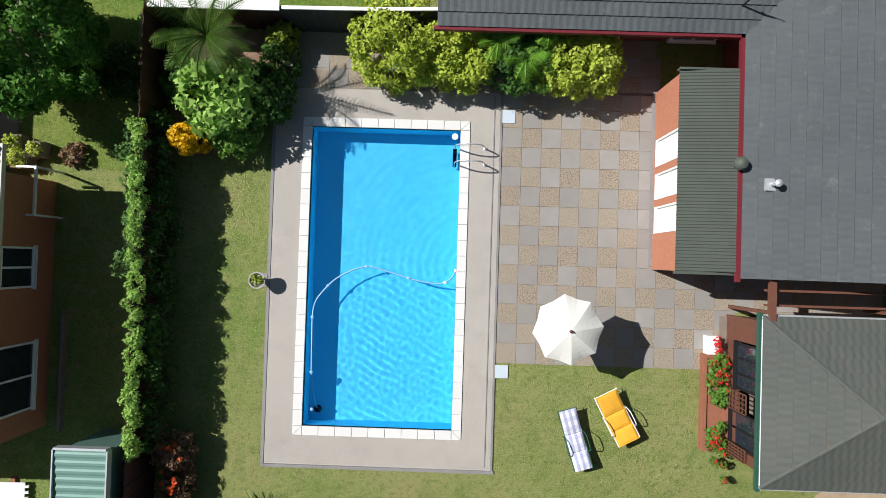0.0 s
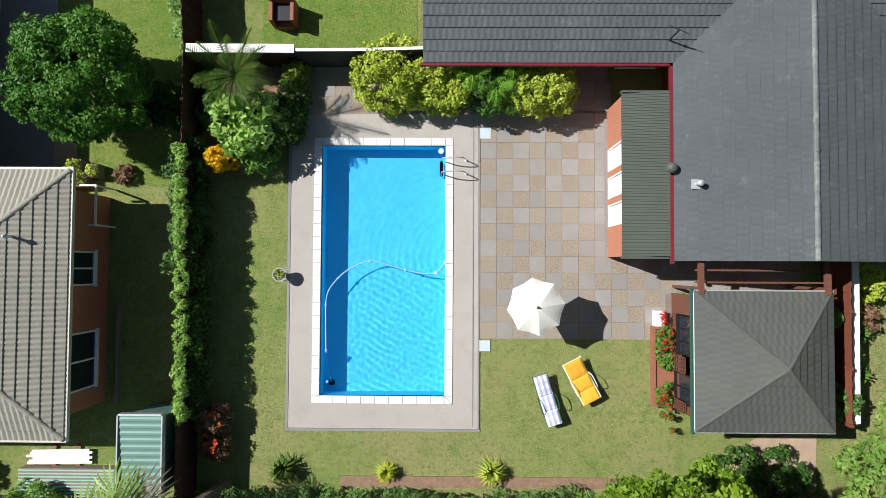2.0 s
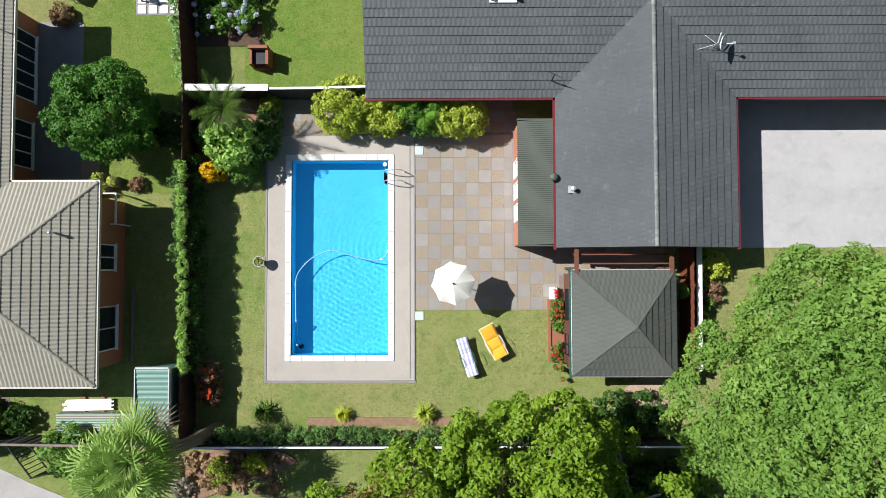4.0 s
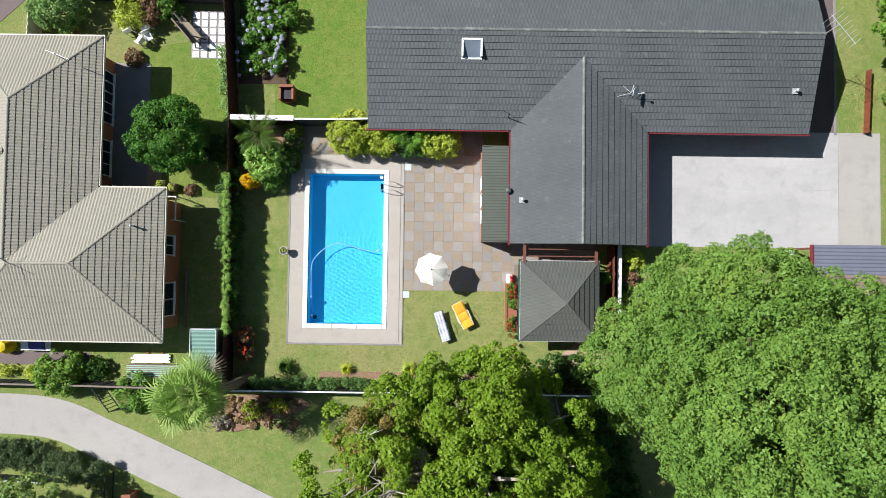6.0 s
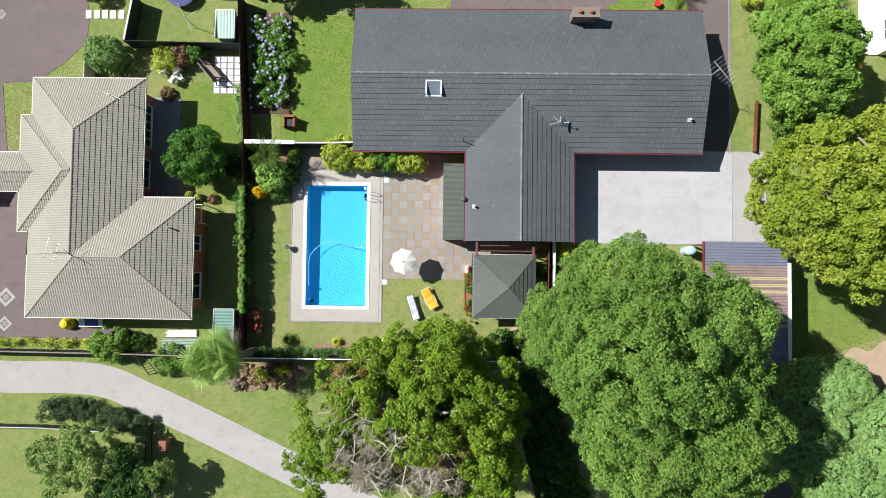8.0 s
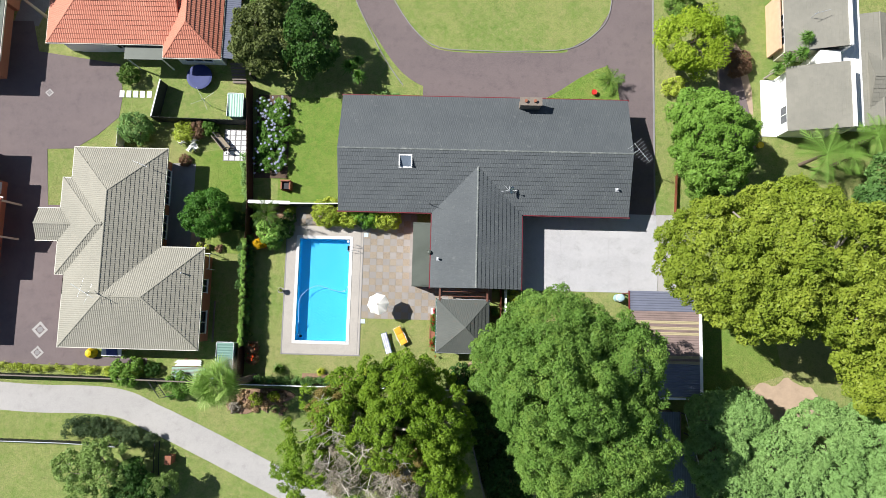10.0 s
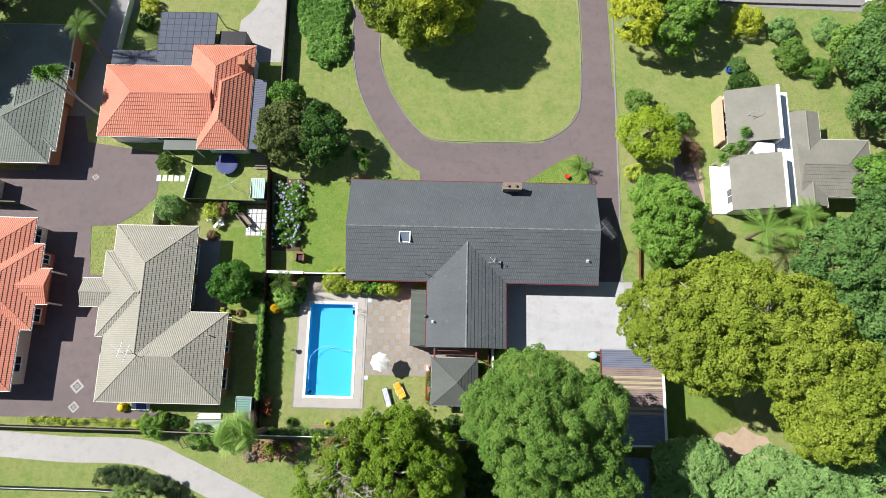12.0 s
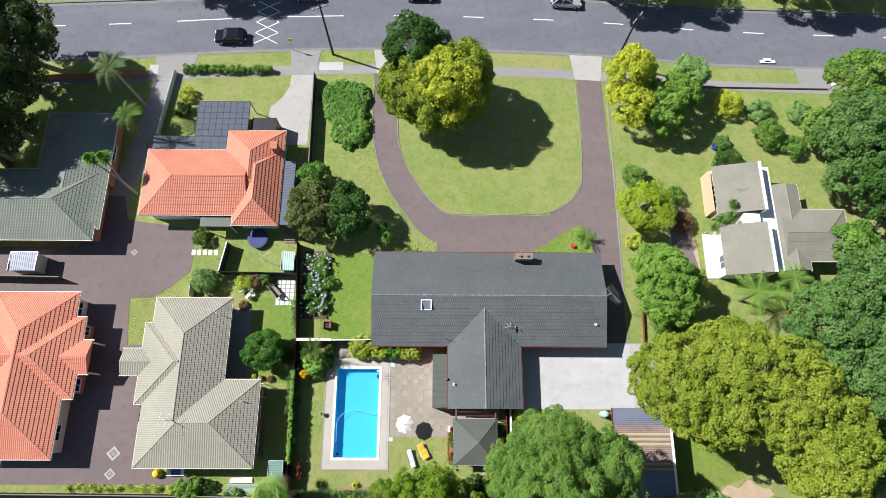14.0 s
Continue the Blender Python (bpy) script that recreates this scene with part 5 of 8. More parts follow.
# ---------------------------------------------------------------- fences
def fence(label, pts, h, mat, cap=None, capw=0.1, gap=1.8, name="fence"):
    """Panels between posts along a line, with an optional capping board."""
    r = tagged(new(name), label, "fence", kind="structure")
    for a, b in zip(pts, pts[1:]):
        a, b = Vector(a), Vector(b)
        n = max(1, round((b - a).length / gap))
        d = (b - a).normalized()
        s = Vector((-d.y, d.x))
        for i in range(n):
            p, q = a.lerp(b, i / n), a.lerp(b, (i + 1) / n)
            g = Geo()
            m = 9
            for j in range(m):
                u, v = p.lerp(q, (j - 0.02) / m), p.lerp(q, (j + 1.02) / m)
                off = s * (0.014 if j % 2 else -0.008)
                g.prism([tuple(u + off - s * 0.012), tuple(v + off - s * 0.012), tuple(v + off + s * 0.012), tuple(u + off + s * 0.012)], 0.0, h)
            part("panel", g, mat, r)
            part("post", Geo().box(p.x - 0.05, p.x + 0.05, p.y - 0.05, p.y + 0.05, 0, h + 0.03), mat, r)
            if cap:
                part("cap", Geo().prism([tuple(p - s * capw / 2), tuple(q - s * capw / 2), tuple(q + s * capw / 2), tuple(p + s * capw / 2)], h, h + 0.05), cap, r)
    return r


fence("dark brown boundary fence under ivy", [(-6.8, -8.4), (-6.82, 7.65)], 1.75, FENCEDARK, name="fence_west")
fence("dark brown boundary fence beside the flower bed", [(-6.82, 7.75), (-7.45, 17.4), (-7.5, 19.0)], 1.75, FENCEDARK, name="fence_north_west")
fence("brown fence with a broad white cap", [(-6.7, 7.65), (-2.95, 7.63)], 1.75, FENCEDARK, WHITE, 0.3, name="fence_north")
fence("dark fence with a thin white cap", [(-2.9, 7.6), (-0.3, 7.62), (1.7, 7.68)], 1.7, DARKFENCE, WHITE, 0.1, name="fence_north_thin")
fence("dark fence with a white cap behind a clipped hedge", [(-6.7, -8.5), (16.0, -8.5), (26.5, -8.9)], 1.5, DARKFENCE, WHITE, 0.08, name="fence_south")
fence("dark green fence along the curved drive", [(-60, -8.0), (-16.0, -8.35), (-6.8, -8.5)], 1.4, DARKFENCE, GREYWOOD, 0.1, name="fence_south_west")
fence("red-brown timber fence", [(16.1, -5.2), (16.15, 0.6)], 1.6, FENCEWOOD, name="fence_east")
fence("low white-capped garden wall", [(16.5, -5.2), (16.55, 0.4)], 1.2, GREYWOOD, WHITE, 0.25, name="fence_east_wall")
fence("dark fence under the tall trees", [(12.8, -8.7), (14.2, -14.4), (15.6, -20)], 1.2, DARKFENCE, GREYWOOD, 0.1, name="fence_trees")
fence("dark garden fence", [(-16.2, 15.35), (-7.4, 15.2)], 1.5, DARKFENCE, name="fence_garden")
fence("dark garden fence", [(-16.2, 15.4), (-15.6, 18.9)], 1.5, DARKFENCE, WHITE, 0.12, name="fence_garden_side")
fence("white garden gate", [(-19.3, 14.4), (-19.3, 12.6)], 1.3, WHITE, name="fence_gate")
fence("dark boundary fence of the front garden", [(-7.1, 41.4), (-6.9, 29.0), (-7.3, 19.5)], 1.5, DARKFENCE, GREYWOOD, 0.12, name="fence_front")
fence("white front garden wall", [(-25.0, 42.0), (-26.0, 33.0)], 0.9, WHITE, name="fence_white")
fence("brick street wall", [(-44, 40.7), (-28.6, 41.6)], 1.1, BRICK, name="fence_street")
fence("dark fence across the shared drive", [(-60, 15.0), (-34.0, 14.6)], 1.5, DARKFENCE, GREYWOOD, 0.1, name="fence_drive")
fence("dark fence behind the lower hedge", [(-40, -13.95), (-22, -14.05), (-17.4, -14.25)], 0.9, DARKFENCE, STEEL, 0.06, name="fence_low")
fence("low timber street fence", [(39.5, 40.6), (59, 40.4)], 0.32, GREYWOOD, name="fence_low_street")
fence("brown timber edging boards", [(32.0, 7.6), (32.2, 11.5)], 0.5, FENCEWOOD, name="fence_edging")

# small sheds
def small_shed(label, x0, x1, y0, y1, h, mat, along, wall_mat):
    r = thing("garden_shed", label, "garden shed", ((x0 + x1) / 2, (y0 + y1) / 2, 0))
    wpart("roof_sheet", corrugated(x0, x1, y0, y1, h, h, h + 0.12, h + 0.12, 0.22, 0.018, along), mat, r)
    g = Geo()
    wall_box(r, x0 + 0.08, x1 - 0.08, y0 + 0.08, y1 - 0.08, h, wall_mat)
    wpart("door", Geo().box(x0 + 0.35, x0 + 1.1, y0 + 0.04, y0 + 0.08, 0.05, h - 0.15), wall_mat, r)
    wpart("barge_board", Geo().box(x0 - 0.04, x0, y0, y1, h - 0.06, h + 0.16).box(x1, x1 + 0.04, y0, y1, h - 0.06, h + 0.16).box(x0, x1, y1, y1 + 0.06, h - 0.06, h + 0.17), STEEL, r)
    return r


small_shed("teal ribbed steel garden shed with a pale rim", -8.5, -7.05, -7.65, -4.87, 2.1, SHEDTIN, "x", SHEDTIN)
small_shed("mint green steel garden shed by the fence", -9.0, -7.6, 15.4, 17.5, 1.9, MINTTIN, "y", MINTTIN)
small_shed("pale grey steel garden shed by the drive", -39.6, -36.6, 15.2, 17.3, 1.9, GREYTIN, "y", OFFWHITE)

# ---------------------------------------------------------------- plants


def leaf_cloud(name, puffs, per, size, mat, seed, droop=0.25, low=-0.35, long=1.6):
    """Pointed leaves over many overlapping clumps (x, y, z, radius, and perhaps the way out of the crown): uneven and gappy."""
    rng = np.random.default_rng(seed)
    puffs = np.asarray(puffs, float)
    count = np.maximum(8, (per * puffs[:, 3] ** 2)).astype(int)
    idx = np.repeat(np.arange(len(puffs)), count)
    n = len(idx)
    d = rng.normal(size=(n, 3))
    d /= np.linalg.norm(d, axis=1, keepdims=True)
    if puffs.shape[1] > 4:
        way = puffs[idx, 4:7]
        dot = (d * way).sum(1)
        d = np.where((dot < -0.2)[:, None], d - 2 * dot[:, None] * way, d)
    else:
        d[:, 2] = np.where(d[:, 2] < low, -d[:, 2] * 0.7, d[:, 2])
        d /= np.linalg.norm(d, axis=1, keepdims=True)
    rad = puffs[idx, 3] * (0.55 + 0.5 * rng.random(n) ** 0.45) * (1 + 0.16 * np.sin(7 * d[:, 0] + idx) * np.cos(6 * d[:, 1] + idx))
    c = puffs[idx, :3] + d * rad[:, None] * np.array((1, 1, 0.85))
    nr = d + rng.normal(size=(n, 3)) * 0.6 + np.array((0, 0, 0.4))
    nr /= np.linalg.norm(nr, axis=1, keepdims=True)
    a = np.cross(nr, rng.normal(size=(n, 3)))
    a /= np.linalg.norm(a, axis=1, keepdims=True)
    b = np.cross(nr, a)
    s = size * (0.6 + 0.8 * rng.random(n))[:, None]
    a, b = a * s * 0.5 * long, b * s * 0.5
    v = np.stack([c - a * 0.6 - b, c - a * 0.6 + b, c + a - nr * s * droop], 1).reshape(-1, 3)
    return tris(name, v, mat)


def tris(name, v, mat):
    n = len(v) // 3
    me = bpy.data.meshes.new(name)
    me.vertices.add(3 * n)
    me.vertices.foreach_set("co", v.astype(np.float32).ravel())
    me.loops.add(3 * n)
    me.loops.foreach_set("vertex_index", np.arange(3 * n, dtype=np.int32))
    me.polygons.add(n)
    me.polygons.foreach_set("loop_start", np.arange(0, 3 * n, 3, dtype=np.int32))
    me.update(calc_edges=True)
    me.materials.append(mat)
    return me


def unit(rng, low=-2.0):
    d = rng.normal(size=3)
    d /= np.linalg.norm(d)
    if d[2] < low:
        d[2] = -d[2]
    return d


def clumps(blobs, dens, r0, r1, seed, low=-0.2, bough=0.36, spread=0.24, thin=0.0):
    """Leaf clumps on boughs that stand out of ellipsoids (x, y, z, rx, ry, rz) to uneven lengths, with gaps between them."""
    rng = np.random.default_rng(seed)
    out = []
    for b, (x, y, z, rx, ry, rz) in enumerate(blobs):
        mean = (rx * ry * rz) ** (1 / 3)
        size = max(bough * mean, 1.25 * r1)
        m = max(5, int(3.4 * mean * mean / (size * size)))
        for i in range(m):
            # an even spiral over the crown, shaken a little
            h = 1 - (1 - max(low, -1.0)) * (i + 0.5) / m
            q = math.sqrt(max(0.0, 1 - h * h))
            d = np.array((q * math.cos(2.39996 * i), q * math.sin(2.39996 * i), h)) + rng.normal(size=3) * 0.16
            d /= np.linalg.norm(d)
            t = 0.82 + spread * (rng.random() - 0.6)
            if rng.random() < thin:
                continue
            cx, cy, cz = x + d[0] * rx * t, y + d[1] * ry * t, z + d[2] * rz * t
            if any(k != b and ((cx - o[0]) / o[3]) ** 2 + ((cy - o[1]) / o[4]) ** 2 + ((cz - o[2]) / o[5]) ** 2 < 0.36 for k, o in enumerate(blobs)):
                continue
            rb = size * (0.6 + 0.6 * rng.random())
            rc = 0.5 * (r0 + r1)
            for _ in range(max(3, int(2.6 * dens * rb * rb / (rc * rc)))):
                e = unit(rng)
                k = e @ d
                if k < -0.1:
                    e = e - 2 * k * d
                w = e + 0.5 * d
                w /= np.linalg.norm(w)
                q = rb * (0.72 + 0.36 * rng.random())
                out.append((cx + e[0] * q, cy + e[1] * q, cz + e[2] * q * 0.8, r0 + (r1 - r0) * rng.random(), *w))
    return out


def trunk_mesh(base, top, puffs, r, limbs, seed):
    rng = random.Random(seed)
    g = Geo()
    b, t = Vector(base), Vector(top)
    mid = b.lerp(t, 0.5) + Vector((rng.uniform(-0.2, 0.2), rng.uniform(-0.2, 0.2), 0))
    g.tube([b - Vector((0, 0, 0.05)), b.lerp(mid, 0.15) , mid, t], [r * 1.35, r, r * 0.8, r * 0.45], 9)
    for i in range(limbs):
        p = puffs[rng.randrange(len(puffs))]
        s = b.lerp(t, rng.uniform(0.45, 0.95))
        e = Vector(p[:3])
        m = s.lerp(e, 0.5) + Vector((rng.uniform(-0.3, 0.3), rng.uniform(-0.3, 0.3), rng.uniform(0, 0.5)))
        g.tube([s, m, s.lerp(e, 0.92)], [r * 0.42, r * 0.26, r * 0.1], 6)
    return g


def tree(label, base, blobs, mat, n=1.4, clump=(0.7, 1.3), per=90, size=0.3, r=0.25, limbs=10, seed=1, bark=None, low=-0.2, extra=(), cat="tree", name="tree", long=1.6, dens=0.85, bough=0.36, cover=1.0, fine=0.76, spread=0.24, thin=0.0, core=0.62):
    """A tree: tapered trunk with limbs, and a crown of leaf clumps. extra: more (blobs, material, n, clump, per, size)."""
    root = thing(name, label, cat, (base[0], base[1], 0))
    puffs = clumps(blobs, dens, *clump, seed, low, bough, spread, thin)
    top = (sum(b[0] for b in blobs) / len(blobs), sum(b[1] for b in blobs) / len(blobs), sum(b[2] for b in blobs) / len(blobs) + 0.2 * blobs[0][5])
    wpart("trunk", trunk_mesh((base[0], base[1], 0), top, puffs, r, limbs, seed), bark or BARK, root)
    wpart("crown", leaf_cloud("crown", puffs, cover * 8.0 / (fine * size) ** 2, fine * size, mat, seed, long=long), mat, root)
    if core:
        # looser leaves inside, so that the gaps look into the crown
        rr, leafy = min(0.6, 0.28 * min(b[3] for b in blobs)), min(0.15, 1.2 * fine * size)
        inner = [(b[0], b[1], b[2] - 0.1 * b[5], b[3] * core, b[4] * core, b[5] * core) for b in blobs]
        wpart("inner_crown", leaf_cloud("inner_crown", clumps(inner, 0.7, rr, 1.5 * rr, seed + 9, 0.0, 0.4), 4.4 / leafy ** 2, leafy, mat, seed + 9), mat, root)
    for i, (bl, m, n2, c2, per2, size2) in enumerate(extra):
        p2 = clumps(bl, n2, *c2, seed + 50 + i, low, bough)
        wpart("crown", leaf_cloud("crown", p2, 5.0 / (fine * size2) ** 2, fine * size2, m, seed + 70 + i), m, root)
    return root


def shrub(label, x, y, r, h, mat, seed, size=0.12, per=150, cat="shrub", n=5.0, base=0.0, flower=None, name="shrub"):
    root = thing(name, label, cat, (x, y, 0))
    c = clumps([(x, y, base + h * 0.5, r * 0.85, r * 0.85, h * 0.5)], 1.0, r * 0.16, r * 0.3, seed, -0.7, 0.34, 0.14)
    c += [(x + 0.35 * r * math.cos(2.4 * k), y + 0.35 * r * math.sin(2.4 * k), base + 0.6 * h, 0.36 * r, 0, 0, 1) for k in range(5)]
    g = Geo()
    rng = random.Random(seed)
    for i in range(5):
        p = c[rng.randrange(len(c))]
        g.tube([(x, y, 0), (x + (p[0] - x) * 0.5, y + (p[1] - y) * 0.5, p[2] * 0.6), p[:3]], [0.03, 0.025, 0.01], 5)
    wpart("branchwork", g, BARK, root)
    wpart("foliage", leaf_cloud("foliage", c, 6.0 / (size * 0.8) ** 2, size * 0.8, mat, seed), mat, root)
    if flower:
        rng2 = np.random.default_rng(seed + 3)
        f = [(q[0], q[1], q[2] + q[3] * 0.75, 0.05 + 0.04 * rng2.random()) for q in c if q[2] > h * 0.4]
        wpart("flowers", leaf_cloud("flowers", f[:60], 9000, 0.06, flower, seed + 5), flower, root)
    return root


def frond(g, root, way, length, rise, sag, leaflets, width, split=1.0, seed=0):
    """One feather leaf: a bent rib with leaflets along both sides."""
    rng = random.Random(seed)
    way = Vector(way).normalized()
    side = Vector((-way.y, way.x, 0)).normalized()
    pts = []
    for i in range(leaflets + 1):
        t = i / leaflets
        pts.append(Vector(root) + way * length * t * (1 - 0.12 * t) + Vector((0, 0, rise * t - sag * t * t)))
    for i in range(1, leaflets + 1):
        t = i / leaflets
        p, d = pts[i], (pts[i] - pts[i - 1]).normalized()
        w = width * math.sin(math.pi * min(1, 0.12 + 0.86 * t)) ** 0.7
        for s in (-1, 1):
            e = p + side * s * w + d * w * 0.55 - Vector((0, 0, w * rng.uniform(0.15, 0.5)))
            q = d * length / leaflets * 0.7 * split
            g.face(p - q * 0.5, p + q * 0.5, e + q * 0.12, e - q * 0.02)
    g.tube(pts[::max(1, leaflets // 5)], [0.025, *[0.016] * (len(pts[::max(1, leaflets // 5)]) - 1)], 4)


def palm(label, base, top, n, length, mat, seed, rise=0.9, sag=1.5, leaflets=22, width=0.42, r=0.14, bark=None, dry=0, name="palm", cat="palm tree", tilt=0.0):
    rng = random.Random(seed)
    root = thing(name, label, cat, (base[0], base[1], 0))
    b, t = Vector(base), Vector(top)
    m = b.lerp(t, 0.5) + Vector((0.1, 0.05, 0)) * (t - b).length * 0.1
    pts = [b.lerp(m, i / 4) for i in range(4)] + [m.lerp(t, i / 4) for i in range(5)]
    wpart("trunk", Geo().tube(pts, [r * (1.25 - 0.5 * i / 8 + (0.08 if i % 2 else 0)) for i in range(9)], 9), bark or BARK, root)
    for i in range(n + dry):
        a = 2 * math.pi * i * 0.382 + rng.uniform(-0.2, 0.2)
        k = 0.35 + 0.65 * ((i * 7) % n) / n
        g = Geo()
        old = i >= n
        frond(g, t, (math.cos(a), math.sin(a), 0), length * (0.75 if old else rng.uniform(0.85, 1.1)), -0.3 if old else rise * (1.5 - k), (0.9 if old else sag * k), leaflets, width * rng.uniform(0.8, 1.1), 0.8, seed + i)
        wpart("frond", g, LEAF_DRY if old else mat, root, "dry hanging frond" if old else "")
    return root


def spiky(label, x, y, r, n, mat, seed, z=0.0, cat="yucca", name="yucca", lift=0.8):
    """A rosette of sword leaves."""
    rng = random.Random(seed)
    root = thing(name, label, cat, (x, y, 0))
    for i in range(n):
        a = 2 * math.pi * i * 0.382 + rng.uniform(-0.1, 0.1)
        k = (i + 0.5) / n
        l = r * (0.55 + 0.5 * k) * rng.uniform(0.9, 1.1)
        w = Vector((math.cos(a), math.sin(a), 0))
        s = Vector((-w.y, w.x, 0)) * 0.05 * max(0.6, r)
        b = Vector((x, y, z + 0.03))
        h = lift * r * (1.1 - k)
        m, e = b + w * l * 0.55 + Vector((0, 0, h + 0.1 * r)), b + w * l + Vector((0, 0, h * 0.9 + 0.01))
        g = Geo()
        g.face(b - s * 0.6, b + s * 0.6, m + s, m - s)
        g.face(m - s, m + s, e)
        g.face(b - s * 0.6 - Vector((0, 0, 0.01)), m - s - Vector((0, 0, 0.012)), m + s - Vector((0, 0, 0.012)), b + s * 0.6 - Vector((0, 0, 0.01)))
        wpart("leaf", g, mat, root)
    return root


def hedge(name, label, line, w, z0, z1, mat, seed, size=0.1, dens=260, cat="hedge", clump=0.22, rag=0.12, thick=9):
    """A long band of leaf clumps along a line."""
    rng = np.random.default_rng(seed)
    pts = [Vector(p) for p in line]
    puffs = []
    for a, b in zip(pts, pts[1:]):
        m = int((b - a).length * (w + z1 - z0) * thick)
        for _ in range(m):
            p = a.lerp(b, rng.random())
            d = (b - a).normalized()
            u = rng.uniform(-0.5, 0.5)
            q = p + Vector((-d.y, d.x)) * u * w
            zz = z0 + (z1 - z0) * rng.random() ** 0.6
            puffs.append((q.x, q.y, zz + rag * rng.normal() * 0.6, clump * (0.7 + 0.6 * rng.random())))
    r = thing(name, label, cat, (pts[0].x, pts[0].y, 0))
    wpart("foliage", leaf_cloud("foliage", puffs, dens * 5, size * 0.85, mat, seed, low=-0.6), mat, r)
    g = Geo()
    for a, b in zip(pts, pts[1:]):
        n = max(2, int((b - a).length / 0.8))
        for i in range(n):
            p = a.lerp(b, (i + 0.5) / n)
            g.tube([(p.x, p.y, 0), (p.x + 0.05, p.y, z1 * 0.8)], [0.03, 0.015], 5)
    wpart("branchwork", g, BARK, r)
    return r


# ---- trees
THIN = leaf("thin_grey_green_leaf", lin(120, 148, 76), lin(158, 182, 104), lin(136, 162, 86))
tree("tall broad tree with a dense fresh green crown", (20.5, -7.5), [(16.3, -5.8, 5.8, 2.7, 3.2, 2.6), (19.0, -2.9, 6.0, 3.3, 2.7, 2.8), (16.8, -5.4, 10.2, 3.2, 3.3, 4.0), (19.6, -3.0, 10.6, 3.4, 2.9, 4.0), (19.0, -6.6, 13.4, 3.9, 3.9, 4.4), (23.4, -5.2, 11.2, 3.2, 3.6, 4.0), (22.8, -9.6, 11.6, 3.6, 3.8, 4.2), (19.6, -11.0, 11.4, 3.2, 3.2, 4.2), (24.6, -12.6, 9.2, 3.0, 3.2, 3.8), (21.6, -14.0, 9.6, 3.3, 3.0, 3.8)], LEAF_BIG, 1.25, (0.26, 0.52), 150, 0.3, 0.5, 50, 11, fine=0.3, dens=0.72, bough=0.21, low=-0.2, spread=0.38, core=0.7, cover=0.64)
TUFT = leaf("bright_tuft_leaf", lin(104, 136, 36), lin(146, 172, 56), lin(124, 152, 44))
DRYTUFT = leaf("browning_leaf", lin(132, 118, 62), lin(166, 146, 92), lin(116, 112, 54))
mixed = tree("tall mixed tree with rounded green clumps and bare grey twigs", (6.2, -11.0), [(8.4, -7.5, 5.6, 3.0, 2.3, 2.6), (7.6, -7.6, 8.6, 3.1, 2.5, 3.6), (3.8, -9.3, 8.6, 2.5, 2.5, 4.0), (7.4, -9.8, 10.6, 2.8, 2.6, 3.2), (10.7, -10.2, 8.6, 2.6, 2.8, 3.8), (1.3, -12.8, 7.2, 2.3, 2.6, 3.6), (10.4, -14.0, 8.2, 2.6, 2.6, 3.8)], TUFT, 0.95, (0.26, 0.44), 190, 0.22, 0.4, 110, 12, PALEBARK, bough=0.21, dens=0.8, fine=0.48, thin=0.36, spread=0.6, low=-0.1, core=0.0,
     extra=[([(4.4, -13.0, 8.2, 3.0, 2.2, 3.2), (8.2, -13.4, 8.2, 2.4, 2.2, 3.2), (5.2, -10.6, 8.8, 1.5, 1.8, 3.0)], LEAF_GREY, 0.2, (0.2, 0.45), 120, 0.14), ([(8.8, -12.2, 8.4, 2.0, 1.8, 3.2), (3.2, -9.2, 8.2, 1.5, 1.7, 3.6)], DRYTUFT, 0.25, (0.22, 0.42), 120, 0.16), ([(6.2, -11.0, 8.0, 4.4, 4.6, 3.4)], LEAF_MID, 0.3, (0.3, 0.55), 120, 0.18), ([(6.2, -11.0, 6.8, 4.2, 4.4, 3.2)], LEAF_DARK, 0.6, (0.4, 0.7), 120, 0.2)])
twig_rng = random.Random(77)
twigs = Geo()
for i in range(90):
    ox, oy = twig_rng.choice(((4.2, -13.4), (8.2, -13.8), (5.2, -10.8), (3.4, -10.0), (8.2, -12.4)))
    ox, oy = ox + twig_rng.gauss(0, 0.8), oy + twig_rng.gauss(0, 0.7)
    way = Vector((twig_rng.uniform(-1, 1), twig_rng.uniform(-1, 0.8), twig_rng.uniform(0.2, 0.9))).normalized()
    p0 = Vector((ox, oy, 9.8 + twig_rng.uniform(0, 1.6)))
    l = twig_rng.uniform(0.9, 2.0)
    p1 = p0 + way * l * 0.5
    p2 = p1 + (way + Vector((twig_rng.uniform(-0.5, 0.5), twig_rng.uniform(-0.5, 0.5), 0.1))) * l * 0.5
    twigs.tube([p0, p1, p2], [0.045, 0.028, 0.01], 5)
    for _ in range(5):
        q = p1 + Vector((twig_rng.uniform(-0.6, 0.6), twig_rng.uniform(-0.6, 0.6), twig_rng.uniform(0.0, 0.4))) * l * 0.6
        twigs.tube([p1, q], [0.02, 0.007], 4)
wpart("deadwood", twigs, plain("bleached_wood", lin(186, 178, 166), 0.9, var=0.2, scale=5), mixed, "bare bleached branches")
hedge("undergrowth", "dark leafy undergrowth beneath the tall trees", [(15.2, -9.6), (16.0, -14.0), (18.0, -20.0)], 3.4, 0.05, 0.6, LEAF_DARK, 33, 0.16, 60, "undergrowth", 0.35)
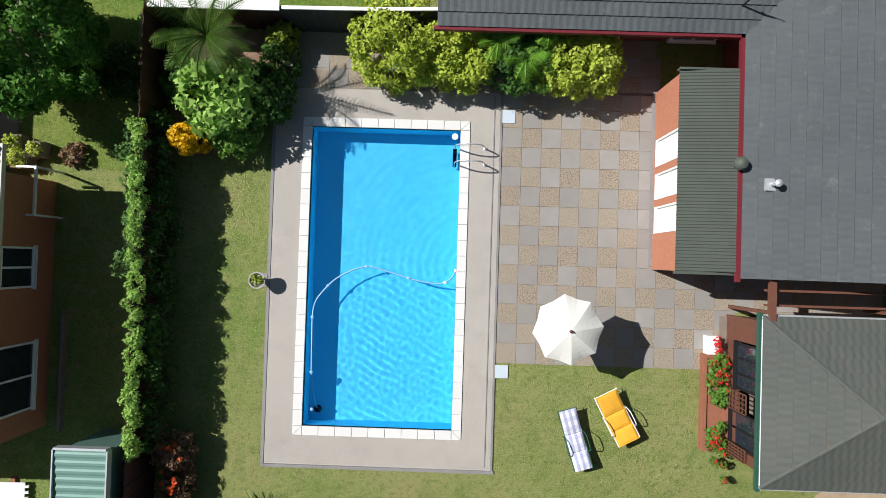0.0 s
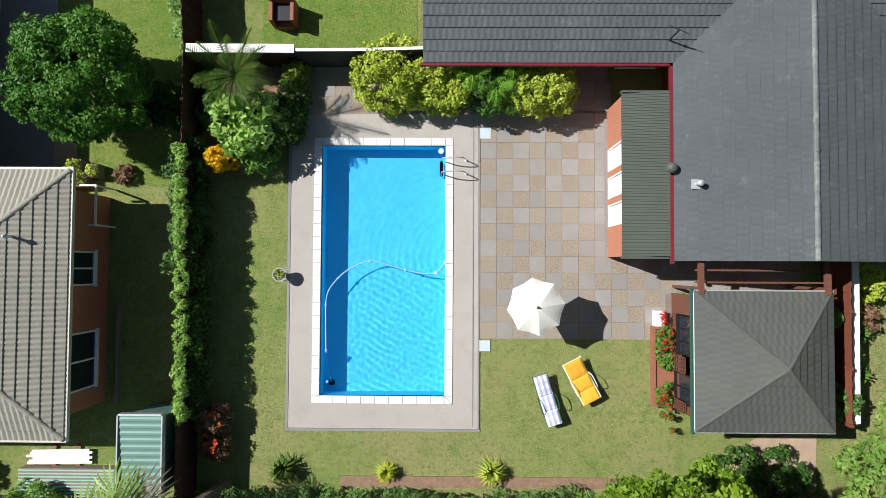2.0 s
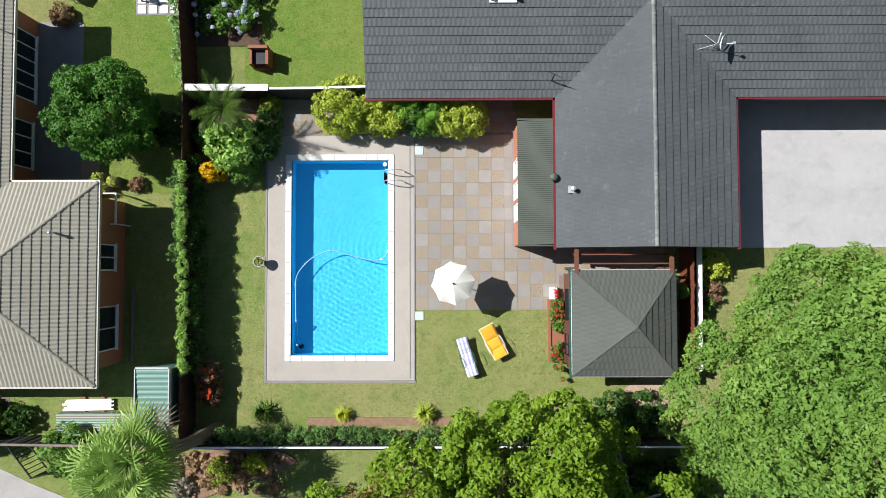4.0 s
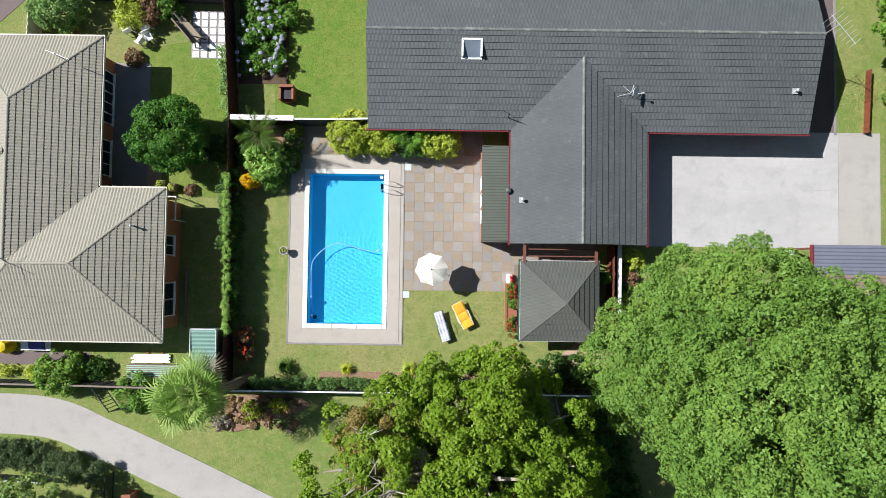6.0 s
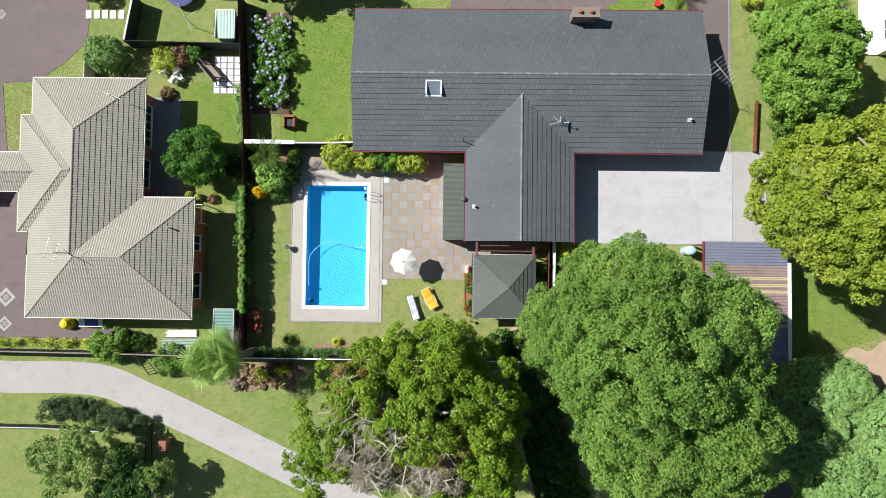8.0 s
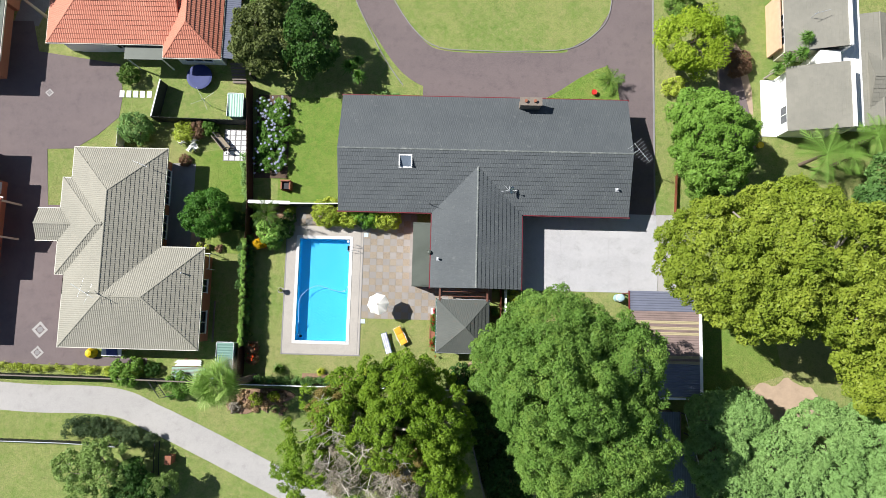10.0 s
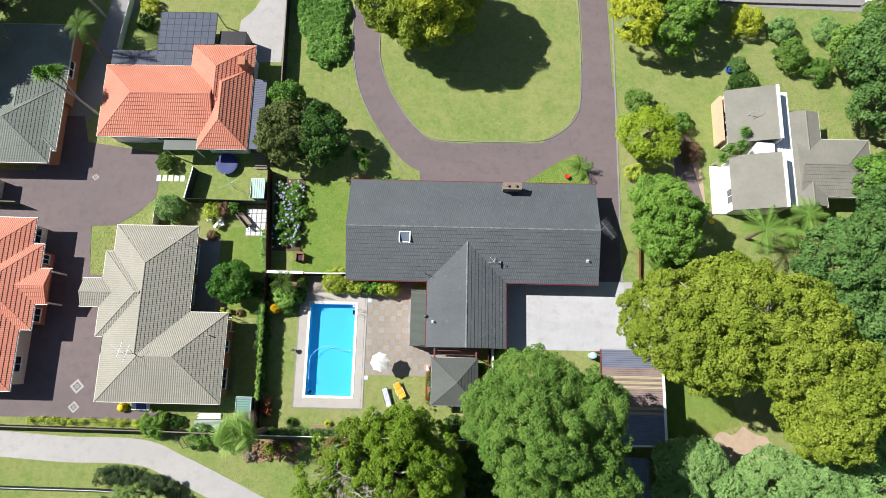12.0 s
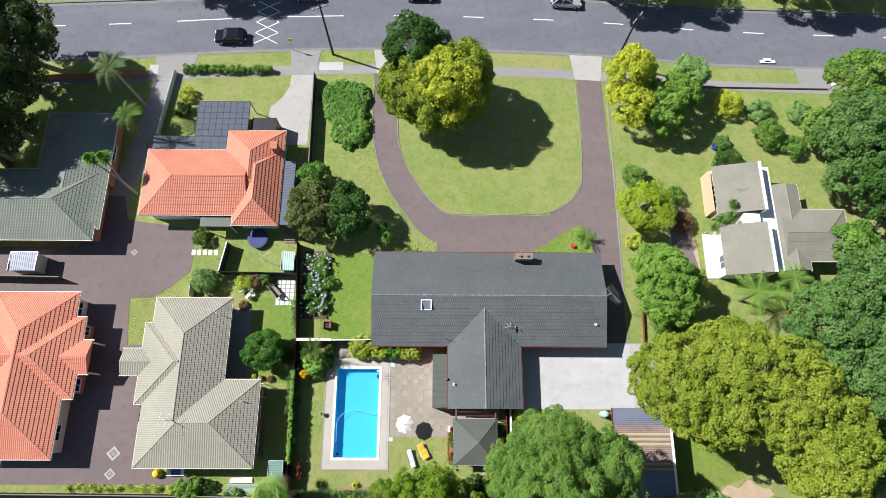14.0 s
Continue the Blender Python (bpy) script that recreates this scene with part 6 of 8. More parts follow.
tree("round dark green garden tree", (-9.7, 6.2), [(-10.0, 6.4, 2.5, 2.1, 2.0, 1.6), (-9.9, 6.4, 2.0, 1.7, 1.7, 1.2)], leaf("glossy_green_leaf", lin(70, 116, 40), lin(108, 156, 62), lin(86, 134, 50)), 6.0, (0.2, 0.38), 420, 0.17, 0.12, 12, 13, low=-0.95, fine=0.5, bough=0.24)
tree("very wide spreading yellow-green tree", (38.5, 1.5), [(31.52, 2.77, 10.1, 4.56, 4.56, 4.4), (36.08, 3.52, 11.1, 5.31, 4.93, 5.0), (40.63, 1.82, 10.9, 4.93, 5.31, 4.8), (44.24, -2.36, 10.1, 4.37, 5.31, 4.6), (44.43, -5.02, 8.9, 3.42, 3.61, 4.0), (34.94, 0.49, 10.1, 4.18, 3.8, 4.2)], LEAF_OLV, 1.5, (0.28, 0.55), 200, 0.2, 0.6, 60, 14, PALEBARK, fine=0.7, bough=0.17, dens=0.75, spread=0.2, core=0.74)
for i, (x, y, blobs) in enumerate((
        (35.4, -9.8, [(33.77, -9.62, 3.60, 2.25, 1.78, 1.30), (35.68, -9.62, 3.70, 2.38, 1.90, 1.40)]),
        (34.9, -13.4, [(33.96, -13.06, 3.70, 2.62, 2.37, 1.50), (35.11, -14.97, 3.80, 2.73, 2.37, 1.50), (36.44, -16.50, 3.70, 2.62, 2.14, 1.40)]),
        (39.8, -12.9, [(38.83, -12.30, 3.80, 2.13, 2.37, 1.50), (39.50, -14.78, 3.90, 2.85, 2.61, 1.60)]),
        (43.1, -11.5, [(41.98, -10.96, 3.90, 2.85, 2.61, 1.70), (43.51, -14.01, 4.00, 3.32, 2.85, 1.80)]),
        (47.3, -12.1, [(46.19, -11.15, 4.10, 3.09, 2.85, 1.90), (47.90, -14.01, 4.10, 3.32, 2.85, 1.90)]),
        (35.2, -19.6, [(34.53, -19.65, 4.10, 3.09, 3.08, 1.80)]))):
    tree("pale green rounded tree in a grove", (x, y), blobs, LEAF_PALE, 3.2, (0.2, 0.36), 260, 0.13, 0.16, 8, 30 + i, bough=0.3, fine=0.9, spread=0.06, dens=1.1, low=-0.5)
tree("large ornamental tree with golden-green leaves", (8.8, 37.2), [(8.8, 36.4, 5.0, 5.2, 5.0, 4.6), (11.6, 38.2, 6.0, 3.6, 3.6, 4.4), (5.0, 37.0, 5.0, 3.0, 3.6, 3.6)], LEAF_OLV, 1.9, (0.35, 0.65), 200, 0.26, 0.3, 20, 15, bough=0.2, fine=0.7,
     extra=[([(9.6, 36.0, 6.6, 3.9, 3.9, 4.2)], LEAF_GOLD, 1.2, (0.4, 0.7), 170, 0.26)])
tree("dark green tree behind the ornamental tree", (5.8, 41.5), [(5.8, 41.3, 6.0, 3.2, 2.8, 4.4)], LEAF_DARK, 2.4, (0.5, 0.9), 220, 0.24, 0.2, 12, 16)
tree("dense olive-green tree by the fence", (-5.0, 22.3), [(-5.6, 22.4, 3.2, 2.7, 3.2, 2.4)], leaf("olive_leaf", lin(98, 110, 58), lin(132, 142, 84), lin(110, 124, 66)), 3.6, (0.3, 0.5), 260, 0.2, 0.16, 10, 17, bough=0.26)
tree("glossy green tree by the fence", (-1.8, 22.0), [(-1.6, 22.0, 3.0, 2.3, 2.6, 2.2)], LEAF_DARK, 3.6, (0.4, 0.75), 260, 0.22, 0.14, 10, 18)
tree("light green young tree", (-6.0, 26.6), [(-6.0, 26.6, 2.2, 1.3, 1.5, 1.6)], LEAF_IVY, 5, (0.3, 0.55), 360, 0.18, 0.07, 8, 19)
tree("leafy green tree beside the driveway", (34.0, 13.0), [(33.8, 13.2, 4.0, 3.6, 4.2, 3.2), (33.2, 16.0, 3.2, 2.4, 2.2, 2.4)], LEAF_FRESH, 2.6, (0.26, 0.5), 230, 0.22, 0.2, 14, 20, bough=0.2, fine=0.62)
tree("clipped round yellow-green tree", (32.7, 22.8), [(32.7, 22.8, 2.9, 2.6, 2.6, 2.0)], leaf("topiary_leaf", lin(140, 166, 44), lin(178, 196, 66), lin(154, 178, 52)), 6, (0.2, 0.32), 460, 0.13, 0.12, 10, 21, spread=0.05, bough=0.2, dens=1.0, low=-0.6, core=0.86)
tree("golden conifer by the street", (32.0, 40.0), [(31.8, 39.6, 4.2, 2.1, 2.6, 4.0), (32.0, 36.2, 3.2, 2.1, 2.4, 3.2)], LEAF_GOLD, 3.0, (0.35, 0.7), 300, 0.2, 0.16, 10, 22)
tree("bushy green tree by the street", (36.2, 36.4), [(36.0, 35.8, 3.4, 3.0, 3.2, 2.8), (38.2, 37.8, 3.2, 2.2, 2.4, 2.4)], LEAF_FRESH, 2.6, (0.28, 0.5), 240, 0.2, 0.18, 16, 23, bough=0.24, thin=0.2, core=0.0)
tree("thin pale tree by the street", (39.8, 40.4), [(39.8, 40.2, 3.6, 1.6, 1.5, 1.8)], LEAF_PALE, 3.0, (0.3, 0.6), 200, 0.18, 0.08, 10, 24)
for i, (x, y, z, r, m) in enumerate(((59.0, 38.0, 5.0, 4.0, LEAF_BIG), (57.5, 31.5, 5.0, 4.4, LEAF_TEAL), (54.8, 33.5, 2.8, 1.8, LEAF_BIG), (60.5, 25.0, 5.5, 4.6, LEAF_DARK), (56.5, 27.0, 3.4, 2.4, LEAF_TEAL), (56.0, 13.5, 4.5, 4.0, LEAF_TEAL), (50.5, 9.3, 4.8, 4.2, LEAF_TEAL), (58.0, 7.0, 5.0, 5.0, LEAF_TEAL), (63, 16, 5, 5, LEAF_DARK), (64, 32, 6, 5, LEAF_BIG), (55.6, -4, 5, 4.6, LEAF_TEAL), (52.2, 4.0, 4.8, 3.8, LEAF_TEAL), (53.6, -9.5, 4.6, 4.2, LEAF_PALE), (55.8, 18.6, 3.0, 2.0, LEAF_IVY))):
    tree("broad green tree in the eastern garden belt", (x, y), [(x, y, z, r, r, r * 0.85)], m, 1.9, (0.4, 0.7), 170, 0.26, 0.25, 12, 60 + i, bough=0.24, fine=0.75)
for i, (x, y, z, r) in enumerate(((-40.8, 38.5, 8.2, 5.4), (-46, 34, 8.6, 5.2), (-41.8, 33.6, 7.0, 4.3), (-44, 43.5, 8.5, 4.2), (-43.8, 29.0, 7.0, 4.0))):
    tree("tall very dark evergreen tree", (x, y), [(x, y, z, r, r, r * 1.05)], leaf("evergreen_leaf", lin(66, 86, 48), lin(100, 120, 68), lin(82, 102, 58)), 1.7, (0.7, 1.2), 150, 0.26, 0.4, 14, 80 + i)
for i, (x, y, z, r) in enumerate(((-24, 57.5, 5.5, 4.2), (-18, 57.0, 5.0, 3.6), (31.5, 57.5, 6.5, 5.0), (38.5, 56.5, 5.5, 4.0), (55, 57, 6.0, 4.6), (62, 56, 5.5, 4.2))):
    tree("street tree on the far verge", (x, y), [(x, y, z, r, r, r * 0.8)], LEAF_DARK, 1.6, (0.6, 1.0), 150, 0.28, 0.22, 12, 90 + i)
tree("open feathery garden tree below the drive", (-16.6, -16.4), [(-19.4, -15.4, 3.0, 1.5, 1.3, 0.9), (-18.0, -14.4, 3.2, 1.2, 1.0, 0.8), (-16.9, -14.2, 3.4, 1.2, 1.0, 0.9), (-18.6, -17.2, 3.0, 1.5, 1.2, 0.9), (-16.4, -16.2, 3.2, 1.3, 1.3, 0.9)], THIN, 1.9, (0.22, 0.4), 180, 0.14, 0.15, 26, 100, PALEBARK, bough=0.3, thin=0.35, spread=0.5, fine=0.8, core=0.0)
tree("dark leafy tree beside the lower gate", (-14.4, -16.6), [(-14.9, -16.0, 2.4, 1.1, 1.0, 1.0), (-13.5, -17.2, 2.6, 1.3, 1.0, 1.1), (-15.4, -18.0, 2.6, 1.3, 1.0, 1.0)], LEAF_DARK, 1.9, (0.24, 0.42), 180, 0.14, 0.15, 18, 101, bough=0.3, fine=0.8)
tree("grey-green young tree beside the drive", (-12.2, -17.2), [(-12.2, -17.0, 2.6, 1.0, 0.9, 0.9)], THIN, 1.9, (0.22, 0.36), 180, 0.14, 0.08, 8, 102, PALEBARK, thin=0.3, core=0.0)

# ---- palms, ferns and spiky plants
palm("feather palm with some dry hanging fronds", (-4.6, 6.2, 0), (-4.75, 6.5, 2.3), 20, 1.5, leaf("deep_palm_leaf", lin(56, 88, 28), lin(116, 136, 52), lin(84, 112, 38)), 3, 1.9, 1.7, 26, 0.26, 0.12, None, 9)
shaggy = thing("palm", "fan palm with a dense pale yellowing crown and shaggy trunk", "palm tree", (-5.7, -8.0, 0))
wpart("trunk", Geo().tube([(-5.7, -8.0, 0), (-6.2, -8.1, 2.4), (-7.35, -8.05, 4.8)], [0.32, 0.28, 0.2], 10), BARK, shaggy, "shaggy fibrous trunk")
palm_rng = random.Random(5)
for i in range(72):
    el = math.radians(80 - 112 * (i / 72) ** 0.8 + palm_rng.uniform(-18, 18))
    q = 2 * math.pi * i * 0.382 + palm_rng.uniform(-0.5, 0.5)
    w = Vector((math.cos(q) * math.cos(el), math.sin(q) * math.cos(el), math.sin(el)))
    s = Vector((-math.sin(q) + palm_rng.uniform(-0.5, 0.5), math.cos(q) + palm_rng.uniform(-0.5, 0.5), palm_rng.uniform(-0.9, 0.9)))
    s = (s - w * s.dot(w)).normalized()
    c = Vector((-7.35, -8.05, 4.8))
    m = c + w * palm_rng.uniform(0.6, 1.5)
    g = Geo().tube([c, c.lerp(m, 0.5) + Vector((0, 0, 0.05)), m], [0.025, 0.02, 0.015], 4)
    l = palm_rng.uniform(0.9, 1.25)
    for k in range(-7, 8):
        a = k * 0.21
        d = w * math.cos(a) + s * math.sin(a)
        o = (s * math.cos(a) - w * math.sin(a)) * 0.04
        p = m + d * l * 0.6 - Vector((0, 0, 0.03 + 0.02 * abs(k)))
        e = m + d * l * (1 - 0.03 * abs(k)) - Vector((0, 0, l * palm_rng.uniform(0.15, 0.5)))
        g.face(m, p + o, e, p - o)
    wpart("frond", g, LEAF_DRY if i > 65 else LEAF_FAN, shaggy)
palm("tall feather palm by the street", (-28.4, 37.3, 0), (-28.8, 37.7, 7.8), 18, 2.9, leaf("grey_palm_leaf", lin(84, 108, 62), lin(128, 148, 96), lin(104, 126, 76)), 7, 1.9, 3.2, 26, 0.46, 0.16, PALEBARK)
palm("shorter feather palm beside the tiled roof", (-27.0, 31.2, 0), (-26.6, 32.2, 6.5), 18, 2.2, LEAF_PALM, 8, 1.6, 2.6, 22, 0.36, 0.13)
for i, (x, y) in enumerate(((-30.0, 26.9), (-28.6, 27.1))):
    b = spiky("cabbage tree with a tuft of sword leaves", x, y, 1.25, 80, LEAF_IVY, 20 + i, 5.6, "cabbage tree", "cabbage_tree", 0.9)
    wpart("trunk", Geo().tube([(-27.6, 25.3, 0), (-27.7, 25.5, 3.5), (x, y, 5.65)], [0.16, 0.12, 0.09], 8), PALEBARK, b)
for i, (x, y, z, l) in enumerate(((43.6, 12.6, 4.0, 3.1), (48.0, 14.3, 4.0, 2.4), (46.5, 12.6, 3.0, 2.0))):
    palm("tree fern with wide lacy fronds", (x, y, 0), (x, y, z), 12, l, leaf("fern_leaf", lin(112, 150, 62), lin(146, 178, 92), lin(128, 164, 74)), 40 + i, 0.6, 1.0, 18, 0.55, 0.14, None, 0, "tree_fern", "tree fern")
FERN = leaf("fresh_fern_leaf", lin(104, 156, 44), lin(146, 190, 74), lin(124, 172, 56))
for i, (x, y, z, l) in enumerate(((3.25, 6.75, 1.9, 0.75), (4.05, 6.3, 1.7, 0.7), (4.6, 7.0, 2.1, 0.6))):
    palm("bright green fern rising over the shrubs", (x, y, 0), (x, y, z), 9, l, FERN, 140 + i, 0.5, 0.7, 14, 0.2, 0.05, None, 0, "fern", "fern")
spiky("dark green yucca in the lawn", -3.54, -7.2, 0.72, 52, LEAF_PALM, 1)
spiky("small yellow-striped yucca in the lawn", 0.2, -7.35, 0.52, 44, LEAF_GOLD, 2)
spiky("yellow-green yucca in the lawn", 4.03, -7.3, 0.66, 50, LEAF_LIME, 3)
palm("short palm in the driveway island", (26.0, 20.0, 0), (26.0, 20.0, 0.9), 14, 1.5, LEAF_PALM, 31, 0.9, 1.2, 18, 0.35, 0.12)
for i, (x, y, r) in enumerate(((1.9, 20.3, 1.0), (2.8, 19.4, 0.9), (2.7, 20.8, 0.8))):
    b = spiky("leafy sword-leaved plant by the house", x, y, r, 56, LEAF_IVY, 50 + i, 1.6, "cabbage tree", "cabbage_tree", 0.9)
    wpart("trunk", Geo().tube([(x, y, 0), (x + 0.05, y, 1.65)], [0.09, 0.06], 7), PALEBARK, b)
for i, (x, y, r, z) in enumerate(((42.6, 23.2, 0.9, 3.1), (41.2, 21.4, 0.9, 2.6), (42.2, 21.8, 0.9, 3.0), (40.6, 20.8, 0.8, 2.0))):
    b = spiky("sword-leaved cabbage tree beside the white house", x, y, r, 50, LEAF_IVY, 70 + i, z, "cabbage tree", "cabbage_tree", 0.9)
    wpart("trunk", Geo().tube([(x, y, 0), (x + 0.05, y, z + 0.05)], [0.1, 0.06], 7), PALEBARK, b)
for i in range(4):
    spiky("flax with arching sword leaves", 16.9 + 0.25 * (i % 2), -1.4 - 0.75 * i, 0.65, 40, LEAF_IVY if i % 2 else LEAF_LIME, 90 + i, 0, "flax", "flax", 1.0)

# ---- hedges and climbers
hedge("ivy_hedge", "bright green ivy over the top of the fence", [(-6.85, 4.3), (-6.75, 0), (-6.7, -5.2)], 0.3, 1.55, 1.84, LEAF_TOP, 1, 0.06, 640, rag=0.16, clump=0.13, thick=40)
# the fence's shade is put into this ivy by the darker leaf colour
hedge("ivy_hedge", "ivy hanging down the pool side of the fence, its leaves coloured dark as shade", [(-6.55, 4.6), (-6.5, 0), (-6.48, -5.2)], 0.35, 0.1, 1.3, LEAF_DARK, 21, 0.09, 170)
hedge("ivy_hedge", "grey-green climber hanging behind the fence", [(-7.15, 4.0), (-7.2, 2.0), (-7.1, 0.0)], 0.4, 0.6, 1.5, LEAF_TEAL, 2, 0.1, 160)
hedge("ivy_hedge", "grey-green groundcover along the fence", [(-7.2, 7.2), (-7.5, 9.5), (-7.7, 12.5)], 0.6, 0.1, 0.6, LEAF_PALE, 3, 0.1, 200)
hedge("box_hedge", "clipped green hedge along the back fence", [(-6.4, -8.2), (9.0, -8.15)], 0.55, 0.3, 1.15, LEAF_TEAL, 4, 0.08, 280)
hedge("low_hedge", "clipped round hedge below the drive", [(-22.0, -12.75), (-20.2, -12.55), (-16.9, -13.15), (-14.0, -14.0)], 1.5, 0.2, 1.1, leaf("grey_hedge_leaf", lin(70, 92, 56), lin(104, 122, 84), lin(86, 108, 66)), 5, 0.08, 300, clump=0.28)
hedge("street_hedge", "row of clipped green bushes behind the footpath", [(-24.0, 42.3), (-12.8, 42.4)], 0.7, 0.1, 0.8, LEAF_IVY, 6, 0.12, 170, clump=0.28)
hedge("flower_border", "mixed green and yellow border along the fence", [(-30, -7.7), (-15.5, -7.8)], 0.6, 0.05, 0.4, LEAF_LIME, 7, 0.1, 130)
hedge("flower_border", "low pale plants along the house front", [(3.4, 18.3), (8.6, 17.9)], 0.7, 0.05, 0.5, LEAF_PALE, 8, 0.12, 150)
hedge("agapanthus_bed", "bed of strap-leaved agapanthus", [(-5.3, 10.8), (-5.3, 17.6)], 2.7, 0.05, 0.6, LEAF_IVY, 9, 0.16, 110, "flower bed", 0.3)
heads = np.random.default_rng(9)
blooms = [(-6.8 + 3.1 * heads.random(), 10.4 + 7.4 * heads.random(), 0.85 + 0.1 * heads.random(), 0.1) for _ in range(95)]
bed = thing("agapanthus_flowers", "pale blue and white agapanthus flower heads", "flowers", (-5.9, 14, 0))
wpart("flower_heads", leaf_cloud("flower_heads", blooms, 5200, 0.06, LEAF_BLUE, 4, low=-1), LEAF_BLUE, bed)
st = Geo()
for b in blooms:
    st.tube([(b[0], b[1], 0), (b[0], b[1], b[2])], [0.008, 0.006], 4)
wpart("stalks", st, LEAF_DARK, bed)
tagged(bed, kind="stuff")
rough = thing("ground_cover", "raised mound of dense glossy ground cover", "ground cover", (-3, 36, 0))
gr = np.random.default_rng(71)
gc = []
for cx, cy, rx, ry in ((-3.1, 38.5, 3.0, 2.3), (-2.3, 34.6, 2.3, 3.0), (-3.2, 36.6, 2.4, 1.8)):
    for _ in range(260):
        q, d = 2 * math.pi * gr.random(), gr.random() ** 0.5 * (1 + 0.06 * gr.normal())
        gc.append((cx + rx * d * math.cos(q), cy + ry * d * math.sin(q), 0.75 - 0.45 * max(0, d - 0.8) / 0.2 + 0.05 * gr.normal(), 0.3))
MOUND = leaf("glossy_mound_leaf", lin(112, 156, 72), lin(152, 190, 100), lin(130, 172, 82))
wpart("foliage", leaf_cloud("foliage", gc, 800, 0.2, MOUND, 72, low=0.1), MOUND, rough)

